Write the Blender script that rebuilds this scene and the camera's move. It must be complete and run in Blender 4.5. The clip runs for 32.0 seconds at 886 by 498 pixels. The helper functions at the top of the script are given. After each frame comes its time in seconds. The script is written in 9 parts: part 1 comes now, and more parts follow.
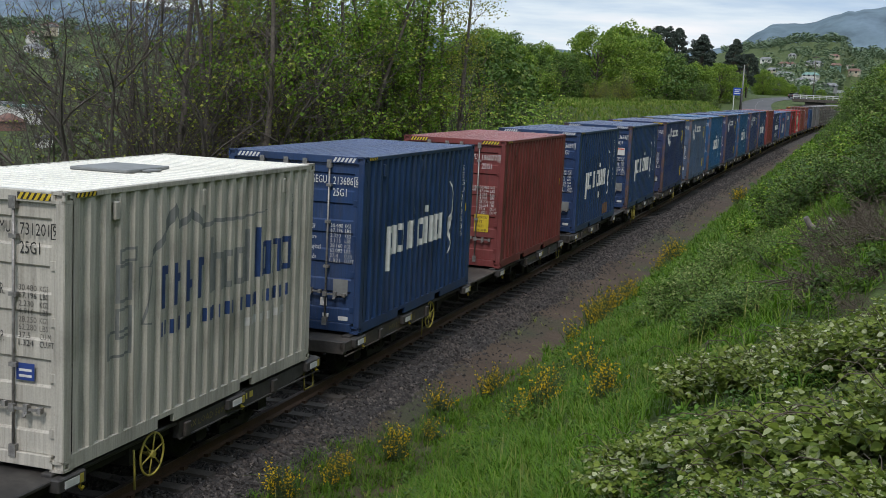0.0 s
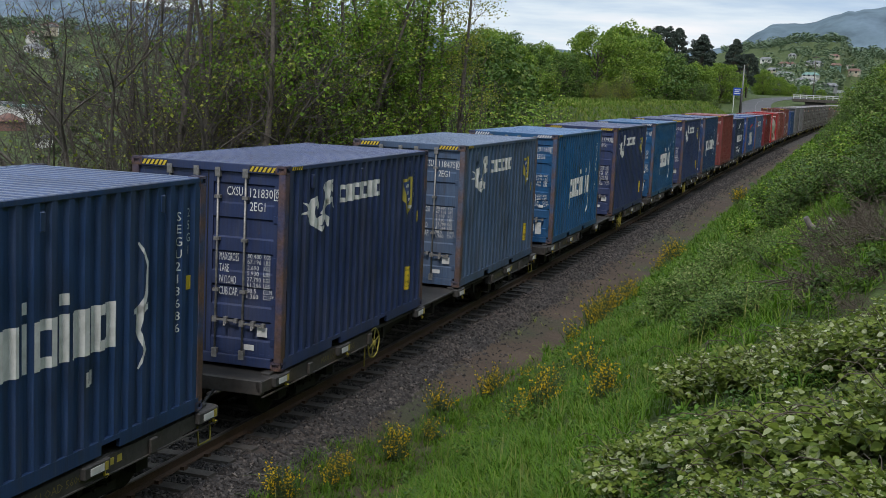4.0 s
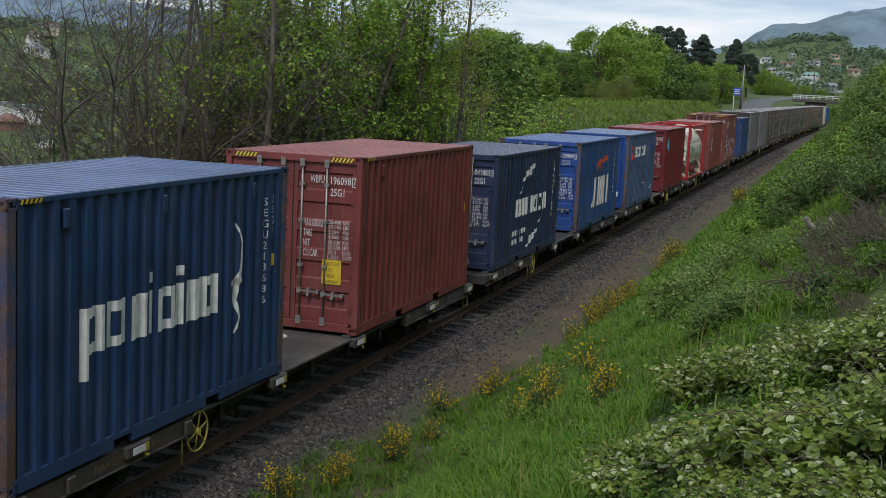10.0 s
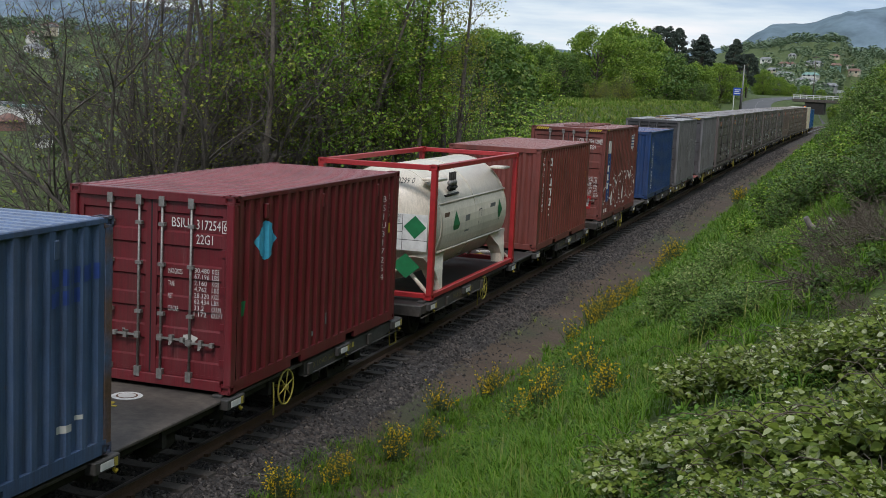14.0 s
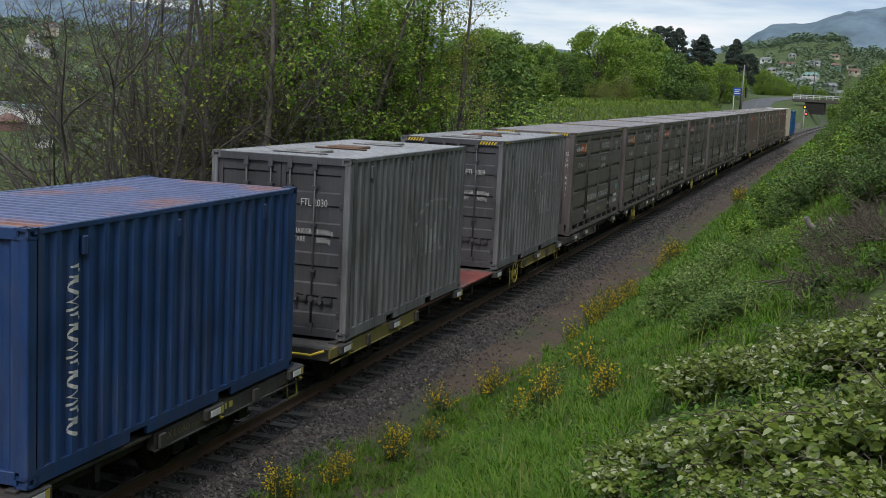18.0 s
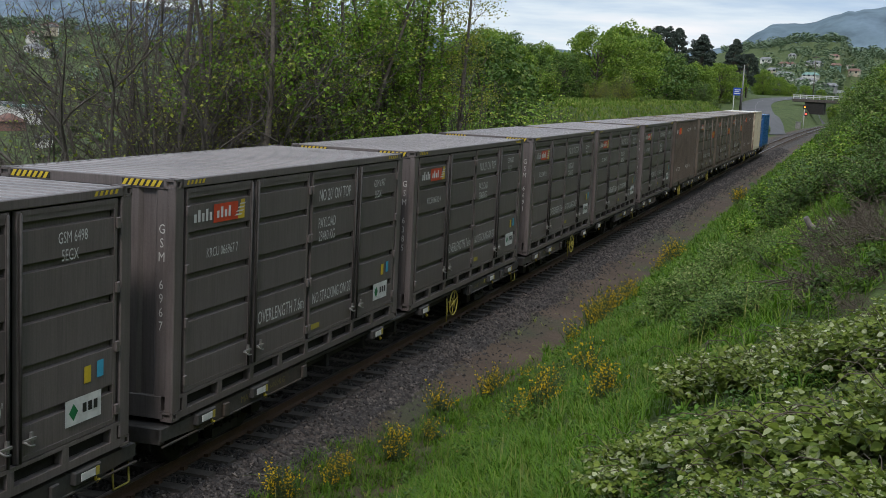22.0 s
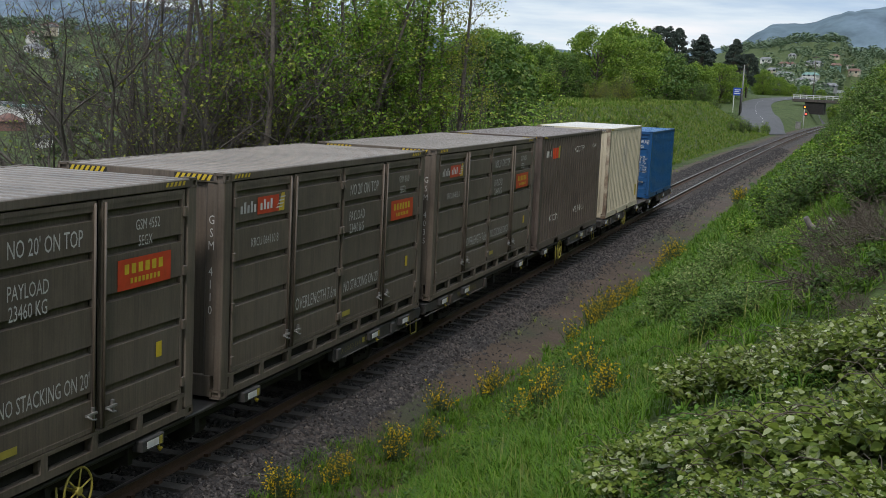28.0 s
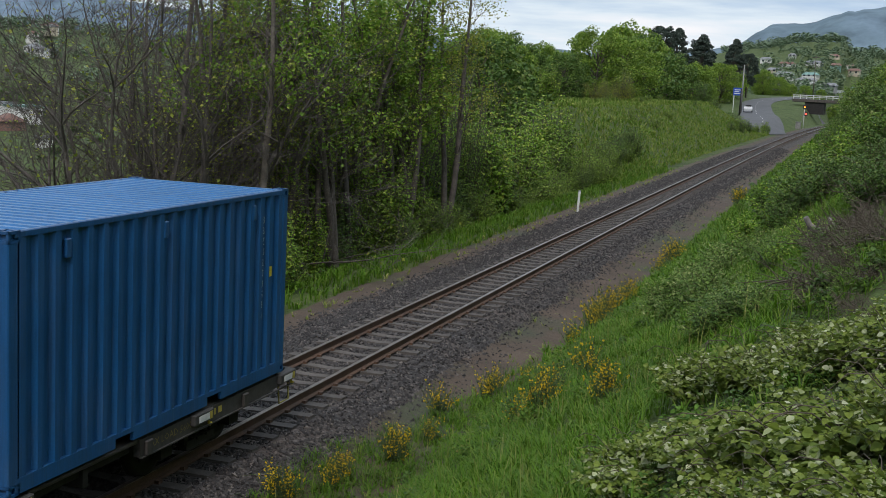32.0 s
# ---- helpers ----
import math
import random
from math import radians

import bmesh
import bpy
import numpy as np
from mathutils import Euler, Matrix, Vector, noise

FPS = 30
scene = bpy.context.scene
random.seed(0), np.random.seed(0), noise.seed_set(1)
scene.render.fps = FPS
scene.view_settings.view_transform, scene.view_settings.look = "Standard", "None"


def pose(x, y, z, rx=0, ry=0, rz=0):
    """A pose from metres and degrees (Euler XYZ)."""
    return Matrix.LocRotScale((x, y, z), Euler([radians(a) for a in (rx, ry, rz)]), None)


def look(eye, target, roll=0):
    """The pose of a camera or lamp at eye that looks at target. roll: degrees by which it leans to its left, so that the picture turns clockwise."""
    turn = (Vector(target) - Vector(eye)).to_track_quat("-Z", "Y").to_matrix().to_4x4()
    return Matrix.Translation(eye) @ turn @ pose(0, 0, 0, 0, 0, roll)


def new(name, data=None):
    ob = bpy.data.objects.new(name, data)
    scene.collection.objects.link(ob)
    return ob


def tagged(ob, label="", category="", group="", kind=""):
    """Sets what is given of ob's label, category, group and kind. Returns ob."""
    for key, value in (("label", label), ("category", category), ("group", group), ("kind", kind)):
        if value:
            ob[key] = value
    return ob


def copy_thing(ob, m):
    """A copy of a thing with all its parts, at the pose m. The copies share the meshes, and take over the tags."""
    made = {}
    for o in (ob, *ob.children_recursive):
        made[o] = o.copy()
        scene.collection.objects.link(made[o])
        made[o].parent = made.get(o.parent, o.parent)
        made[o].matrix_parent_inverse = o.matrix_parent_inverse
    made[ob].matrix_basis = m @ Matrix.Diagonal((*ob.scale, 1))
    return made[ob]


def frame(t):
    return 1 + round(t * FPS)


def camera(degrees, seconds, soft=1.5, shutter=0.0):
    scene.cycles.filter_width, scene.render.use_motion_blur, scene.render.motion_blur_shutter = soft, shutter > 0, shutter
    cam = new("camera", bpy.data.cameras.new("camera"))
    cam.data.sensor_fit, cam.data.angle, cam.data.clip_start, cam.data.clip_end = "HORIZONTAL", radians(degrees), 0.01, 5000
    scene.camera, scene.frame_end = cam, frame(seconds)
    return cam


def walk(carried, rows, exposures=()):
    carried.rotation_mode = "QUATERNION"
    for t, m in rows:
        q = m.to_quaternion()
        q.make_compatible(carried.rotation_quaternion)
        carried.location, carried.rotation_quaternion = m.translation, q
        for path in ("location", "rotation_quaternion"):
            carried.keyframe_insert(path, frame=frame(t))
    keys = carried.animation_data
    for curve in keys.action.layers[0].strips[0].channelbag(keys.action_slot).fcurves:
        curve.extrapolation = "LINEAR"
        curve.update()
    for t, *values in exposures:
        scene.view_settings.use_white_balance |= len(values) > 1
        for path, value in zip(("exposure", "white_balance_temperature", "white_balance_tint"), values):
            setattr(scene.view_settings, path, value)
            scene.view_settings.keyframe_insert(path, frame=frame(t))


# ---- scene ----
# ---------------------------------------------------------------- camera
cam = camera(39.12, 32.0, soft=0.5)
EYE = (8.607, 0.0, 5.034)
STAND = look(EYE, (5.556, 9.447, 3.833), 2.960)
walk(cam, [(0, STAND), (32.0, STAND)], exposures=[(0, 0.0, 6550, 15), (32.0, 0.0, 6550, 15)])

# ---------------------------------------------------------------- world and sun
world = bpy.data.worlds.new("overcast_sky")
scene.world = world
world.use_nodes = True
wn, wl = world.node_tree.nodes, world.node_tree.links
wn.clear()
w_out = wn.new("ShaderNodeOutputWorld")
w_bg = wn.new("ShaderNodeBackground")
w_sky = wn.new("ShaderNodeTexSky")
w_sky.sky_type = "NISHITA"
w_sky.sun_disc = False
w_sky.sun_elevation = radians(48)
w_sky.sun_rotation = radians(170)
w_sky.air_density = 1.0
w_sky.dust_density = 0.4
w_gain = wn.new("ShaderNodeVectorMath")
w_gain.operation = "SCALE"
w_gain.inputs["Scale"].default_value = 0.075
w_co = wn.new("ShaderNodeTexCoord")
w_map = wn.new("ShaderNodeMapping")
w_map.inputs["Scale"].default_value = (1.3, 1.3, 11.0)
w_noise = wn.new("ShaderNodeTexNoise")
w_noise.inputs["Scale"].default_value = 2.2
w_noise.inputs["Detail"].default_value = 7
w_noise.inputs["Roughness"].default_value = 0.55
w_ramp = wn.new("ShaderNodeValToRGB")
w_ramp.color_ramp.elements[0].position = 0.41
w_ramp.color_ramp.elements[0].color = (0.50, 0.69, 0.90, 1)
w_ramp.color_ramp.elements[1].position = 0.64
w_ramp.color_ramp.elements[1].color = (1.14, 1.15, 1.16, 1)
w_el = w_ramp.color_ramp.elements.new(0.52)
w_el.color = (0.82, 0.97, 1.06, 1)
w_mix = wn.new("ShaderNodeMix")
w_mix.data_type = "RGBA"
w_mix.inputs["Factor"].default_value = 0.9
wl.new(w_co.outputs["Generated"], w_map.inputs["Vector"])
wl.new(w_map.outputs["Vector"], w_noise.inputs["Vector"])
wl.new(w_noise.outputs["Fac"], w_ramp.inputs["Fac"])
wl.new(w_sky.outputs["Color"], w_gain.inputs[0])
wl.new(w_gain.outputs["Vector"], w_mix.inputs["A"])
wl.new(w_ramp.outputs["Color"], w_mix.inputs["B"])
# an overcast sky is brighter overhead than at the horizon
w_sep = wn.new("ShaderNodeSeparateXYZ")
w_up = wn.new("ShaderNodeMapRange")
w_up.inputs["From Min"].default_value, w_up.inputs["From Max"].default_value = 0.12, 0.85
w_up.inputs["To Min"].default_value, w_up.inputs["To Max"].default_value = 1.0, 1.35
w_zen = wn.new("ShaderNodeVectorMath")
w_zen.operation = "SCALE"
wl.new(w_co.outputs["Generated"], w_sep.inputs["Vector"])
wl.new(w_sep.outputs["Z"], w_up.inputs["Value"])
wl.new(w_mix.outputs["Result"], w_zen.inputs[0])
wl.new(w_up.outputs["Result"], w_zen.inputs["Scale"])
wl.new(w_zen.outputs["Vector"], w_bg.inputs["Color"])
w_bg.inputs["Strength"].default_value = 0.90
wl.new(w_bg.outputs["Background"], w_out.inputs["Surface"])

sun = new("sun", bpy.data.lights.new("sun", "SUN"))
sun.data.energy = 2.1
sun.data.angle = radians(11)
sun.data.color = (1.0, 0.96, 0.90)
sun.matrix_world = look((6, -34, 40), (0, 0, 0))

# ---------------------------------------------------------------- materials
MATS = {}


def node_base(name, rough, metal):
    m = bpy.data.materials.new(name)
    m.use_nodes = True
    nt = m.node_tree
    bsdf = nt.nodes["Principled BSDF"]
    bsdf.inputs["Roughness"].default_value = rough
    bsdf.inputs["Metallic"].default_value = metal
    return m, nt.nodes, nt.links, bsdf


def noise_node(n, l, vec, scale, detail=3, rough=0.5):
    t = n.new("ShaderNodeTexNoise")
    t.inputs["Scale"].default_value = scale
    t.inputs["Detail"].default_value = detail
    t.inputs["Roughness"].default_value = rough
    l.new(vec, t.inputs["Vector"])
    return t.outputs["Fac"]


def ramp_node(n, l, fac, stops):
    r = n.new("ShaderNodeValToRGB")
    e = r.color_ramp.elements
    while len(e) < len(stops):
        e.new(0.5)
    for k, (pos, c) in enumerate(stops):
        e[k].position = pos
        e[k].color = (*c, 1) if not isinstance(c, (int, float)) else (c, c, c, 1)
    l.new(fac, r.inputs["Fac"])
    return r.outputs["Color"]


def mix_node(n, l, fac, a, b, mode="MIX"):
    m = n.new("ShaderNodeMix")
    m.data_type = "RGBA"
    m.blend_type = mode
    for key, v in (("Factor", fac), ("A", a), ("B", b)):
        if isinstance(v, (int, float)):
            m.inputs[key].default_value = v
        elif isinstance(v, tuple):
            m.inputs[key].default_value = (*v, 1)
        else:
            l.new(v, m.inputs[key])
    return m.outputs["Result"]


def bump_node(n, l, bsdf, height, strength, dist):
    b = n.new("ShaderNodeBump")
    b.inputs["Strength"].default_value = strength
    b.inputs["Distance"].default_value = dist
    l.new(height, b.inputs["Height"])
    l.new(b.outputs["Normal"], bsdf.inputs["Normal"])


def coords(n, l, scale=None, kind="Object"):
    c = n.new("ShaderNodeTexCoord")
    if not scale:
        return c.outputs[kind]
    m = n.new("ShaderNodeMapping")
    m.inputs["Scale"].default_value = scale
    l.new(c.outputs[kind], m.inputs["Vector"])
    return m.outputs["Vector"]


def rough_mat(name, a, b, rough=0.8, metal=0.0, scale=2.0, fine=30.0, bump=0.3, dist=0.01, c=None, spec=None):
    """Two colours in large patches, fine grain over them, and a bump of the grain."""
    m, n, l, bsdf = node_base(name, rough, metal)
    v = coords(n, l)
    big = noise_node(n, l, v, scale, 5, 0.6)
    small = noise_node(n, l, v, fine, 4, 0.65)
    col = ramp_node(n, l, big, [(0.32, a), (0.68, b)])
    if c:
        col = mix_node(n, l, ramp_node(n, l, noise_node(n, l, v, scale * 0.37, 4), [(0.5, 0.0), (0.64, 1.0)]), col, c)
    col = mix_node(n, l, 0.75, col, ramp_node(n, l, small, [(0.3, 0.35), (0.7, 1.0)]), "MULTIPLY")
    l.new(col, bsdf.inputs["Base Color"])
    if spec is not None:
        bsdf.inputs["Specular IOR Level"].default_value = spec
    bump_node(n, l, bsdf, small, bump, dist)
    MATS[name] = m
    return m


def paint(name, rgb, rust=0.35, rough=0.5, fade=0.35, grime=0.4, furrow=0.0, rubbed=0.32, shift=0.0):
    """Weathered container paint: faded patches, rust-coloured and dark streaks that run down, chips."""
    m, n, l, bsdf = node_base(name, rough, 0.0)
    v = coords(n, l)
    streak = coords(n, l, (7.0, 7.0, 0.55))
    pale = tuple(min(1.0, q * 0.8 + 0.07) for q in rgb)
    dark = tuple(q * (0.62 if grime > 0.25 else 0.82) for q in rgb)
    col = ramp_node(n, l, noise_node(n, l, v, 0.9, 5, 0.6), [(0.3, dark), (0.52, rgb), (0.8, tuple(rgb[k] * (1 - fade) + pale[k] * fade for k in range(3)))])
    st = ramp_node(n, l, noise_node(n, l, streak, 1.0, 5, 0.6), [(0.46, 0.0), (0.70, 1.0)])
    gm = n.new("ShaderNodeMath")
    gm.operation = "MULTIPLY"
    gm.inputs[1].default_value = grime
    l.new(st, gm.inputs[0])
    col = mix_node(n, l, gm.outputs[0], col, (0.055, 0.048, 0.04))
    rub = ramp_node(n, l, noise_node(n, l, coords(n, l, (22.0, 22.0, 0.9)), 1.0, 4, 0.6), [(0.60 - 0.1 * (rubbed > 0.5), 0.0), (0.74, rubbed)])
    col = mix_node(n, l, rub, col, tuple(min(1.0, q * 0.9 + 0.09) for q in rgb))
    # thin dark runs, and fine dust and scratches
    runs = ramp_node(n, l, noise_node(n, l, coords(n, l, (34.0, 34.0, 1.3)), 1.0, 5, 0.65), [(0.34, 0.52), (0.56, 1.0)])
    col = mix_node(n, l, 0.35 + 0.5 * grime, col, runs, "MULTIPLY")
    col = mix_node(n, l, 0.45, col, ramp_node(n, l, noise_node(n, l, v, 42.0, 5, 0.75), [(0.3, 0.62), (0.68, 1.12)]), "MULTIPLY")
    chips = ramp_node(n, l, noise_node(n, l, v, 9.0, 6, 0.7), [(0.64, 0.0), (0.70, 1.0)])
    cm = n.new("ShaderNodeMath")
    cm.operation = "MULTIPLY"
    cm.inputs[1].default_value = rust
    l.new(chips, cm.inputs[0])
    col = mix_node(n, l, cm.outputs[0], col, (0.13, 0.055, 0.025))
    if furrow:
        # rib shading painted into a roof's colour: dark bands along its furrows
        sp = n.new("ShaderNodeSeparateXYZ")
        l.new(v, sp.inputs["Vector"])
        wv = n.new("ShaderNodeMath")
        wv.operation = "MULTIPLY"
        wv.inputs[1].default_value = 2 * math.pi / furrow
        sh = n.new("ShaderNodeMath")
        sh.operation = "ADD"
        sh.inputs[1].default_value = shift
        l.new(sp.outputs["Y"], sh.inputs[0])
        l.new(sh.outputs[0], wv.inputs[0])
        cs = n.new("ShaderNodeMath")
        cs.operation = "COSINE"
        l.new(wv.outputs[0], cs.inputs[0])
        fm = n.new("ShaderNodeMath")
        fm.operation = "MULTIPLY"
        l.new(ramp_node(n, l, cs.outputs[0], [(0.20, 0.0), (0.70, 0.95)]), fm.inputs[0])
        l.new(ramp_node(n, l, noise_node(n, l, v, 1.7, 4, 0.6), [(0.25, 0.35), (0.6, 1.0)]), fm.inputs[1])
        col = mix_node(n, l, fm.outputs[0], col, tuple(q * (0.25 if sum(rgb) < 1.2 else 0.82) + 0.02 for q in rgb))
    oi = n.new("ShaderNodeObjectInfo")
    hs = n.new("ShaderNodeHueSaturation")
    mr = n.new("ShaderNodeMapRange")
    mr.inputs["To Min"].default_value, mr.inputs["To Max"].default_value = 0.9, 1.1
    l.new(oi.outputs["Random"], mr.inputs["Value"])
    l.new(mr.outputs["Result"], hs.inputs["Value"])
    l.new(col, hs.inputs["Color"])
    l.new(hs.outputs["Color"], bsdf.inputs["Base Color"])
    bump_node(n, l, bsdf, noise_node(n, l, v, 2.5, 3), 0.25, 0.01)
    MATS[name] = m
    PAINT_RGB[m.name] = rgb
    return m


PAINT_RGB, ROOFS = {}, {}


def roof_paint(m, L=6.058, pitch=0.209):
    """The chalky, sun-bleached coat of the same colour on a roof of length L, with rib shading painted into its
    furrows.
    """
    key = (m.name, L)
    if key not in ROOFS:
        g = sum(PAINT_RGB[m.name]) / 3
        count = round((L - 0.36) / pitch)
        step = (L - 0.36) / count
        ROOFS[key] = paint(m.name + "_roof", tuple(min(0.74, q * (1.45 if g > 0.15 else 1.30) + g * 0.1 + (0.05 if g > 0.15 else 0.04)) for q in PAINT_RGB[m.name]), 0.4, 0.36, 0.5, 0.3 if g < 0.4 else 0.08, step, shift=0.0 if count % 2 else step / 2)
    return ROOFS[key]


def flat_mat(name, rgb, rough=0.5, metal=0.0, emit=0.0):
    m, n, l, bsdf = node_base(name, rough, metal)
    v = coords(n, l)
    col = ramp_node(n, l, noise_node(n, l, v, 6.0, 4, 0.6), [(0.3, tuple(q * 0.72 for q in rgb)), (0.65, rgb)])
    l.new(col, bsdf.inputs["Base Color"])
    if emit:
        bsdf.inputs["Emission Color"].default_value = (*rgb, 1)
        bsdf.inputs["Emission Strength"].default_value = emit
    MATS[name] = m
    return m


def leaf_mat(name, a, b, c=None, rough=0.55, trans=0.25, mottle=0.5):
    """Leaves: a hue of its own for each leaf, and light that comes through."""
    m, n, l, bsdf = node_base(name, rough, 0.0)
    g = n.new("ShaderNodeNewGeometry")
    stops = [(0.0, a), (0.75, b)] + ([(0.97, c)] if c else [])
    col = ramp_node(n, l, g.outputs["Random Per Island"], stops)
    v = coords(n, l)
    col = mix_node(n, l, mottle, col, ramp_node(n, l, noise_node(n, l, v, 0.8, 3), [(0.3, 0.4), (0.7, 1.15)]), "MULTIPLY")
    l.new(col, bsdf.inputs["Base Color"])
    bsdf.inputs["Specular IOR Level"].default_value = 0.35
    tr = n.new("ShaderNodeBsdfTranslucent")
    l.new(col, tr.inputs["Color"])
    mx = n.new("ShaderNodeMixShader")
    mx.inputs["Fac"].default_value = trans
    l.new(bsdf.outputs["BSDF"], mx.inputs[1])
    l.new(tr.outputs["BSDF"], mx.inputs[2])
    l.new(mx.outputs["Shader"], n["Material Output"].inputs["Surface"])
    MATS[name] = m
    return m


def ground_mat():
    """Earth and short grass, by two scales of noise."""
    m, n, l, bsdf = node_base("ground_cover", 0.9, 0.0)
    v = coords(n, l)
    a = ramp_node(n, l, noise_node(n, l, v, 0.35, 6, 0.65), [(0.3, (0.040, 0.058, 0.016)), (0.5, (0.070, 0.105, 0.028)), (0.72, (0.105, 0.125, 0.045))])
    b = ramp_node(n, l, noise_node(n, l, v, 7.0, 5, 0.7), [(0.3, 0.35), (0.7, 1.15)])
    l.new(mix_node(n, l, 0.85, a, b, "MULTIPLY"), bsdf.inputs["Base Color"])
    bump_node(n, l, bsdf, noise_node(n, l, v, 12.0, 5, 0.7), 0.8, 0.06)
    bsdf.inputs["Specular IOR Level"].default_value = 0.2
    MATS["ground_cover"] = m


def ballast_mat():
    m, n, l, bsdf = node_base("ballast", 0.85, 0.0)
    v = coords(n, l)
    t = n.new("ShaderNodeTexVoronoi")
    t.inputs["Scale"].default_value = 19.0
    l.new(v, t.inputs["Vector"])
    sep = n.new("ShaderNodeSeparateColor")
    l.new(t.outputs["Color"], sep.inputs["Color"])
    a = ramp_node(n, l, sep.outputs[0], [(0.0, (0.022, 0.020, 0.020)), (0.6, (0.048, 0.043, 0.041)), (1.0, (0.100, 0.088, 0.080))])
    # shade of the gaps painted in: stones darken towards their cell edges
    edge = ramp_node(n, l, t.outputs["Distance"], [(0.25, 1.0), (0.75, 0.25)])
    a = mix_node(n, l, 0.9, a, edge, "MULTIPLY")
    stain = ramp_node(n, l, noise_node(n, l, v, 0.5, 4), [(0.4, 0.0), (0.7, 1.0)])
    a = mix_node(n, l, mix_node(n, l, 0.4, (0.0, 0.0, 0.0), stain), a, (0.10, 0.068, 0.05))
    l.new(a, bsdf.inputs["Base Color"])
    bump_node(n, l, bsdf, t.outputs["Distance"], 1.0, -0.03)
    MATS["ballast"] = m


ground_mat()
ballast_mat()
rough_mat("dirt", (0.060, 0.040, 0.027), (0.110, 0.077, 0.052), 0.95, scale=0.8, fine=22, bump=0.6, dist=0.03, c=(0.055, 0.060, 0.030))
rough_mat("stone", (0.070, 0.064, 0.066), (0.15, 0.138, 0.135), 0.85, scale=9, fine=60, bump=0.4, dist=0.004)
rough_mat("rail_rust", (0.075, 0.040, 0.024), (0.13, 0.070, 0.042), 0.75, scale=3, fine=40)
rough_mat("rail_top", (0.20, 0.165, 0.145), (0.34, 0.30, 0.275), 0.38, 0.8, scale=2, fine=20, bump=0.05)
rough_mat("concrete_sleeper", (0.056, 0.049, 0.043), (0.120, 0.105, 0.092), 0.9, scale=2.5, fine=35)
rough_mat("asphalt", (0.075, 0.077, 0.083), (0.11, 0.112, 0.118), 0.85, scale=0.2, fine=8, bump=0.2)
rough_mat("bark_dark", (0.070, 0.060, 0.053), (0.145, 0.125, 0.110), 0.9, scale=4, fine=22, bump=0.7, dist=0.02)
rough_mat("bark", (0.070, 0.060, 0.050), (0.150, 0.130, 0.110), 0.9, scale=4, fine=22, bump=0.7, dist=0.02)
rough_mat("bark_pale", (0.10, 0.086, 0.072), (0.21, 0.18, 0.15), 0.9, scale=3, fine=18, bump=0.6, dist=0.02)
rough_mat("cane_brown", (0.062, 0.049, 0.033), (0.118, 0.095, 0.068), 0.9, scale=5, fine=30)
rough_mat("dead_wood", (0.10, 0.09, 0.08), (0.20, 0.18, 0.16), 0.9, scale=5, fine=30)
rough_mat("wagon_grey", (0.030, 0.029, 0.028), (0.062, 0.058, 0.054), 0.7, 0.0, scale=1.5, fine=14, bump=0.2, c=(0.075, 0.055, 0.040))
rough_mat("deck_steel", (0.034, 0.031, 0.029), (0.066, 0.060, 0.054), 0.6, 0.0, scale=1.1, fine=9, bump=0.15, c=(0.024, 0.022, 0.021))
rough_mat("deck_brown", (0.066, 0.055, 0.046), (0.110, 0.093, 0.078), 0.7, 0.0, scale=1.1, fine=9, bump=0.15, c=(0.050, 0.044, 0.040))
rough_mat("deck_red", (0.26, 0.055, 0.045), (0.33, 0.10, 0.075), 0.7, scale=1.2, fine=9, c=(0.11, 0.10, 0.09))
rough_mat("under_steel", (0.012, 0.011, 0.010), (0.028, 0.025, 0.022), 0.75, 0.2, scale=3, fine=20)
rough_mat("galvanised", (0.22, 0.215, 0.205), (0.36, 0.35, 0.335), 0.5, 0.5, scale=4, fine=25, bump=0.1)
rough_mat("rusty_frame", (0.12, 0.062, 0.034), (0.20, 0.115, 0.07), 0.75, scale=3, fine=25)
flat_mat("gasket", (0.012, 0.012, 0.013), 0.6)
flat_mat("white_paint", (0.62, 0.63, 0.62), 0.55)
flat_mat("grey_lettering", (0.52, 0.52, 0.50), 0.6)
flat_mat("old_ivory", (0.42, 0.39, 0.31), 0.6)
flat_mat("black_paint", (0.02, 0.02, 0.02), 0.5)
flat_mat("yellow_paint", (0.60, 0.44, 0.03), 0.5)
flat_mat("worn_yellow", (0.17, 0.14, 0.035), 0.7)
flat_mat("old_yellow", (0.36, 0.30, 0.05), 0.6)
flat_mat("red_paint", (0.36, 0.020, 0.024), 0.45)
flat_mat("orange_red", (0.55, 0.06, 0.02), 0.5)
flat_mat("green_paint", (0.010, 0.17, 0.062), 0.5)
flat_mat("cyan_paint", (0.05, 0.38, 0.58), 0.5)
flat_mat("sticker_blue", (0.02, 0.05, 0.22), 0.45)
flat_mat("sign_blue", (0.02, 0.08, 0.40), 0.5)
flat_mat("navy_paint", (0.02, 0.05, 0.16), 0.5)
flat_mat("faded_grey", (0.20, 0.21, 0.21), 0.6)
flat_mat("signal_red", (1.0, 0.05, 0.03), 0.3, emit=6.0)
flat_mat("signal_amber", (1.0, 0.25, 0.02), 0.3, emit=4.0)


# ---------------------------------------------------------------- mesh helpers
def fresh():
    return bmesh.new()


def add_box(bm, x0, x1, y0, y1, z0, z1):
    v = [bm.verts.new((x, y, z)) for x in (x0, x1) for y in (y0, y1) for z in (z0, z1)]
    for f in ((0, 1, 3, 2), (4, 6, 7, 5), (0, 4, 5, 1), (2, 3, 7, 6), (0, 2, 6, 4), (1, 5, 7, 3)):
        bm.faces.new([v[i] for i in f])
    return v


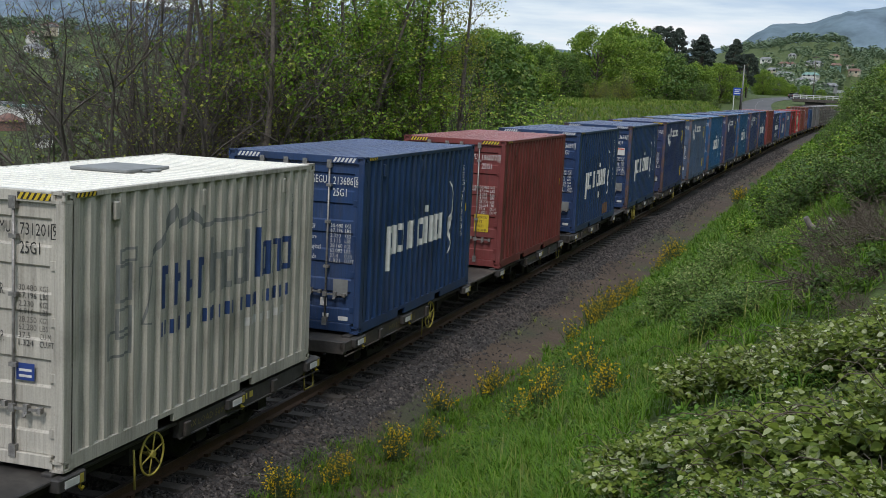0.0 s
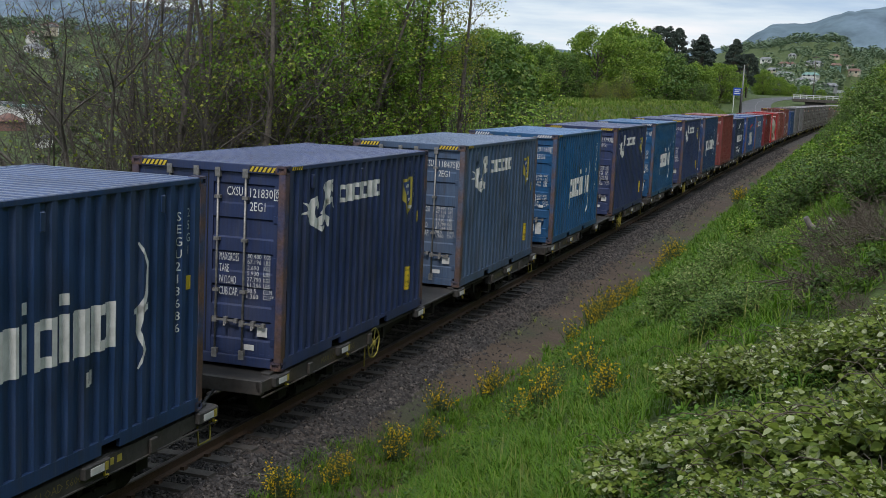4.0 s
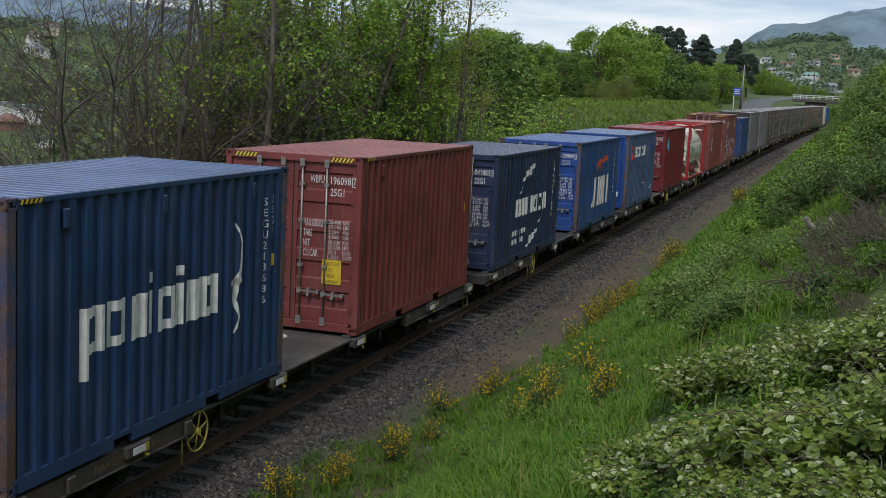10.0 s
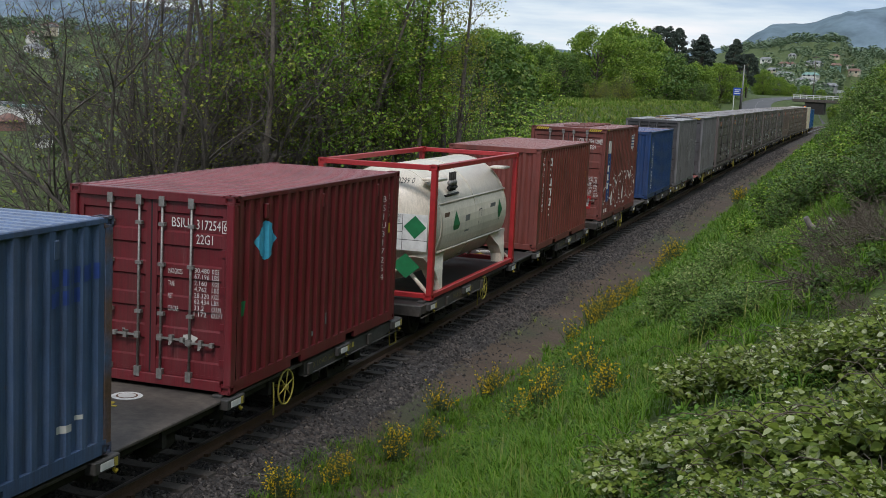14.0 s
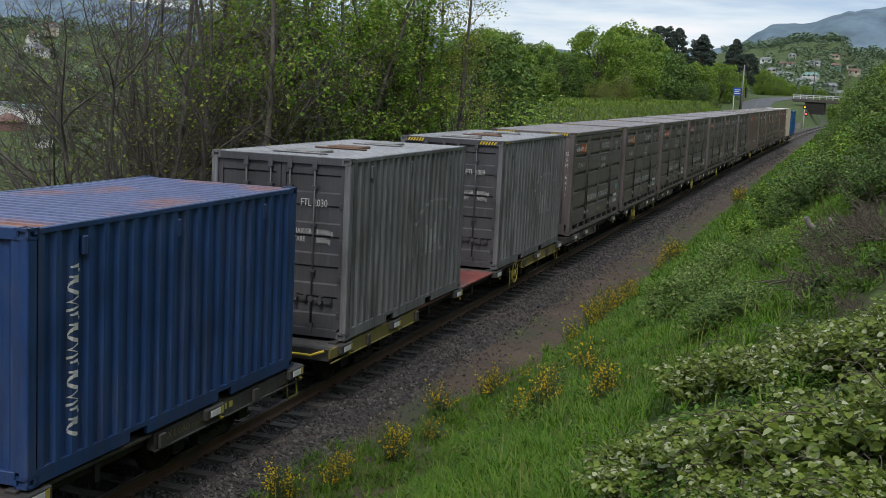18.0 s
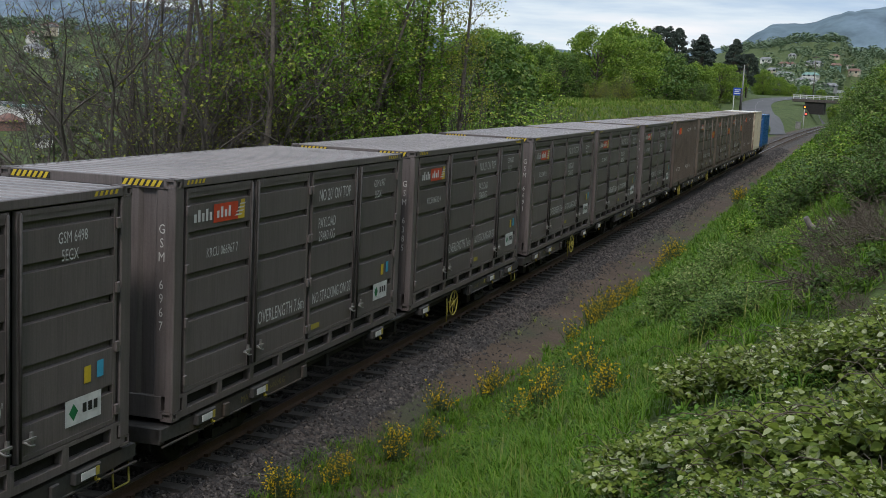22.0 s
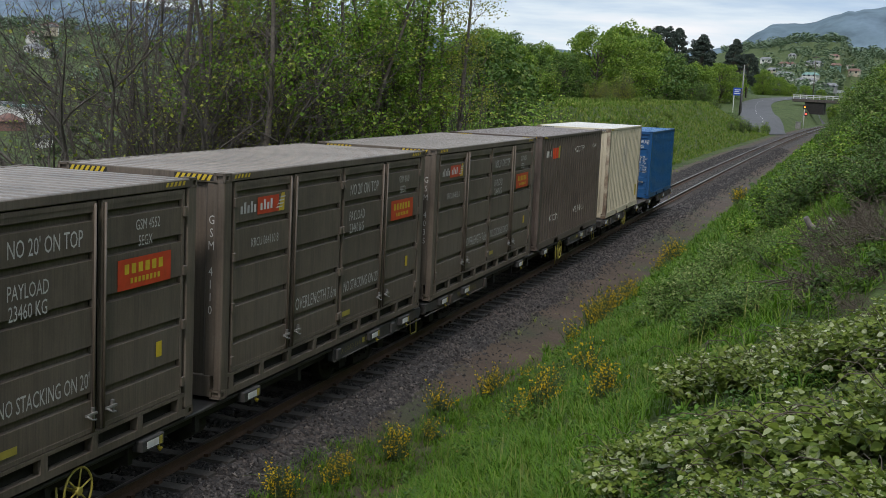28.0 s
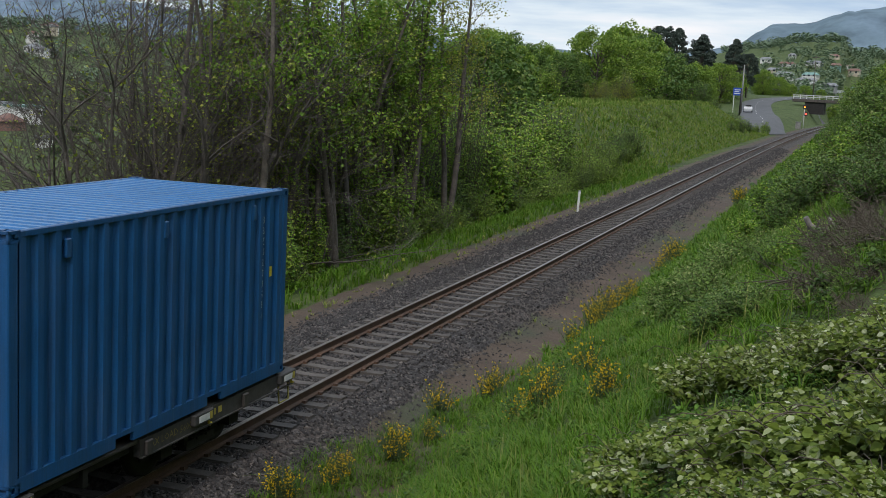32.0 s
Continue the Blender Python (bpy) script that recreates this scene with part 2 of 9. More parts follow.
def boxes(*dims, bevel=0.0):
    bm = fresh()
    for d in dims:
        add_box(bm, *d)
    if bevel:
        bmesh.ops.bevel(bm, geom=bm.edges[:], offset=bevel, segments=1, affect="EDGES", profile=0.5)
    return bm


def add_tube(bm, pts, radii, sides=8, cap=True):
    """A tapered tube along points."""
    rings = []
    pts = [Vector(q) for q in pts]
    for i, q in enumerate(pts):
        d = (pts[min(i + 1, len(pts) - 1)] - pts[max(i - 1, 0)]).normalized()
        a = d.cross(Vector((0, 0, 1)) if abs(d.z) < 0.9 else Vector((1, 0, 0))).normalized()
        b = d.cross(a)
        r = radii[i] if not isinstance(radii, (int, float)) else radii
        rings.append([bm.verts.new(q + r * (math.cos(2 * math.pi * k / sides) * a + math.sin(2 * math.pi * k / sides) * b)) for k in range(sides)])
    for r0, r1 in zip(rings, rings[1:]):
        for k in range(sides):
            f = bm.faces.new((r0[k], r0[(k + 1) % sides], r1[(k + 1) % sides], r1[k]))
            f.smooth = True
    if cap:
        bm.faces.new(rings[0][::-1])
        bm.faces.new(rings[-1])


def tube(*paths, sides=8):
    bm = fresh()
    for pts, r in paths:
        add_tube(bm, pts, r, sides)
    return bm


def add_lathe(bm, prof, axis="x", centre=(0, 0, 0), sides=24, smooth=True):
    """Turns a profile of (along, radius) round an axis."""
    rings = []
    for s, r in prof:
        ring = []
        for k in range(sides):
            a = 2 * math.pi * k / sides
            c, d = r * math.cos(a), r * math.sin(a)
            q = {"x": (s, c, d), "y": (c, s, d), "z": (c, d, s)}[axis]
            ring.append(bm.verts.new(Vector(q) + Vector(centre)))
        rings.append(ring)
    for r0, r1 in zip(rings, rings[1:]):
        for k in range(sides):
            f = bm.faces.new((r0[k], r0[(k + 1) % sides], r1[(k + 1) % sides], r1[k]))
            f.smooth = smooth
    bm.faces.new(rings[0][::-1])
    bm.faces.new(rings[-1])


def lathe(prof, axis="x", centre=(0, 0, 0), sides=24):
    bm = fresh()
    add_lathe(bm, prof, axis, centre, sides)
    return bm


def finish(name, bm):
    me = bpy.data.meshes.new(name)
    bm.to_mesh(me)
    bm.free()
    return me


def hang(name, me, material, parent, label=""):
    """An object on a shared mesh, with a material of its own."""
    ob = new(name, me)
    if not me.materials:
        me.materials.append(material)
    else:
        ob.material_slots[0].link = "OBJECT"
        ob.material_slots[0].material = material
    ob.parent = parent
    if label:
        ob["label"] = label
    return ob


def part(name, bm, material, parent, label=""):
    return hang(name, finish(name, bm), material, parent, label)


def empty(name, label, category, group="", kind=""):
    ob = new(name)
    ob.empty_display_size = 0.2
    return tagged(ob, label, category, group, kind)


POOL = {}


def pooled(key, build):
    """One mesh for all alike parts."""
    if key not in POOL:
        POOL[key] = finish(str(key), build())
    return POOL[key]


# ---------------------------------------------------------------- the line of the track
GRADE, BEND, BEND3 = 0.01457, -0.00003, 0.00314e-4


def track_x(y):
    return BEND * y * y / 2 + BEND3 * max(y, 0.0) ** 3


def track_z(y):
    return GRADE * min(max(y, -60.0), 400.0)


def on_track(y, z=0.0, u=0.0, y_len=0.0):
    """The pose of a thing that stands square to the track at y."""
    slope = BEND * y + 3 * BEND3 * max(y, 0.0) ** 2
    turn = Euler((math.atan(GRADE), 0, -math.atan(slope)))
    m = turn.to_matrix().to_4x4()
    m.translation = Vector((track_x(y), y, GRADE * y)) + turn.to_matrix() @ Vector((u, 0, z))
    return m


# ---------------------------------------------------------------- ground
def smooth(a, b, v):
    t = np.clip((v - a) / (b - a), 0, 1)
    return t * t * (3 - 2 * t)


def wave(x, y, s, seed):
    """Soft bumps of about s metres, from a few sines."""
    r = np.random.RandomState(seed)
    out = 0
    for k in range(6):
        a, ph, f = r.uniform(0, 6.28), r.uniform(0, 6.28), r.uniform(0.6, 1.7) * 6.28 / s
        out = out + np.sin((x * math.cos(a) + y * math.sin(a)) * f + ph)
    return out / 6


def height(x, y):
    """Height of the ground at x, y (arrays): cutting bank on one side, wooded drop, grassy mound and road on the other."""
    x, y = np.asarray(x, float), np.asarray(y, float)
    yy = np.clip(y, -60, 260)
    u = x - (BEND * yy * yy / 2 + BEND3 * np.clip(yy, 0, None) ** 3)
    base = GRADE * np.clip(y, -60, 260)
    prof = np.interp(u, [-5.2, -3.6, -2.4, -1.25, 1.25, 2.1, 3.2], [-0.72, -0.62, -0.52, -0.215, -0.215, -0.52, -0.55])
    # the cutting bank
    s = 0.70 + 0.22 * smooth(32, 85, y)
    rise = np.clip(u - 3.2, 0, None)
    bank = np.where(rise < 13, rise * s, 13 * s + (np.clip(rise, 13, 60) - 13) * 0.25)
    bank = bank * (1 - 0.93 * smooth(200, 380, y)) + wave(x, y, 3.1, 1) * 0.16 * smooth(0, 2, rise) + wave(x, y, 9, 2) * 0.4 * smooth(2, 8, rise)
    # unseen hillside above the cutting, added to shade the train from that side
    bank = bank + np.clip(u - 12.0 - 0.04 * np.clip(y, 0, None), 0, 14) * 0.6 * (1 - smooth(110, 190, y))
    # the wooded drop towards the valley
    out = np.clip(-u - 5.2, 0, None)
    drop = -np.interp(out, [0, 3, 13, 60, 160, 330, 900, 2600], [0, 1.0, 6.5, 9.5, 12.5, 12, -46, -60]) + wave(x, y, 7, 3) * 0.35 * smooth(1, 5, out)
    # the grassy mound and the ground by the road
    mound = np.minimum(np.clip(-u - 4.7, 0, None) * 0.62, 4.3) + wave(x, y, 11, 4) * 0.35 * smooth(1, 4, out) - 0.25 * np.clip(-u - 30, 0, 60)
    on = smooth(66, 92, y) * (1 - smooth(172, 200, y))
    road_side = np.interp(y, [185, 200, 225, 260, 285, 312, 335, 368, 400, 600], [0.3, 0.9, 1.6, 2.0, 2.8, 4.3, 5.3, 7.1, 8.0, 9.5]) * smooth(4, 9, -u) - 0.12 * np.clip(-u - 45, 0, 90)
    later = smooth(180, 205, y)
    left = drop * (1 - on) * (1 - later) + mound * on * (1 - later) + road_side * later
    z = base + prof + np.where(u > 0, bank, 0) + np.where(u < -5.2, left, np.where(u < -4.6, left * smooth(4.6, 5.2, -u), 0))
    # hills beyond
    far = np.hypot(x + 0.3 * y * 0, y)
    hill = smooth(520, 1150, y) * 54 + smooth(600, 1000, y) * wave(x, y, 210, 5) * 5
    hill = hill * (1 - smooth(1300, 2400, far) * 0.4)
    side = x * 1000 / np.clip(y, 300, None)
    return z + smooth(250, 470, -x) * smooth(150, 330, y) * 34 + hill * smooth(-230, -90, side) + wave(x, y, 160, 6) * 4 * smooth(420, 800, far)


def spread(*runs):
    return np.concatenate([np.asarray(r, float) for r in runs])


def sheet(xs, ys, zfun):
    """A grid of quads over xs, ys."""
    gx, gy = np.meshgrid(xs, ys)
    co = np.stack([gx, gy, zfun(gx, gy)], -1).reshape(-1, 3)
    nx, ny = len(xs), len(ys)
    i = (np.arange(ny - 1)[:, None] * nx + np.arange(nx - 1)[None, :]).reshape(-1)
    return co, np.stack([i, i + 1, i + 1 + nx, i + nx], -1)


def mesh_from(name, co, faces, material, smooth_on=True):
    me = bpy.data.meshes.new(name)
    me.from_pydata(co.tolist() if hasattr(co, "tolist") else co, [], faces.tolist() if hasattr(faces, "tolist") else faces)
    me.materials.append(material)
    if smooth_on:
        me.polygons.foreach_set("use_smooth", np.ones(len(me.polygons), bool))
    me.update()
    return me


GX = spread([-2800, -2100, -1600, -1200, -900, -700, -550, -430, -340, -270, -210, -165, -130, -100, -80, -64, -52, -43, -36, -31],
            np.arange(-28, -7, 0.9), np.arange(-7, 14, 0.35), np.arange(14, 32, 1.5), [35, 42, 52, 65, 85, 120, 170, 250, 380, 600, 900, 1400, 2100, 2800])
GY = spread([-300, -200, -140, -100, -80], np.arange(-60, 5, 3.0), np.arange(5, 60, 0.55), np.arange(60, 140, 1.6), np.arange(140, 330, 3.5),
            [340, 360, 385, 410, 440, 475, 515, 560, 610, 665, 725, 790, 860, 940, 1030, 1130, 1250, 1400, 1600, 1900, 2300, 2800, 3400])
co, fa = sheet(GX, GY, height)
ground = tagged(new("ground", mesh_from("ground", co, fa, MATS["ground_cover"])), "grass-covered ground of a railway cutting and valley", "ground", kind="structure")


def strip(name, u0, u1, y0, y1, nu, step, lift, material, label, ragged=0.0, seed=1):
    """A band of ground along the track, a little above the sheet."""
    ys = np.arange(y0, y1, step)
    vs = np.linspace(0, 1, nu)
    tx = BEND * ys * ys / 2 + BEND3 * np.clip(ys, 0, None) ** 3
    gv, gyy = np.meshgrid(vs, ys)
    e0 = u0 + ragged * wave(ys, ys * 0, 2.3, seed) + ragged * 0.5 * wave(ys, ys * 0, 0.7, seed + 1)
    e1 = u1 + ragged * wave(ys, ys * 0, 2.1, seed + 2) + ragged * 0.5 * wave(ys, ys * 0, 0.6, seed + 3)
    gx = tx[:, None] + e0[:, None] * (1 - gv) + e1[:, None] * gv
    z = height(gx, gyy) + lift
    co = np.stack([gx, gyy, z], -1).reshape(-1, 3)
    i = (np.arange(len(ys) - 1)[:, None] * nu + np.arange(nu - 1)[None, :]).reshape(-1)
    fa = np.stack([i, i + 1, i + 1 + nu, i + nu], -1)
    return tagged(new(name, mesh_from(name, co, fa, material)), label, "ground", kind="structure")


strip("dirt_path", 1.75, 3.55, -40, 240, 9, 0.5, 0.02, MATS["dirt"], "brown dirt and gravel strip beside the ballast", 0.22, 11)
strip("dirt_verge", -3.75, -2.7, -40, 240, 9, 0.5, 0.02, MATS["dirt"], "brown dirt verge on the far side of the track", 0.22, 21)
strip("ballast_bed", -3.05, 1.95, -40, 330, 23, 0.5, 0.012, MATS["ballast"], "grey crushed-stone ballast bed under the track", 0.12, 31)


# ---------------------------------------------------------------- railway track
def build_track():
    tr = empty("railway_track", "single railway track with rusty rails on concrete sleepers", "railway track", kind="structure")
    ys = np.concatenate([np.arange(-40, 60, 2.0), np.arange(60, 341, 4.0)])
    foot = [(-0.065, -0.155), (0.065, -0.155), (0.06, -0.140), (0.010, -0.122), (0.009, -0.045), (0.034, -0.036), (0.035, -0.012)]
    foot += [(-0.035, -0.012), (-0.034, -0.036), (-0.009, -0.045), (-0.010, -0.122), (-0.06, -0.140)]
    head = [(-0.036, -0.012), (0.036, -0.012), (0.035, -0.004), (0.022, 0.0), (-0.022, 0.0), (-0.035, -0.004)]
    for side in (-1, 1):
        for name, prof, material in (("rail", foot, MATS["rail_rust"]), ("rail_head", head, MATS["rail_top"])):
            bm = fresh()
            rings = []
            for y in ys:
                x, z = track_x(y), GRADE * y
                rings.append([bm.verts.new((x + side * 0.567 + a, y, z + b)) for a, b in prof])
            for r0, r1 in zip(rings, rings[1:]):
                for k in range(len(prof)):
                    bm.faces.new((r0[k], r0[(k + 1) % len(prof)], r1[(k + 1) % len(prof)], r1[k]))
            part(name, bm, material, tr, "rusty steel rail" if name == "rail" else "worn bright running surface")
    return tr


TRACK = build_track()


def sleeper_mesh():
    bm = fresh()
    prof = [(-1.06, 0.0), (-0.95, -0.0), (-0.4, -0.0), (0.0, -0.022), (0.4, -0.0), (0.95, -0.0), (1.06, 0.0)]
    rows = []
    for x, dz in prof:
        rows.append([bm.verts.new((x, -0.125, -0.36)), bm.verts.new((x, -0.10, -0.160 + dz)), bm.verts.new((x, 0.10, -0.160 + dz)), bm.verts.new((x, 0.125, -0.36))])
    for a, b in zip(rows, rows[1:]):
        for k in range(3):
            bm.faces.new((a[k], b[k], b[k + 1], a[k + 1]))
    bm.faces.new(rows[0])
    bm.faces.new(rows[-1][::-1])
    return finish("sleeper", bm)


# ---------------------------------------------------------------- wagons
Z_BOX = 0.857          # underside of the containers above the rail
Z_DECK = 0.815
WHEEL_R = 0.40


def ring_mesh(r, t, sides=28, tube_sides=6):
    bm = fresh()
    rings = []
    for i in range(sides):
        a = 2 * math.pi * i / sides
        c = Vector((0, math.cos(a), math.sin(a)))
        rings.append([bm.verts.new(c * (r + t * math.cos(2 * math.pi * k / tube_sides)) + Vector((t * math.sin(2 * math.pi * k / tube_sides), 0, 0))) for k in range(tube_sides)])
    for i in range(sides):
        r0, r1 = rings[i], rings[(i + 1) % sides]
        for k in range(tube_sides):
            f = bm.faces.new((r0[k], r0[(k + 1) % tube_sides], r1[(k + 1) % tube_sides], r1[k]))
            f.smooth = True
    return bm


def hand_wheel_mesh():
    bm = ring_mesh(0.25, 0.014)
    for k in range(6):
        a = 2 * math.pi * k / 6 + 0.3
        add_tube(bm, [(0.0, 0, 0), (0.0, 0.25 * math.cos(a), 0.25 * math.sin(a))], 0.011, 5)
    add_lathe(bm, [(-0.05, 0.045), (0.03, 0.045)], "x", sides=12)
    return bm


def wheelset_mesh():
    bm = fresh()
    for s in (-1, 1):
        c = s * 0.567
        prof = [(c - s * 0.06, 0.415), (c - s * 0.035, WHEEL_R), (c + s * 0.06, WHEEL_R - 0.004), (c + s * 0.06, 0.33), (c + s * 0.03, 0.31), (c + s * 0.015, 0.12), (c + s * 0.09, 0.09), (c + s * 0.09, 0.02)]
        add_lathe(bm, prof if s > 0 else prof, "x", sides=24)
    add_tube(bm, [(-0.82, 0, 0), (0.82, 0, 0)], 0.065, 10)
    # bolts on the wheel face, so that the turning can be seen
    for s in (-1, 1):
        for k in range(5):
            a = 2 * math.pi * k / 5
            x = s * 0.627
            add_box(bm, x - 0.012, x + 0.012, 0.22 * math.cos(a) - 0.025, 0.22 * math.cos(a) + 0.025, 0.22 * math.sin(a) - 0.025, 0.22 * math.sin(a) + 0.025)
    return bm


def bogie_frame_mesh():
    bm = fresh()
    for s in (-1, 1):
        x = s * 0.82
        add_box(bm, x - 0.05, x + 0.05, -1.05, 1.05, 0.46, 0.58)
        add_box(bm, x - 0.06, x + 0.06, -0.35, 0.35, 0.20, 0.32)
        for y in (-0.875, 0.875):
            add_box(bm, x - 0.08, x + 0.08, y - 0.13, y + 0.13, 0.27, 0.50)
        for y in (-0.33, 0.33):
            add_box(bm, x - 0.045, x + 0.045, y - 0.05, y + 0.05, 0.28, 0.52)
    add_box(bm, -0.8, 0.8, -0.16, 0.16, 0.40, 0.60)
    return bm


def spring_mesh():
    bm = fresh()
    turns, n = 5, 60
    pts = [(0.075 * math.cos(2 * math.pi * turns * i / n), 0.075 * math.sin(2 * math.pi * turns * i / n), 0.20 * i / n) for i in range(n + 1)]
    add_tube(bm, pts, 0.016, 5)
    return bm


SPIN = []      # wheelsets, turned in motions()


def build_wagon(i, front, rear, spots, wheel_y, red_deck=False, rail_end=False):
    """A flat container wagon; front and rear: its ends along the track from its middle; spots: container ends; wheel_y: the hand wheel."""
    lab = ("red-floored" if red_deck else "dark grey") + " steel flat container wagon on two bogies"
    w = empty("flat_wagon", lab, "wagon", "train of container wagons")
    deck = MATS["deck_red" if red_deck else "deck_brown" if i in (1, 6, 8, 10, 18) else "deck_steel"]
    # the deck thins towards the ends
    bm = fresh()
    add_box(bm, -1.16, 1.16, front + 0.05, rear - 0.05, Z_DECK - 0.05, Z_DECK)
    bmesh.ops.bevel(bm, geom=bm.edges[:], offset=0.012, segments=1, affect="EDGES")
    part("deck", bm, deck, w, "worn red deck plate" if red_deck else "dusty brown deck plate" if i in (1, 6, 8, 10, 18) else "worn grey deck plate")
    if not red_deck and 1.4 < spots[1] - spots[0] and rear - front < 16.0:
        ym = spots[1] - 0.61
        bm = fresh()
        add_lathe(bm, [(Z_DECK + 0.001, 0.20), (Z_DECK + 0.005, 0.20)], "z", (0.0, ym, 0), 24)
        part("deck_mark", bm, MATS["white_paint"], w, "round white deck mark")
        part("deck_mark_ring", lathe([(Z_DECK + 0.0055, 0.14), (Z_DECK + 0.008, 0.14)], "z", (0.0, ym, 0), 24), MATS["rusty_frame"], w)
        part("deck_mark_core", lathe([(Z_DECK + 0.0085, 0.115), (Z_DECK + 0.011, 0.115)], "z", (0.0, ym, 0), 24), MATS["grey_lettering"], w)
        part("deck_stroke", boxes((-0.12, 0.16, ym - 0.52, ym - 0.47, Z_DECK + 0.001, Z_DECK + 0.005), (-0.02, 0.05, ym - 0.465, ym - 0.33, Z_DECK + 0.001, Z_DECK + 0.005)), MATS["yellow_paint"], w, "yellow deck mark")
    # deep middle and cross bearers, added to block light under the deck
    part("centre_sill", boxes((-0.22, 0.22, front + 0.2, front + 3.4, 0.50, Z_DECK - 0.05), (-0.42, 0.42, front + 3.402, rear - 3.402, 0.27, Z_DECK - 0.05), (-0.22, 0.22, rear - 3.4, rear - 0.2, 0.50, Z_DECK - 0.05)), MATS["under_steel"], w, "deep fish-bellied sill")
    for k in range(7):
        yb = front + 3.6 + (rear - front - 7.2) * k / 6
        for xa, xb in ((-1.09, -0.424), (0.424, 1.09)):
            part("cross_bearer", boxes((xa, xb, yb - 0.05, yb + 0.05, 0.52, Z_DECK - 0.054)), MATS["under_steel"], w)
    part("brake_cylinder", lathe([(-0.3, 0.05), (-0.28, 0.16), (0.22, 0.16), (0.3, 0.06)], "y", (0.72, (front + rear) / 2 + 0.4, 0.46), 14), MATS["under_steel"], w)
    for s in (-1, 1):
        x0, x1 = s * 1.10, s * 1.19
        # side sills over the bogies, tapered towards the wagon's ends; between them only a slim rail, set in
        for end, inw in ((front, 1), (rear, -1)):
            bm = fresh()
            pr = [(end, Z_DECK - 0.15), (end + inw * 1.2, Z_DECK - 0.21), (end + inw * 4.1, Z_DECK - 0.21)]
            lo = [[bm.verts.new((x, y, z)) for x in (x0, x1)] for y, z in pr]
            hi = [[bm.verts.new((x, y, Z_DECK - 0.004)) for x in (x0, x1)] for y, z in pr]
            for k in range(len(pr) - 1):
                for a in (lo, hi):
                    bm.faces.new((a[k][0], a[k][1], a[k + 1][1], a[k + 1][0]))
                for q in (0, 1):
                    bm.faces.new((lo[k][q], lo[k + 1][q], hi[k + 1][q], hi[k][q]))
            for k in (0, -1):
                bm.faces.new((lo[k][0], lo[k][1], hi[k][1], hi[k][0]))
            add_box(bm, min(s * 1.185, s * 1.215), max(s * 1.185, s * 1.215), min(end, end + inw * 4.1), max(end, end + inw * 4.1), Z_DECK - 0.222, Z_DECK - 0.208)
            part("side_sill", bm, MATS["worn_yellow" if red_deck else "wagon_grey"], w)
            if s > 0:
                for dy in (1.55, 3.95):
                    part("stake_pocket", boxes((1.191, 1.235, end + inw * dy - 0.07, end + inw * dy + 0.07, Z_DECK - 0.205, Z_DECK - 0.03), bevel=0.01), MATS["wagon_grey"], w)
        part("side_rail", boxes((min(s * 1.0, s * 1.05), max(s * 1.0, s * 1.05), front + 4.1, rear - 4.1, Z_DECK - 0.17, Z_DECK - 0.052)), MATS["under_steel"], w)
    for y in (front, rear):
        s = -1 if y == front else 1
        part("end_beam", boxes((-1.17, 1.17, min(y, y - s * 0.12), max(y, y - s * 0.12), Z_DECK - 0.20, Z_DECK + 0.004), bevel=0.012), MATS["wagon_grey"], w)
        part("coupler", boxes((-0.10, 0.10, min(y, y + s * 0.42), max(y, y + s * 0.42), 0.56, 0.74), (-0.16, 0.16, min(y + s * 0.34, y + s * 0.52), max(y + s * 0.34, y + s * 0.52), 0.52, 0.78), bevel=0.02), MATS["under_steel"], w)
        part("brake_hose", tube(([(0.45, y, 0.62), (0.45, y + s * 0.22, 0.52), (0.38, y + s * 0.34, 0.34), (0.30, y + s * 0.44, 0.42)], 0.022), sides=6), MATS["gasket"], w)
    if abs(rear - front) < 17.5:
        for word, y in (("MAX LOAD 56000KG", front + 2.0), ("MAX LOAD 56000KG", rear - 4.0)):
            cu = bpy.data.curves.new("letters", "FONT")
            cu.body, cu.size, cu.resolution_u = word, 0.125, 1
            tmp = bpy.data.objects.new("letters", cu)
            me = bpy.data.meshes.new_from_object(tmp)
            bpy.data.objects.remove(tmp)
            for v in me.vertices:
                v.co = (1.194, y + v.co.x * 1.15, Z_DECK - 0.145 + v.co.y)
            hang("load_lettering", me, MATS["worn_yellow"], w, "worn yellow load lettering")
    # corner supports with their reflectors and hooks
    for y in spots:
        for s in (-1, 1):
            me = pooled("support", lambda: boxes((1.12, 1.255, -0.24, 0.24, Z_DECK - 0.135, Z_DECK + 0.006), (0.98, 1.12, -0.17, 0.17, Z_DECK - 0.03, Z_BOX - 0.003), bevel=0.012))
            b = hang("container_support", me, MATS["wagon_grey"], w)
            b.location = (0, y, 0)
            if s < 0:
                b.rotation_euler = (0, 0, math.pi)
            if s > 0:
                hang("reflector", pooled("reflector_w", lambda: boxes((1.2555, 1.262, -0.14, 0.11, Z_DECK - 0.108, Z_DECK - 0.027))), MATS["white_paint"], b)
                hang("yellow_plate", pooled("reflector_y", lambda: boxes((1.2555, 1.262, 0.125, 0.185, Z_DECK - 0.115, Z_DECK - 0.02))), MATS["old_yellow"], b)
                hang("lashing_hook", pooled("hook", lambda: tube(([(1.2, 0.2, Z_DECK - 0.13), (1.2, 0.2, Z_DECK - 0.19), (1.2, 0.235, Z_DECK - 0.225), (1.2, 0.27, Z_DECK - 0.20)], 0.017), sides=6)), MATS["yellow_paint"], b)
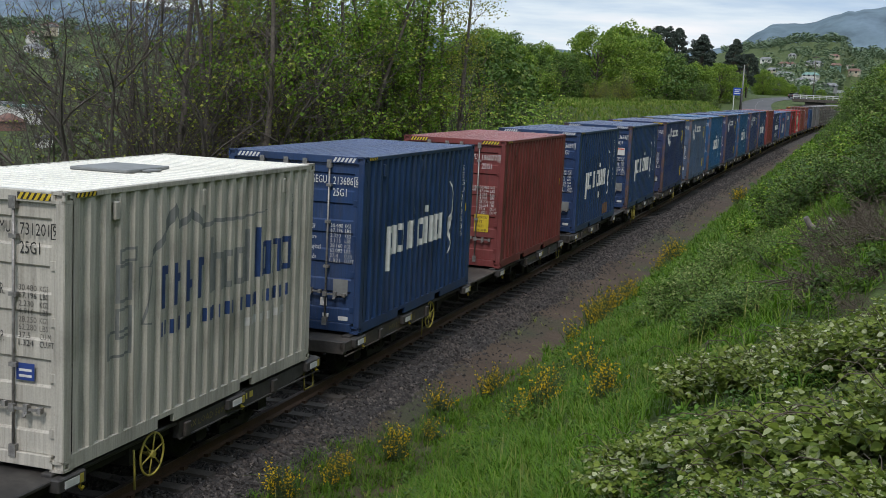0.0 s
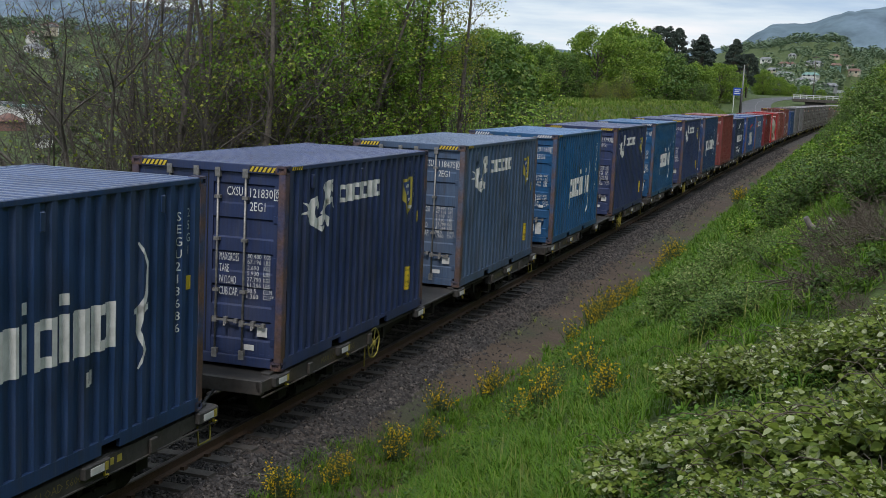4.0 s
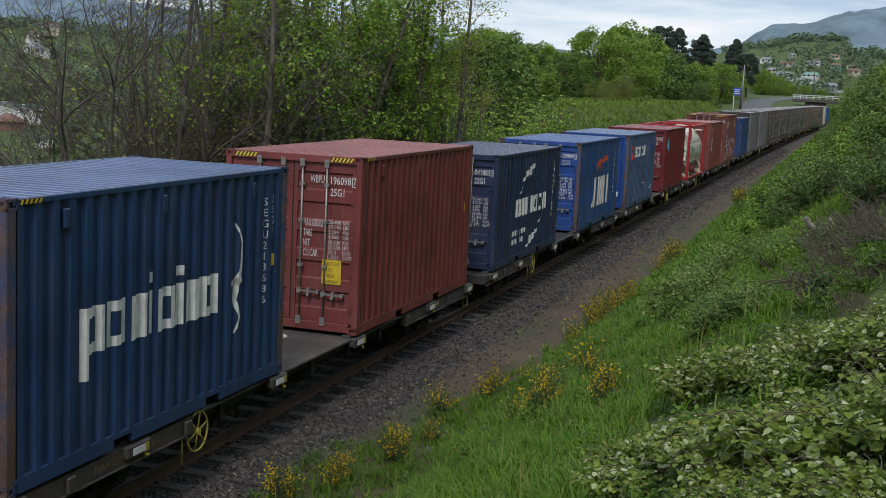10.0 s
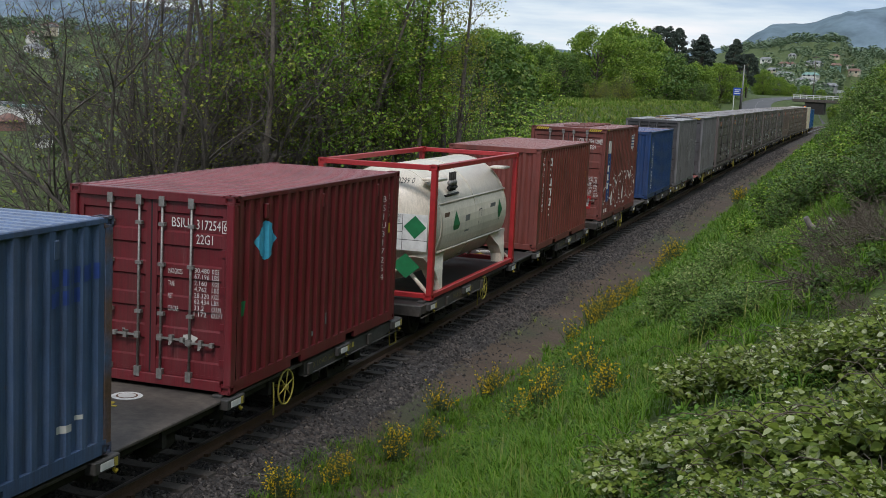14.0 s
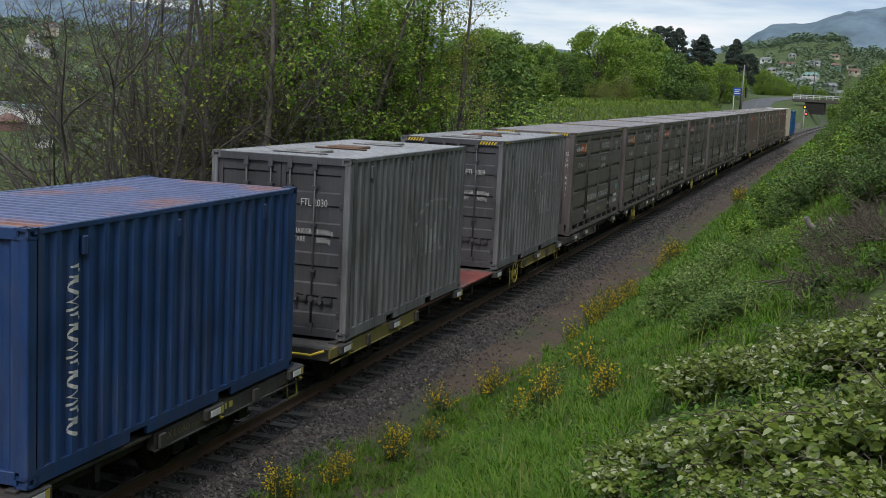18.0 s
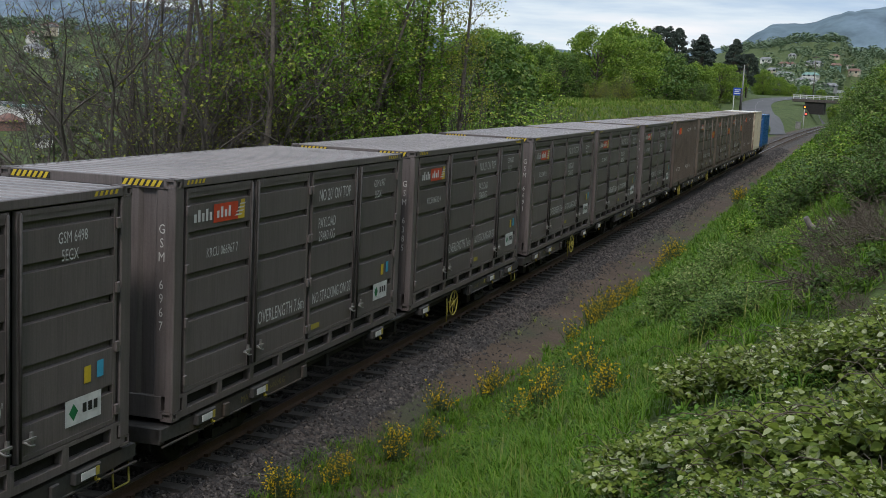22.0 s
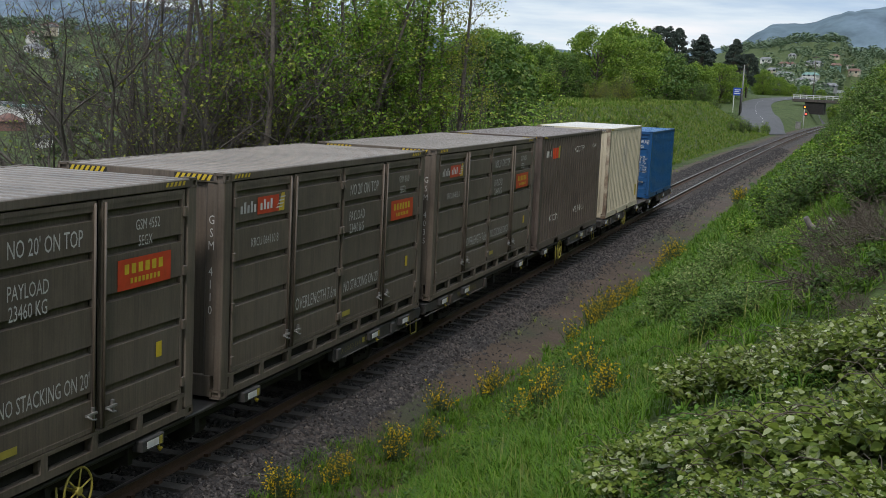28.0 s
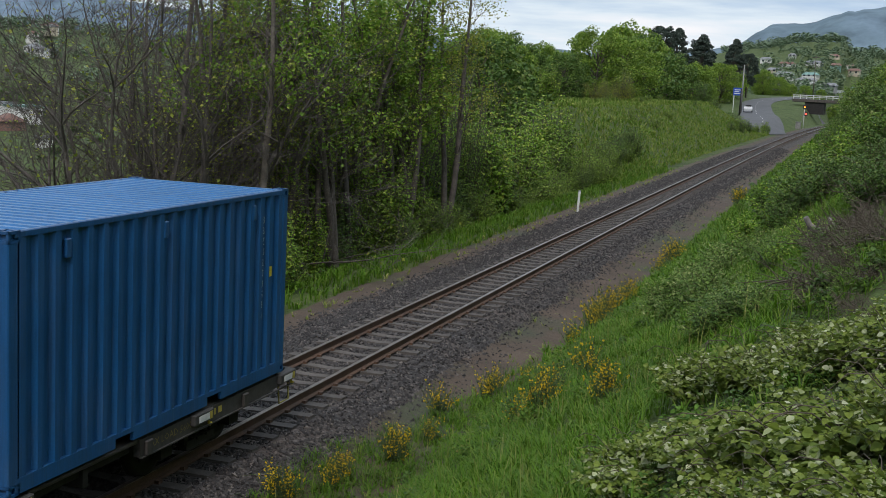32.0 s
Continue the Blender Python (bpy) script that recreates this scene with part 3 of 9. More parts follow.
    # bogies
    for yb in (front + 2.15, rear - 2.15):
        bg = hang("bogie", pooled("bogie", bogie_frame_mesh), MATS["under_steel"], w)
        bg.location = (0, yb, 0)
        for dy in (-0.875, 0.875):
            ws = hang("wheelset", pooled("wheelset", wheelset_mesh), MATS["under_steel"], bg)
            ws.location = (0, dy, WHEEL_R)
            SPIN.append((ws, dy))
        for sx in (-1, 1):
            for dy in (-0.12, 0.12):
                sp = hang("spring", pooled("spring", spring_mesh), MATS["under_steel"], bg)
                sp.location = (sx * 0.82, dy, 0.31)
    # hand brake
    hw = hang("hand_wheel", pooled("hand_wheel", hand_wheel_mesh), MATS["old_yellow"], w, "yellow spoked hand-brake wheel")
    hw.location = (1.17, wheel_y, 0.57)
    part("brake_lever", tube(([(1.13, wheel_y - 0.33, 0.70), (1.15, wheel_y - 0.34, 0.45), (1.13, wheel_y - 0.30, 0.22)], 0.013), sides=6), MATS["old_yellow"], w)
    part("brake_shaft", tube(([(1.0, wheel_y, 0.57), (1.16, wheel_y, 0.57)], 0.02), sides=6), MATS["old_yellow"], w)
    part("air_tank", lathe([(-0.45, 0.08), (-0.4, 0.14), (0.4, 0.14), (0.45, 0.08)], "y", (0.62, wheel_y + 1.6, 0.45), 14), MATS["under_steel"], w)
    part("brake_rod", tube(([(0.5, front + 3.2, 0.42), (0.5, rear - 3.2, 0.42)], 0.02), sides=6), MATS["under_steel"], w)
    # end handrail, bent from yellow pipe
    bm = tube(([(0.98, rear + 0.03, 0.60), (0.98, rear + 0.05, 1.55), (0.96, rear + 0.05, 1.62), (0.86, rear + 0.05, 1.66), (0.62, rear + 0.05, 1.66), (0.60, rear + 0.04, 0.70)], 0.017), sides=6)
    if rail_end:
        part("handrail", bm, MATS["old_yellow"], w, "yellow pipe handrail")
    else:
        bm.free()
    if red_deck:
        part("end_bar", tube(([(-1.1, front - 0.05, Z_DECK - 0.02), (-0.9, front - 0.10, Z_DECK - 0.10), (0.9, front - 0.10, Z_DECK - 0.10), (1.1, front - 0.05, Z_DECK - 0.02)], 0.022), sides=6), MATS["yellow_paint"], w, "yellow bent end bar")
    # end step below the corner
    part("step", tube(([(1.12, rear - 0.05, 0.68), (1.14, rear - 0.05, 0.36), (1.14, rear - 0.36, 0.36), (1.12, rear - 0.36, 0.66)], 0.014), sides=6), MATS["old_yellow"], w)
    # stencilled bars along the sill
    for k in range(5):
        ya = rear - 2.9 + 0.16 * k
        part("stencil_bar", boxes((1.191, 1.195, ya, ya + 0.09, Z_DECK - 0.125, Z_DECK - 0.045)), MATS["old_yellow"], w)
    return w


# ---------------------------------------------------------------- containers
CW = 2.438


def corrugation(a, b, pitch, depth, flat=0.27, slope=0.23, margin=0.06):
    """Points (s, d) of a trapezoid sheet between a and b; d is the depth behind the outer face."""
    n = max(1, round((b - a - 2 * margin) / pitch))
    p = (b - a - 2 * margin) / n
    pts = [(a, 0.0)]
    for k in range(n):
        s = a + margin + k * p
        pts += [(s + flat * 0.5 * p, 0.0), (s + (flat * 0.5 + slope) * p, depth), (s + (flat * 1.5 + slope) * p, depth), (s + (flat * 1.5 + 2 * slope) * p, 0.0)]
    return pts + [(b, 0.0)]


def add_sheet(bm, prof, lo, hi, place):
    """Extrudes a profile from lo to hi; place(s, d, h) gives the point."""
    prev = None
    for s, d in prof:
        cur = (bm.verts.new(place(s, d, lo)), bm.verts.new(place(s, d, hi)))
        if prev:
            bm.faces.new((prev[0], cur[0], cur[1], prev[1]))
        prev = cur


TEXT = {}


def text_2d(body, size, squeeze=0.72):
    """Letters of the built-in font as flat faces, centred on 0, 0."""
    key = (body, size, squeeze)
    if key not in TEXT:
        cu = bpy.data.curves.new("letters", "FONT")
        cu.body, cu.size, cu.resolution_u = body, size, 2
        cu.align_x, cu.align_y = "CENTER", "CENTER"
        ob = bpy.data.objects.new("letters", cu)
        me = bpy.data.meshes.new_from_object(ob)
        for v in me.vertices:
            v.co.x *= squeeze
        TEXT[key] = me
        bpy.data.objects.remove(ob)
    bm = fresh()
    bm.from_mesh(TEXT[key])
    return bm


def shape_2d(*polys):
    bm = fresh()
    for p in polys:
        bm.faces.new([bm.verts.new((a, b, 0)) for a, b in p])
    return bm


def rect(a0, b0, a1, b1, slant=0.0):
    return [(a0, b0), (a1, b0), (a1 + slant, b1), (a0 + slant, b1)]


def oval(a, b, ra, rb, n=20):
    return [(a + ra * math.cos(2 * math.pi * k / n), b + rb * math.sin(2 * math.pi * k / n)) for k in range(n)]


def hoop(a, b, w, h, t, gap=""):
    """A block letter's outline without being one: four bars round a hole; gap leaves sides out."""
    out = []
    if "l" not in gap:
        out.append(rect(a, b, a + t, b + h))
    if "r" not in gap:
        out.append(rect(a + w - t, b, a + w, b + h))
    if "t" not in gap:
        out.append(rect(a + t * 1.02, b + h - t, a + w - t * 1.02, b + h))
    if "b" not in gap:
        out.append(rect(a + t * 1.02, b, a + w - t * 1.02, b + t))
    return out


def stroke(pts, w):
    """A brush stroke along points, as quads; w may taper."""
    out = []
    n = len(pts)
    ws = w if isinstance(w, (list, tuple)) else [w] * n
    side = []
    for i, (a, b) in enumerate(pts):
        a0, b0 = pts[max(i - 1, 0)]
        a1, b1 = pts[min(i + 1, n - 1)]
        d = math.hypot(a1 - a0, b1 - b0) or 1
        na, nb = -(b1 - b0) / d * ws[i] / 2, (a1 - a0) / d * ws[i] / 2
        side.append(((a + na, b + nb), (a - na, b - nb)))
    for p, q in zip(side, side[1:]):
        out.append([p[0], p[1], q[1], q[0]])
    return out


def on_side(bm, prof, z0=0.0, a0=0.0, lift=0.004):
    """Lays a flat drawing onto the corrugated side: cut at the folds, each piece pushed in to its depth."""
    bmesh.ops.translate(bm, verts=bm.verts[:], vec=(a0, z0, 0))
    lo, hi = min(v.co.x for v in bm.verts), max(v.co.x for v in bm.verts)
    for s, _ in prof:
        if lo < s < hi:
            bmesh.ops.bisect_plane(bm, geom=bm.verts[:] + bm.edges[:] + bm.faces[:], plane_co=(s, 0, 0), plane_no=(1, 0, 0))
    ss, dd = [q[0] for q in prof], [q[1] for q in prof]
    for v in bm.verts:
        d = float(np.interp(v.co.x, ss, dd))
        v.co = (CW / 2 - 0.004 - d + lift, v.co.x, v.co.y)
    return bm


def on_end(bm, y, x0=0.0, z0=0.0):
    for v in bm.verts:
        v.co = (v.co.x + x0, y, v.co.y + z0)
    return bm


def casting_mesh():
    bm = boxes((-0.081, 0.081, -0.089, 0.089, 0, 0.118))
    faces = [f for f in bm.faces]
    r = bmesh.ops.inset_individual(bm, faces=faces, thickness=0.042)
    for f in faces:
        bmesh.ops.translate(bm, verts=f.verts[:], vec=-f.normal * 0.03)
    return bm


def bar_mesh(h):
    """A door's locking bar with its guides and cams."""
    bm = tube(([(0, 0, 0.02), (0, 0, h - 0.02)], 0.017), sides=8)
    for z in (0.0, h - 0.13):
        add_box(bm, -0.04, 0.04, -0.03, 0.045, z, z + 0.13)
    for z in (0.35 * h, 0.62 * h, 0.84 * h):
        add_box(bm, -0.045, 0.045, -0.024, 0.04, z, z + 0.045)
    return bm


def handle_mesh():
    bm = boxes((-0.02, 0.36, -0.018, 0.0, -0.014, 0.014), (0.31, 0.36, -0.03, 0.03, -0.03, 0.03), (-0.035, 0.035, -0.03, 0.02, -0.04, 0.04), (0.15, 0.20, -0.034, 0.03, -0.045, 0.05))
    add_tube(bm, [(0.16, -0.03, -0.03), (0.165, -0.05, -0.075), (0.185, -0.05, -0.075), (0.19, -0.03, -0.03)], 0.010, 5)
    return bm


def stripes(n, w, h, step):
    bm = shape_2d(*[rect(k * step, 0, k * step + w, h, h * 0.6) for k in range(n)])
    return bm


def box_body(L, H, paint_m, frame_m, doors=True, group_label="", end_paint=None, hatch=None, roof_m=None, bar_m=None):
    """The body of a container and its parts. Returns the Empty, the side profile and the front plane."""
    c = empty("shipping_container", group_label, "container", "containers on the train")
    y0, y1, t = -L / 2, L / 2, 0.16
    prof = corrugation(y0 + 0.16, y1 - 0.16, 0.278, 0.046, 0.32, 0.18)
    xo = CW / 2 - 0.004
    endm = end_paint or paint_m
    k = (round(L, 2), round(H, 2))
    for s, nm in ((1, "R"), (-1, "L")):
        def side(s=s):
            bm = fresh()
            add_sheet(bm, prof if s > 0 else [(y0 + 0.16, 0.02), (y1 - 0.16, 0.02)], 0.155, H - 0.06, lambda a, d, h: (s * (xo - d), a, h))
            return bm
        hang("side_panel", pooled(("side", k, nm), side), paint_m, c, "corrugated steel side wall" if s > 0 else "")
        hang("top_rail", pooled(("trail", k, nm), lambda: boxes((min(s * 1.16, s * CW / 2), max(s * 1.16, s * CW / 2), y0 + 0.1, y1 - 0.1, H - 0.075, H - 0.006), bevel=0.01)), paint_m, c)

        def brail(s=s):
            xa, xb = min(s * 1.17, s * (CW / 2)), max(s * 1.17, s * (CW / 2))
            cut = [y0 + 0.1, -1.20, -0.84, 0.84, 1.20, y1 - 0.1] if L < 7 else [y0 + 0.1, -1.9, -1.4, 1.4, 1.9, y1 - 0.1]
            line = [(cut[0], 0.012), (cut[1], 0.012), (cut[1], 0.114), (cut[2], 0.114), (cut[2], 0.012), (cut[3], 0.012), (cut[3], 0.114), (cut[4], 0.114), (cut[4], 0.012), (cut[5], 0.012), (cut[5], 0.17), (cut[0], 0.17)]
            bm = fresh()
            rings = [[bm.verts.new((x, a, z)) for a, z in line] for x in (xa, xb)]
            for q in range(len(line)):
                p = (q + 1) % len(line)
                bm.faces.new((rings[0][q], rings[0][p], rings[1][p], rings[1][q]))
            bm.faces.new(rings[0])
            bm.faces.new(rings[1][::-1])
            return bm
        hang("bottom_rail", pooled(("brail", k, nm), brail), paint_m, c)
    hang("floor", pooled(("floor", k), lambda: boxes((-1.16, 1.16, y0 + 0.1, y1 - 0.1, 0.10, 0.15))), MATS["under_steel"], c)

    def roof():
        bm = fresh()
        add_sheet(bm, corrugation(y0 + 0.12, y1 - 0.12, 0.209, 0.034, 0.36, 0.14), -1.16, 1.16, lambda a, d, h: (h, a, H - 0.008 - d))
        return bm
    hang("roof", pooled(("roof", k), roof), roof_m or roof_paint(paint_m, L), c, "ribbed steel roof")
    for sx in (-1, 1):
        for sy in (-1, 1):
            py = sy * (L / 2 - 0.075)
            hang("corner_post", pooled(("post", k, sx, sy), lambda: boxes((sx * (CW / 2 - 0.055) - 0.054, sx * (CW / 2 - 0.055) + 0.054, py - 0.075, py + 0.075, 0.11, H - 0.11), bevel=0.012)), frame_m, c)
            for z in (0.0, H - 0.118):
                q = hang("corner_casting", pooled("casting", casting_mesh), frame_m, c)
                q.location = (sx * (CW / 2 - 0.081), sy * (L / 2 - 0.089), z)
    hang("header", pooled(("header", k), lambda: boxes((-1.10, 1.10, y0 + 0.005, y0 + 0.11, H - 0.125, H - 0.004), bevel=0.008)), endm, c)
    hang("sill", pooled(("sill", k), lambda: boxes((-1.06, 1.06, y0 + 0.008, y0 + 0.12, 0.02, 0.16), bevel=0.008)), endm, c)
    hang("end_wall", pooled(("rearwall", k), lambda: boxes((-1.13, 1.13, y1 - 0.08, y1 - 0.03, 0.05, H - 0.02))), paint_m, c)
    if doors:
        zb, zt, yd = 0.165, H - 0.13, y0 + 0.055
        prd = corrugation(zb + 0.03, zt - 0.03, (zt - zb) / 5.0, 0.030, 0.52, 0.05)
        for s in (-1, 1):
            def leaf(s=s):
                bm = fresh()
                xa, xb = (0.012, 1.105) if s > 0 else (-1.105, -0.012)
                add_sheet(bm, prd, xa + 0.07, xb - 0.07, lambda a, d, h: (h, yd + d, a))
                for d in ((xa, xa + 0.07, yd - 0.006, yd + 0.05, zb, zt), (xb - 0.07, xb, yd - 0.006, yd + 0.05, zb, zt), (xa + 0.07, xb - 0.07, yd - 0.004, yd + 0.05, zb, zb + 0.04), (xa + 0.07, xb - 0.07, yd - 0.004, yd + 0.05, zt - 0.04, zt)):
                    add_box(bm, *d)
                return bm
            d = hang("door", pooled(("leaf", k, s), leaf), endm, c, "pressed steel door leaf")
            for x in (0.17, 0.60):
                b = hang("locking_bar", pooled(("bar", k), lambda: bar_mesh(zt - zb + 0.12)), bar_m or MATS["galvanised"], d)
                b.location = (s * x, yd - 0.035, zb - 0.06)
                hd = hang("handle", pooled("handle", handle_mesh), bar_m or MATS["galvanised"], d)
                hd.location = (s * x, yd - 0.05, 0.66 if x < 0.5 else 0.63)
                if s < 0:
                    hd.rotation_euler = (0, math.pi, 0)
            hang("gasket", pooled(("gasket", k, s), lambda: boxes((min(s * 0.002, s * 0.012), max(s * 0.002, s * 0.012), yd - 0.004, yd + 0.03, zb, zt), (s * 0.56 - 0.545, s * 0.56 + 0.545, yd - 0.002, yd + 0.03, zt, zt + 0.014))), MATS["gasket"], d)
            for z in (0.35, 0.35 + (H - 1.15) / 3, 0.35 + 2 * (H - 1.15) / 3, H - 0.80):
                h = hang("hinge", pooled(("hinge", s), lambda: boxes((min(s * 1.03, s * 1.17), max(s * 1.03, s * 1.17), -0.012, 0.02, 0.0, 0.09), (min(s * 1.10, s * 1.135), max(s * 1.10, s * 1.135), -0.028, 0.01, -0.01, 0.10))), endm, d)
                h.location = (0, yd - 0.015, z)
        front = yd - 0.010
    else:
        def ew():
            bm = fresh()
            add_sheet(bm, corrugation(-1.11, 1.11, 0.25, 0.045), 0.155, H - 0.11, lambda a, d, h: (a, y0 + 0.02 + d, h))
            return bm
        hang("end_panel", pooled(("ewall", k), ew), endm, c, "corrugated end wall")
        front = y0 + 0.016
    if hatch:
        for x in (-1.05, 0.66):
            hang("hazard_band", pooled(("hband", H, x), lambda: boxes((x, x + 0.42, 0.0, 0.004, H - 0.098, H - 0.026))), MATS[{"yellow_paint": "black_paint", "black_paint": "white_paint"}.get(hatch, "navy_paint")], c).location = (0, y0 + 0.0005, 0)
            hang("hazard_stripes", pooled(("hstr", H, x), lambda: on_end(stripes(6, 0.038, 0.072, 0.066), 0, x, H - 0.098)), MATS[hatch], c).location = (0, y0 - 0.003, 0)
        hang("side_hazard_band", pooled(("sband", k), lambda: boxes((CW / 2 + 0.0005, CW / 2 + 0.003, y0 + 0.19, y0 + 0.56, H - 0.066, H - 0.018))), MATS["black_paint"], c)

        def sh():
            bm = stripes(5, 0.04, 0.046, 0.072)
            for v in bm.verts:
                v.co = (CW / 2 + 0.006, v.co.x + y0 + 0.19, v.co.y + H - 0.065)
            return bm
        hang("side_hazard_stripes", pooled(("sstr", k), sh), MATS["yellow_paint"], c)
    # ventilators under the top rail
    for y in (y0 + 0.95, -0.2, y1 - 1.0):
        q = hang("ventilator", pooled("vent", lambda: boxes((CW / 2 - 0.045, CW / 2 + 0.004, -0.045, 0.045, -0.1, 0.1), bevel=0.01)), paint_m, c)
        q.location = (0, y, H - 0.26)
    return c, prof, front


def write(c, name, bm, m):
    me = finish(name, bm)
    ob = new(name, me)
    me.materials.append(MATS[m])
    ob.parent = c
    return ob


def end_text(c, front, rows, m="white_paint", y_up=0.0):
    """Rows of (text, size, x of the left edge, z)."""
    for body, size, x, z in rows:
        bm = text_2d(body, size)
        w = min(v.co.x for v in bm.verts)
        write(c, "lettering", on_end(bm, front - 0.001, x - w, z), m)


def fit_text(c, front, body, size, x0, x1, z, m, name="lettering"):
    """One row of letters, squeezed between two edges."""
    bm = text_2d(body, size, 1.0)
    lo, hi = min(v.co.x for v in bm.verts), max(v.co.x for v in bm.verts)
    k = (x1 - x0) / (hi - lo)
    for v in bm.verts:
        v.co.x = x0 + (v.co.x - lo) * k
    return write(c, name, on_end(bm, front - 0.001, 0, z), m)


def weights(c, front, H, m="white_paint", z=None, names=("MAX.GR.", "TARE", "NET", "CU.CAP."), nums=("30.480 KGS", "2.250 KGS", "28.230 KGS", "37.5 CU.M"), x0=0.205, size=0.165):
    """The weight table of a door: large words, and small figures in two units."""
    z = z or 0.62 * H
    for k, (a, b) in enumerate(zip(names, nums)):
        zz = z - 0.165 * k
        fit_text(c, front, a, size, x0, x0 + 0.23 * size * len(a), zz, m)
        num, kind = b.split()
        v = float(num)
        other = ("%.3f" % (v * 2.2046), "LBS") if kind == "KGS" else ("%.3f" % (v * 0.035315), "CU.FT")
        for dz, (p, q) in ((0.036, (num, kind)), (-0.044, other)):
            fit_text(c, front, p, 0.088, 0.645, 0.645 + 0.036 * len(p), zz + dz, m, "weight_figure")
            fit_text(c, front, q, 0.088, 0.90, 0.90 + 0.034 * len(q), zz + dz, m, "weight_unit")


def code(c, front, H, owner, number, check, kind, m="white_paint"):
    fit_text(c, front, owner, 0.18, 0.30, 0.545, H - 0.40, m)
    fit_text(c, front, number, 0.18, 0.66, 1.01, H - 0.41, m)
    fit_text(c, front, kind, 0.18, 0.66, 0.90, H - 0.60, m)
    write(c, "check_digit", on_end(text_2d(check, 0.16), front - 0.001, 1.075, H - 0.41), m)
    write(c, "check_frame", on_end(shape_2d(*hoop(1.03, -0.08, 0.09, 0.16, 0.011)), front - 0.001, 0, H - 0.41), m)


def column(c, prof, body, a, ztop, size, m, step=None):
    """Letters one below another on the side."""
    st = step or size * 0.95
    z = ztop
    for ch in body:
        if ch != " ":
            write(c, "side_lettering", on_side(text_2d(ch, size, 0.8), prof, z, a), m)
        z -= st


def side_shape(c, prof, name, polys, m, a0=0.0, z0=0.0):
    return write(c, name, on_side(shape_2d(*polys), prof, z0, a0), m)


def side_bars(c, prof, name, polys, m):
    """Plain bars in place of small words, each one a piece of its own."""
    for p in polys:
        side_shape(c, prof, name, [p], m)


def sticker(c, front, x, z, w, h, m, mark="black_paint", bars=3):
    write(c, "sticker", on_end(shape_2d(rect(0, 0, w, h)), front - 0.002, x, z), m)
    write(c, "sticker_print", on_end(shape_2d(*[rect(w * 0.15, h * (0.18 + 0.68 * k / bars), w * 0.85, h * (0.18 + 0.68 * k / bars) + h * 0.3 / bars) for k in range(bars)]), front - 0.004, x, z), mark)


def side_sticker(c, prof, a, z, w, h, m="yellow_paint", rows=()):
    side_shape(c, prof, "sticker", [rect(0, 0, w, h)], m, a, z)
    for body, size, dz in rows:
        write(c, "sticker_lettering", on_side(text_2d(body, size), prof, z + dz, a + w / 2, 0.007), "black_paint")


# drawings on the sides: plain blocks in place of names
def blocks_logo(a, z, h, w, gap, forms, t):
    """A row of block forms: o closed, c open on one side, i a bar with a dot, l a tall bar, p with a tail below."""
    out, x = [], a
    for f in forms:
        if f == "o":
            out += hoop(x, z, w, h, t)
            x += w + gap
        elif f == "c":
            out += hoop(x, z, w, h, t, "r")
            x += w + gap
        elif f == "p":
            out += hoop(x, z, w, h, t, "l") + [rect(x, z - h * 0.55, x + t, z + h)]
            x += w + gap
        elif f == "i":
            out += [rect(x, z, x + t, z + h), rect(x, z + h * 1.18, x + t, z + h * 1.42)]
            x += t + gap
        elif f == "l":
            out += [rect(x, z, x + t, z + h * 1.45)]
            x += t + gap
        elif f == "f":
            out += [rect(x, z, x + t, z + h * 1.45), rect(x + t, z + h * 1.2, x + w * 0.6, z + h * 1.45), rect(x + t, z + h * 0.75, x + w * 0.55, z + h)]
            x += w * 0.62 + gap
        elif f == "n":
            out += hoop(x, z, w, h, t, "b")
            x += w + gap
        elif f == "s":
            out += [rect(x, z, x + w, z + t), rect(x, z + h / 2 - t / 2, x + w, z + h / 2 + t / 2), rect(x, z + h - t, x + w, z + h), rect(x, z + h / 2 + t / 2, x + t, z + h - t), rect(x + w - t, z + t, x + w, z + h / 2 - t / 2)]
            x += w + gap
        elif f == "|":
            out += [rect(x, z, x + w * 0.8, z + h)]
            x += w * 0.8 + gap
    return out


def bird(a, z, s):
    """A long thin crescent with a knot in its middle."""
    up = stroke([(a - 0.05 * s, z + 0.75 * s), (a + 0.08 * s, z + 0.5 * s), (a + 0.06 * s, z + 0.2 * s), (a - 0.02 * s, z + 0.02 * s), (a - 0.05 * s, z - 0.2 * s), (a + 0.04 * s, z - 0.42 * s), (a - 0.04 * s, z - 0.62 * s)], [0.02, 0.05, 0.06, 0.10, 0.06, 0.05, 0.015])
    return up + stroke([(a - 0.18 * s, z + 0.0), (a, z + 0.03 * s), (a + 0.16 * s, z + 0.07 * s)], [0.03, 0.10, 0.02])


def crescent_side(c, prof, H):
    side_shape(c, prof, "word_mark", blocks_logo(-1.80, 1.16, 0.50, 0.40, 0.06, "po|ioi|o", 0.115), "white_paint")
    side_shape(c, prof, "crescent_mark", bird(1.64, 1.45, 1.05), "white_paint")


def teal_side(c, prof, H):
    side_shape(c, prof, "word_mark", blocks_logo(-1.15, 1.08, 0.52, 0.46, 0.025, "p|oici|", 0.17), "white_paint")
    side_shape(c, prof, "crescent_mark", stroke([(1.42, 2.05), (1.40, 1.6), (1.47, 1.25), (1.40, 0.75), (1.30, 0.45)], [0.02, 0.06, 0.10, 0.07, 0.01]), "white_paint")


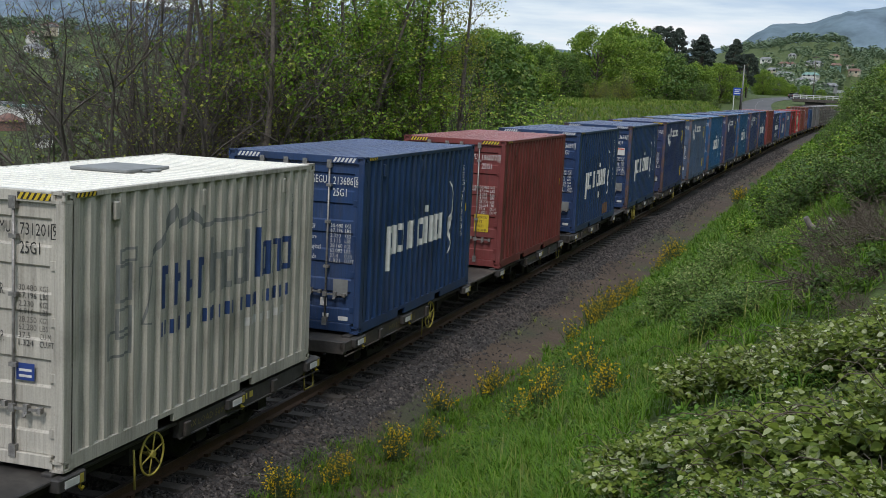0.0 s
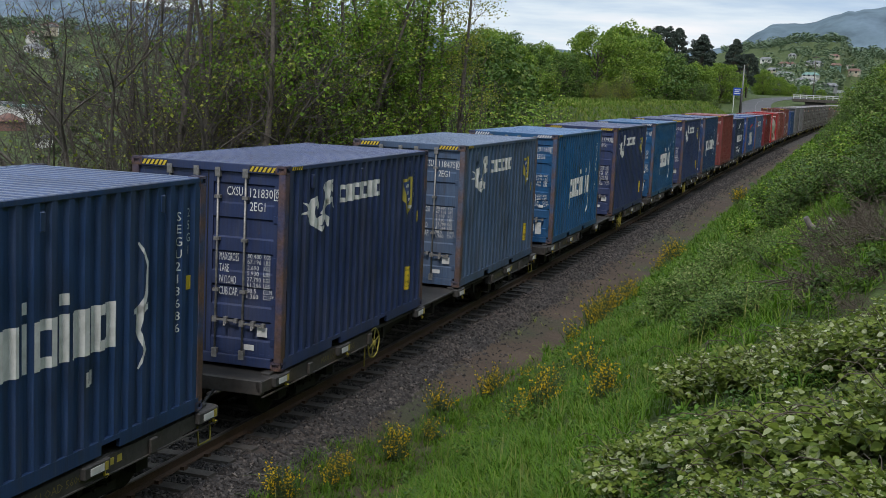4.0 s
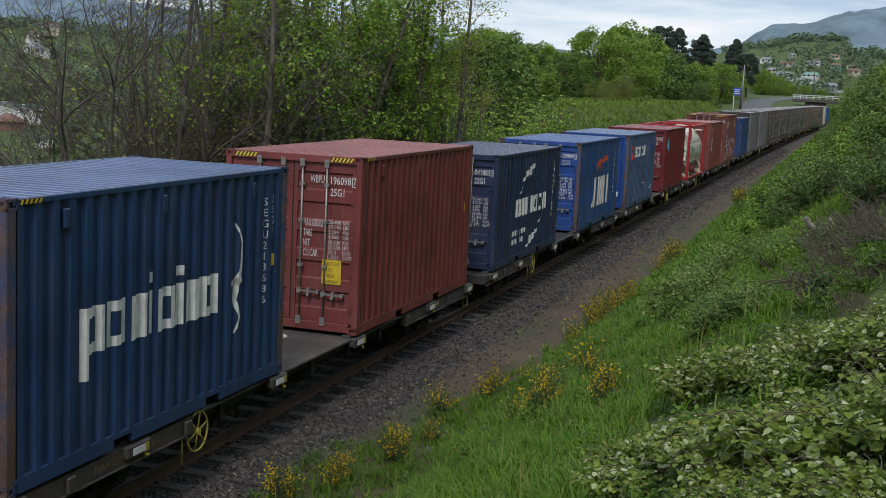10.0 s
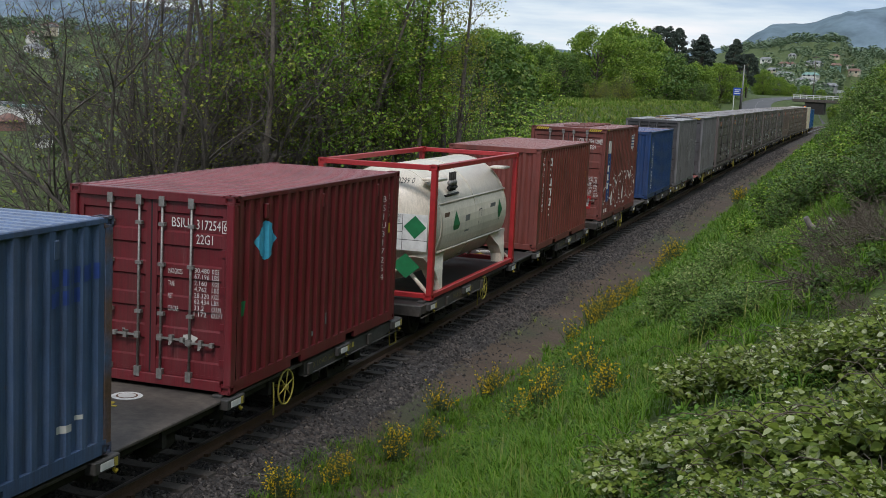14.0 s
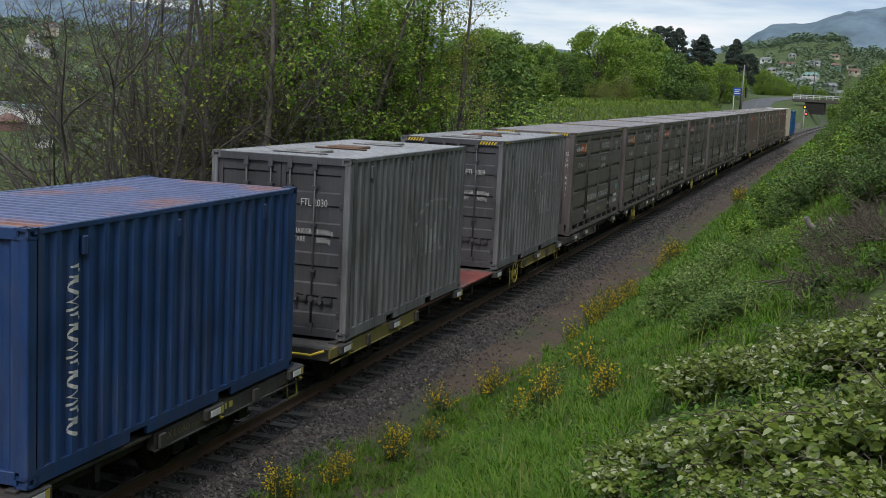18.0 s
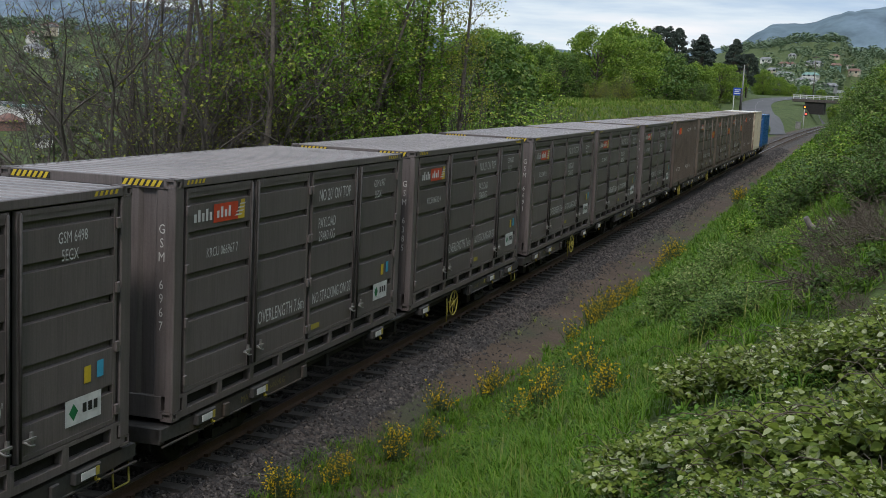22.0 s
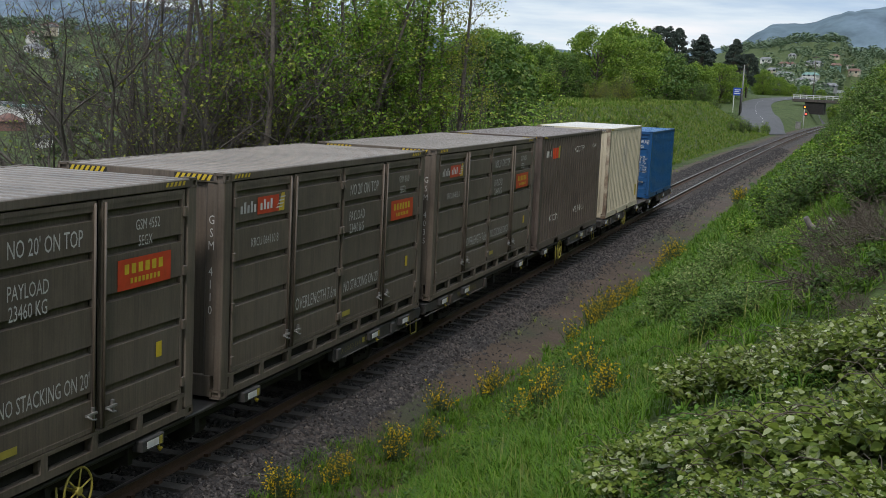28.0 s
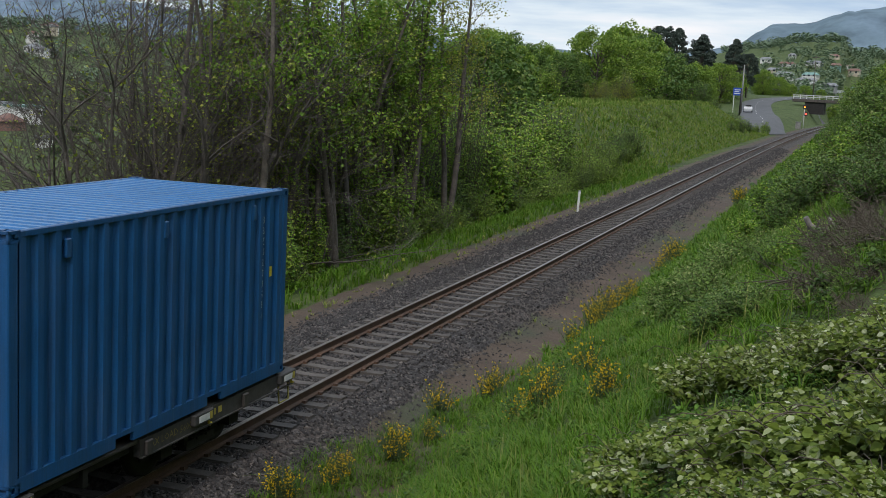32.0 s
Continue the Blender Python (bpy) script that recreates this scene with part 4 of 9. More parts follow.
def horse_side(c, prof, H):
    curl = [(-1.90 + (0.29 - 0.028 * k * 0.5) * math.cos(0.35 - 0.42 * k), 2.22 + (0.29 - 0.028 * k * 0.5) * math.sin(0.35 - 0.42 * k)) for k in range(17)]
    e = stroke(curl, [0.10 + 0.05 * math.sin(0.2 * k) for k in range(17)])
    e += stroke([(-2.12, 2.08), (-2.26, 2.20), (-2.38, 2.17)], [0.10, 0.06, 0.01]) + stroke([(-2.16, 2.16), (-2.26, 2.30), (-2.34, 2.34)], [0.06, 0.05, 0.01])
    e += stroke([(-1.70, 2.10), (-1.56, 2.30), (-1.52, 2.48), (-1.44, 2.58), (-1.36, 2.62)], [0.14, 0.20, 0.17, 0.10, 0.02]) + stroke([(-1.47, 2.54), (-1.36, 2.48), (-1.28, 2.41)], [0.12, 0.09, 0.05])
    e += stroke([(-1.58, 2.26), (-1.40, 2.33), (-1.27, 2.28), (-1.22, 2.18)], [0.12, 0.08, 0.06, 0.02]) + stroke([(-1.62, 2.12), (-1.48, 2.04), (-1.47, 1.92)], [0.12, 0.07, 0.02])
    e += stroke([(-1.60, 2.44), (-1.70, 2.52), (-1.66, 2.60)], [0.05, 0.07, 0.01]) + stroke([(-1.84, 1.96), (-1.72, 1.90), (-1.60, 1.96)], [0.03, 0.08, 0.02])
    side_shape(c, prof, "emblem", e, "white_paint")
    side_shape(c, prof, "word_mark", blocks_logo(-1.02, 2.24, 0.27, 0.24, 0.07, "o|oo|o", 0.07), "white_paint")
    side_shape(c, prof, "shield_edge", [[(1.80, 2.42), (2.22, 2.46), (2.24, 2.0), (2.08, 1.62), (1.92, 2.0), (1.84, 2.08)]], "old_yellow")
    write(c, "shield", on_side(shape_2d([(1.86, 2.37), (2.17, 2.41), (2.18, 2.05), (2.08, 1.75), (1.96, 2.02)]), prof, 0, 0, 0.008), "navy_paint")
    write(c, "shield_bars", on_side(shape_2d(*[rect(1.9 + 0.04 * k, 2.28 - 0.13 * k, 2.1 + 0.03 * k, 2.34 - 0.13 * k, 0.02) for k in range(4)]), prof, 0, 0, 0.012), "grey_lettering")
    side_sticker(c, prof, 2.13, 0.42, 0.2, 0.42, "yellow_paint", [("CAUTION", 0.055, 0.36), ("9'6\"", 0.08, 0.25), ("HIGH", 0.075, 0.14), ("CONTAINER", 0.045, 0.06)])


def common_side(c, prof, H, owner="", kind="25G1", m="white_paint", end=2.68):
    column(c, prof, kind, end, H - 0.42, 0.15, m, 0.15)
    if owner:
        column(c, prof, owner, end - 0.24, H - 0.45, 0.15, m, 0.148)
    side_sticker(c, prof, end - 0.04, 1.55, 0.09, 0.17, "yellow_paint")


CONTAINERS = []     # (thing, place of its middle along the track at the start)


def add_container(rear, L, c):
    CONTAINERS.append((c, rear - L / 2))
    return c


L20, HC, STD = 6.058, 2.896, 2.591
P = {
    "cream": paint("cream_container_paint", (0.46, 0.44, 0.385), 0.25, 0.5, 0.3, 0.30),
    "blue": paint("ocean_blue_paint", (0.016, 0.0464, 0.132), 0.20, 0.42, 0.25, 0.30),
    "maroon": paint("maroon_paint", (0.1777, 0.0355, 0.0337), 0.2, 0.5, 0.35, 0.30),
    "violet": paint("violet_blue_paint", (0.019, 0.037, 0.114), 0.3, 0.5, 0.4, 0.35),
    "greyblue": paint("faded_blue_paint", (0.058, 0.102, 0.185), 0.35, 0.55, 0.6, 0.45),
    "teal": paint("teal_paint", (0.010, 0.085, 0.215), 0.3, 0.42, 0.3, 0.35),
    "navy": paint("navy_container_paint", (0.0136, 0.0272, 0.076), 0.25, 0.45, 0.35, 0.30),
    "royal": paint("royal_blue_paint", (0.012, 0.056, 0.170), 0.4, 0.5, 0.35, 0.40),
    "royal_end": paint("royal_blue_end_paint", (0.014, 0.062, 0.255), 0.25, 0.4, 0.2, 0.2),
    "steelblue": paint("chalky_blue_paint", (0.044, 0.085, 0.175), 0.3, 0.6, 0.6, 0.35),
    "claret": paint("claret_paint", (0.140, 0.0112, 0.0180), 0.15, 0.45, 0.25, 0.25),
    "brick": paint("brick_red_paint", (0.187, 0.043, 0.0337), 0.2, 0.5, 0.3, 0.3),
    "rust": paint("rust_red_paint", (0.155, 0.040, 0.032), 0.45, 0.55, 0.35, 0.35),
    "deep": paint("deep_blue_paint", (0.0125, 0.046, 0.150), 0.3, 0.45, 0.35, 0.35),
    "grey": paint("weathered_grey_paint", (0.150, 0.152, 0.160), 0.25, 0.55, 0.7, 0.80, 0.0, 0.9),
    "soot": paint("sooty_grey_paint", (0.058, 0.058, 0.065), 0.2, 0.5, 0.5, 0.4),
    "slate": paint("slate_grey_paint", (0.127, 0.108, 0.105), 0.12, 0.5, 0.3, 0.25),
    "dust": paint("dusty_olive_grey_paint", (0.134, 0.107, 0.082), 0.25, 0.6, 0.45, 0.40),
    "umber": paint("umber_grey_paint", (0.116, 0.089, 0.073), 0.2, 0.6, 0.35, 0.35),
    "ivory": paint("ivory_paint", (0.61, 0.55, 0.41), 0.5, 0.5, 0.25, 0.10),
    "sky": paint("bright_blue_paint", (0.005, 0.078, 0.225), 0.1, 0.42, 0.2, 0.2),
    "tank": paint("tank_white_paint", (0.68, 0.63, 0.53), 0.2, 0.38, 0.2, 0.10, 0.0, 0.15),
}
RUSTY = MATS["rusty_frame"]


RUSTED = {}


def rusted(pm):
    """Frame paint of the same colour, eaten by broad rust."""
    if pm not in RUSTED:
        q = PAINT_RGB[P[pm].name]
        RUSTED[pm] = rough_mat("rusted_frame_" + pm, tuple(v * 1.1 + 0.01 for v in q), (0.15, 0.080, 0.048), 0.7, scale=2.6, fine=22, c=(0.10, 0.055, 0.034))
    return RUSTED[pm]


def box_20(rear, H, pm, frame=None, doors=True, label="", hatch=None, **k):
    if frame is RUSTY:
        frame = rusted(pm)
    c, prof, front = box_body(L20, H, P[pm], frame or P[pm], doors, label, hatch=hatch, **k)
    add_container(rear, L20, c)
    return c, prof, front


# ---------------------------------------------------------------- the train's boxes, front to rear
# cream box with a haulage drawing
c, prof, fr = box_20(16.69, HC, "cream", P["cream"], True, "weathered cream shipping container with a blue and grey haulage mural", "yellow_paint")
code(c, fr, HC, "FAMU", "731201", "9", "25G1", "black_paint")
weights(c, fr, HC, "black_paint", 1.85, nums=("30.480 KGS", "2.230 KGS", "28.250 KGS", "37.5 CU.M"))
sticker(c, fr, 0.62, 0.92, 0.22, 0.18, "sticker_blue", "white_paint", 2)
side_shape(c, prof, "word_mark", [r for k in range(4) for r in [rect(-1.15 + 0.28 * k, 1.42, -1.06 + 0.28 * k, 1.92), rect(-1.05 + 0.28 * k, 1.80 - 0.12 * (k % 3), -0.94 + 0.28 * k, 1.9 - 0.12 * (k % 3))]], "navy_paint")
side_shape(c, prof, "word_mark", blocks_logo(-0.02, 1.44, 0.48, 0.24, 0.05, "lncol", 0.08), "faded_grey")
side_shape(c, prof, "word_mark", blocks_logo(1.28, 1.46, 0.46, 0.25, 0.06, "lono"[:4], 0.08), "navy_paint")
side_bars(c, prof, "slogan_bar", [rect(-1.15 + 0.115 * k, 1.09, -1.15 + 0.115 * k + (0.055 if k % 4 else 0.03), 1.26) for k in range(30) if k not in (7, 13, 16, 22)], "navy_paint")
side_bars(c, prof, "web_bar", [rect(0.9 + 0.12 * k, 0.84, 0.97 + 0.12 * k, 0.95) for k in range(11)], "grey_lettering")
side_shape(c, prof, "ridge_line", stroke([(-1.42, 1.95), (-1.05, 2.30), (-0.85, 2.55), (-0.70, 2.35), (-0.45, 2.48), (-0.15, 2.28), (0.10, 2.33), (0.8, 2.30), (1.6, 2.34)], [0.03, 0.10, 0.16, 0.10, 0.12, 0.07, 0.05, 0.04, 0.01]), "faded_grey")
side_shape(c, prof, "lorry_outline", hoop(-2.05, 1.62, 0.30, 0.42, 0.035) + hoop(-2.05, 1.22, 0.30, 0.34, 0.03) + hoop(-2.25, 1.02, 0.5, 0.30, 0.03) + hoop(-2.02, 2.05, 0.34, 0.16, 0.03) + stroke([(-1.6, 1.3), (-1.55, 1.95), (-1.35, 1.95), (-1.42, 1.6), (-1.5, 1.3), (-1.3, 1.28)], 0.03), "faded_grey")
column(c, prof, "25G1", 2.62, 2.45, 0.12, "faded_grey")
column(c, prof, "FAMU731201", 2.40, 2.45, 0.12, "faded_grey", 0.11)
side_sticker(c, prof, 2.58, 1.55, 0.08, 0.14)
part("roof_patch", boxes((-0.45, 0.35, -0.55, 0.45, HC - 0.006, HC + 0.035), (-0.55, 0.45, -0.2, 0.1, HC - 0.008, HC + 0.02), bevel=0.01), MATS["faded_grey"], c, "grey patch plate")

BLUE_ONES = (("SEGU", "213686", "6"), ("SEGU", "213689", "1"), ("SEGU", "213678", "3"), ("SEGU", "213874", "1"))
for rear, (ow, num, ck), extra in zip((24.71, 41.21, 49.81, 108.25), BLUE_ONES, (0, 0, 1, 2)):
    c, prof, fr = box_20(rear, HC, "blue", RUSTY if extra else P["blue"], True, "dark blue shipping container with white block mark and crescent", "white_paint")
    code(c, fr, HC, ow, num, ck, "25G1")
    weights(c, fr, HC, z=1.72, names=("MGW", "Tare", "Payload", "Cube"), nums=("30.480 KGS", "2.320 KGS", "28.160 KGS", "37.4 CU.M"), x0=0.29, size=0.115)
    write(c, "door_plate", on_end(shape_2d(rect(0.72, 0.62, 0.98, 0.88)), fr - 0.002), "faded_grey")
    write(c, "round_sticker", on_end(shape_2d(oval(0.2, 0.78, 0.1, 0.1)), fr - 0.002), "grey_lettering")
    write(c, "round_sticker_core", on_end(shape_2d(oval(0.2, 0.78, 0.08, 0.08)), fr - 0.004), "navy_paint")
    write(c, "scraped_label", on_end(shape_2d(rect(0.5, 0.42, 0.62, 0.56), rect(0.83, 0.2, 1.0, 0.27), rect(0.55, 0.24, 0.66, 0.30)), fr - 0.003), "white_paint")
    crescent_side(c, prof, HC)
    common_side(c, prof, HC, "SEGU213686")
    if extra == 1:
        write(c, "white_label", on_end(shape_2d(rect(0.58, 1.86, 1.0, 2.12)), fr - 0.003), "white_paint")
        write(c, "label_stripe", on_end(shape_2d(rect(0.60, 2.06, 0.98, 2.10)), fr - 0.005), "orange_red")
    if rear == 41.21:
        side_shape(c, prof, "rust_patch", [rect(1.05, 0.22, 1.75, 0.55)], "rusty_frame")
        side_shape(c, prof, "initials", [rect(0.0, 0.78, 0.05, 1.0), rect(0.08, 0.78, 0.13, 0.95), rect(0.15, 0.80, 0.28, 0.98)], "grey_lettering")
    if extra == 1:
        side_shape(c, prof, "initials", hoop(0.55, 0.82, 0.16, 0.16, 0.04, "t"), "grey_lettering")

for rear, ow, num, ck in ((33.21, "WBPU", "196077", "8"), (117.08, "WBPU", "196098", "7")):
    c, prof, fr = box_20(rear, HC, "maroon", P["maroon"], True, "maroon shipping container with plain ribbed sides and yellow door notice", "yellow_paint")
    code(c, fr, HC, ow, num, ck, "25G1")
    weights(c, fr, HC, z=1.78, names=("MAX.GROSS", "TARE", "NET", "CU.CAP."), nums=("30.480 KGS", "2.250 KGS", "28.230 KGS", "37.4 CU.M"))
    sticker(c, fr, 0.55, 0.80, 0.34, 0.40, "yellow_paint", "yellow_paint", 1)
    end_text(c, fr - 0.006, [("CAUTION", 0.085, 0.58, 1.13), ("9'6\"", 0.10, 0.66, 1.03), ("HIGH", 0.085, 0.63, 0.93), ("CONTAINER", 0.07, 0.57, 0.84)], "black_paint")
    common_side(c, prof, HC, "", "25G1")

for rear, pm, num, ck in ((58.08, "violet", "121830", "0"), (66.43, "greyblue", "118475", "0"), (83.25, "violet", "121793", "6"), (100.13, "violet", "123201", "5")):
    lab = "faded grey-blue" if pm == "greyblue" else "dark violet-blue"
    c, prof, fr = box_20(rear, HC, pm, RUSTY, True, lab + " shipping container with white emblem and small shield", "yellow_paint")
    code(c, fr, HC, "CXSU", num, ck, "2EG1")
    weights(c, fr, HC, z=1.56, names=("MAXGROSS", "TARE", "PAYLOAD", "CUB.CAP."), nums=("30.480 KGS", "2.690 KGS", "27.790 KGS", "38.5 CU.M"))
    write(c, "white_label", on_end(shape_2d(rect(0.82, 0.46, 0.98, 0.60), rect(0.62, 0.25, 0.78, 0.33)), fr - 0.002), "white_paint")
    horse_side(c, prof, HC)
    column(c, prof, "2EG1", 2.62, 2.5, 0.14, "grey_lettering")
    column(c, prof, "CXSU" + num, 2.40, 2.5, 0.14, "grey_lettering", 0.13)
    side_sticker(c, prof, 2.52, 1.62, 0.1, 0.2)
    if num == "121793":
        sticker(c, fr, -0.55, 1.31, 0.33, 0.36, "yellow_paint", "yellow_paint", 1)
        for k, row in enumerate(("CAUTION", "9'6\" HIGH", "2.46m WIDE", "CONTAINER")):
            fit_text(c, fr - 0.006, row, 0.095, -0.53, -0.24, 1.62 - 0.085 * k, "black_paint")
        write(c, "door_emblem", on_end(shape_2d(*(stroke([(-0.56, 2.56), (-0.50, 2.46), (-0.40, 2.42), (-0.30, 2.36)], [0.12, 0.15, 0.08, 0.02]) + stroke([(-0.50, 2.42), (-0.42, 2.34), (-0.44, 2.26)], [0.07, 0.04, 0.015]) + stroke([(-0.56, 2.62), (-0.50, 2.58), (-0.44, 2.56)], [0.03, 0.07, 0.03]))), fr - 0.002), "white_paint")

for rear, num, ck in ((74.60, "201163", "1"), (91.44, "201215", "5")):
    c, prof, fr = box_20(rear, HC, "teal", RUSTY, True, "teal-blue shipping container with a broken white block mark", "white_paint")
    code(c, fr, HC, "CGSU", num, ck, "25G1")
    weights(c, fr, HC, z=1.75, names=("M.G.W.", "TARE"), nums=("30.480 KGS", "2.230 KGS"))
    weights(c, fr, HC, z=1.22, names=("NET", "CU.CAP."), nums=("28.250 KGS", "37.4 CU.M"))
    write(c, "scraped_label", on_end(shape_2d(rect(0.55, 0.30, 0.70, 0.50), rect(0.74, 0.24, 0.90, 0.55), rect(0.8, 0.95, 0.92, 1.02)), fr - 0.003), "white_paint")
    teal_side(c, prof, HC)
    common_side(c, prof, HC, "CGSU" + num, "25G1")

# dark navy box with two leaf-shaped swooshes
c, prof, fr = box_20(125.16, STD, "navy", P["navy"], True, "navy shipping container with white block mark between two swooshes")
code(c, fr, STD, "CMAU", "041883", "3", "22G1")
weights(c, fr, STD, z=1.55, nums=("30.480 KGS", "2.200 KGS", "28.280 KGS", "33.2 CU.M"), x0=0.27, size=0.10)
side_shape(c, prof, "word_mark", blocks_logo(-1.25, 1.05, 0.42, 0.38, 0.09, "o|||oo|", 0.10), "white_paint")
side_shape(c, prof, "swoosh", stroke([(-0.95, 1.55), (-0.75, 1.85), (-0.45, 2.02), (-0.05, 2.10), (0.45, 2.28)], [0.01, 0.05, 0.12, 0.22, 0.02]), "white_paint")
side_shape(c, prof, "swoosh", stroke([(1.15, 0.90), (0.95, 0.62), (0.65, 0.48), (0.3, 0.42), (-0.15, 0.22)], [0.01, 0.05, 0.12, 0.22, 0.02]), "white_paint")
side_bars(c, prof, "small_word", [rect(-1.6 + 0.12 * k, 0.62, -1.53 + 0.12 * k, 0.74) for k in range(12)] + [rect(-1.6 + 0.12 * k, 0.42, -1.53 + 0.12 * k, 0.54) for k in range(10)], "grey_lettering")
common_side(c, prof, STD, "CMAU041883", "22G1")

# royal blue box with red bird and slanted blocks
c, prof, fr = box_20(133.86, STD, "royal", RUSTY, True, "royal blue shipping container with red eagle bars and white slanted blocks", end_paint=P["royal_end"])
code(c, fr, STD, "APZU", "359849", "3", "22G1")
weights(c, fr, STD, z=1.50, names=("MAX.GROSS", "TARE", "NET", "CUB.CAP."), nums=("30.480 KGS", "2.220 KGS", "28.260 KGS", "33.2 CU.M"), x0=0.27, size=0.12)
side_shape(c, prof, "red_bars", [rect(-0.45, 1.82, -0.2, 1.92), rect(-0.2, 1.74, 0.1, 1.98), rect(0.1, 1.86, 0.6, 1.98), rect(0.6, 1.90, 1.15, 2.06, 0.05), rect(0.0, 1.62, 0.12, 1.74), rect(0.28, 1.62, 0.40, 1.86), rect(-0.45, 1.65, -0.33, 1.82)], "orange_red")
side_shape(c, prof, "word_mark", [rect(-0.95, 0.55, -0.60, 1.45, 0.25), rect(-0.28, 0.55, 0.05, 1.45, 0.05), rect(0.16, 0.55, 0.55, 1.45, 0.06), rect(0.66, 0.55, 0.98, 1.45, 0.05), rect(1.10, 0.55, 1.55, 1.45, 0.05)], "grey_lettering")
common_side(c, prof, STD, "APZU359849", "22G1")

# chalky blue box with red and white word blocks, end wall to the front
c, prof, fr = box_20(141.88, STD, "steelblue", RUSTY, False, "chalky blue shipping container with red and white block mark", end_paint=P["royal_end"])
end_text(c, fr - 0.002, [("GESU 347168", 0.14, -0.25, 2.34), ], "white_paint")
write(c, "white_label", on_end(shape_2d(rect(0.78, 0.42, 0.92, 0.60)), fr - 0.003), "white_paint")
side_shape(c, prof, "red_mark", hoop(-2.42, 1.70, 0.42, 0.46, 0.10, "r") + [rect(-2.1, 1.70, -2.0, 1.92)] + hoop(-1.92, 1.74, 0.32, 0.44, 0.09, "r"), "orange_red")
side_shape(c, prof, "word_mark", blocks_logo(-1.5, 1.76, 0.36, 0.34, 0.09, "socoo"[:5], 0.09), "white_paint")
side_bars(c, prof, "stencil_bar", [rect(1.95 + 0.11 * k, 1.95, 2.02 + 0.11 * k, 2.12) for k in range(8)] + [rect(1.95 + 0.11 * k, 1.75, 2.02 + 0.11 * k, 1.90) for k in range(5)], "sticker_blue")
side_shape(c, prof, "white_blot", [rect(2.1, 0.42, 2.3, 0.5), rect(2.4, 0.5, 2.5, 0.55), rect(0.4, 0.7, 0.9, 0.74)], "grey_lettering")

# claret box
c, prof, fr = box_20(150.66, STD, "claret", P["claret"], True, "claret-red shipping container with a small round blue badge")
code(c, fr, STD, "BSIU", "317254", "6", "22G1")
weights(c, fr, STD, z=1.55, names=("MAX.GROSS", "TARE", "NET", "CU.CAP."), nums=("30.480 KGS", "2.160 KGS", "28.320 KGS", "33.2 CU.M"), x0=0.26, size=0.10)
side_shape(c, prof, "badge", [[(-2.05, 2.20), (-2.24, 2.12), (-2.36, 1.93), (-2.24, 1.74), (-2.05, 1.66), (-1.86, 1.74), (-1.74, 1.93), (-1.86, 2.12)]], "cyan_paint")
side_shape(c, prof, "green_label", [rect(-2.72, 0.98, -2.62, 1.18, 0.02)], "green_paint")
write(c, "round_badge", on_end(shape_2d(oval(-0.82, 2.0, 0.1, 0.14)), fr - 0.003), "white_paint")
write(c, "heart_blot", on_end(shape_2d([(0.48, 0.62), (0.58, 0.55), (0.72, 0.7), (0.6, 0.74), (0.5, 0.72)]), fr - 0.003), "grey_lettering")
side_shape(c, prof, "scuff", [rect(0.0, 0.42, 0.05, 0.60), rect(-0.4, 0.3, -0.36, 0.38)], "faded_grey")
common_side(c, prof, STD, "BSIU317254", "22G1")


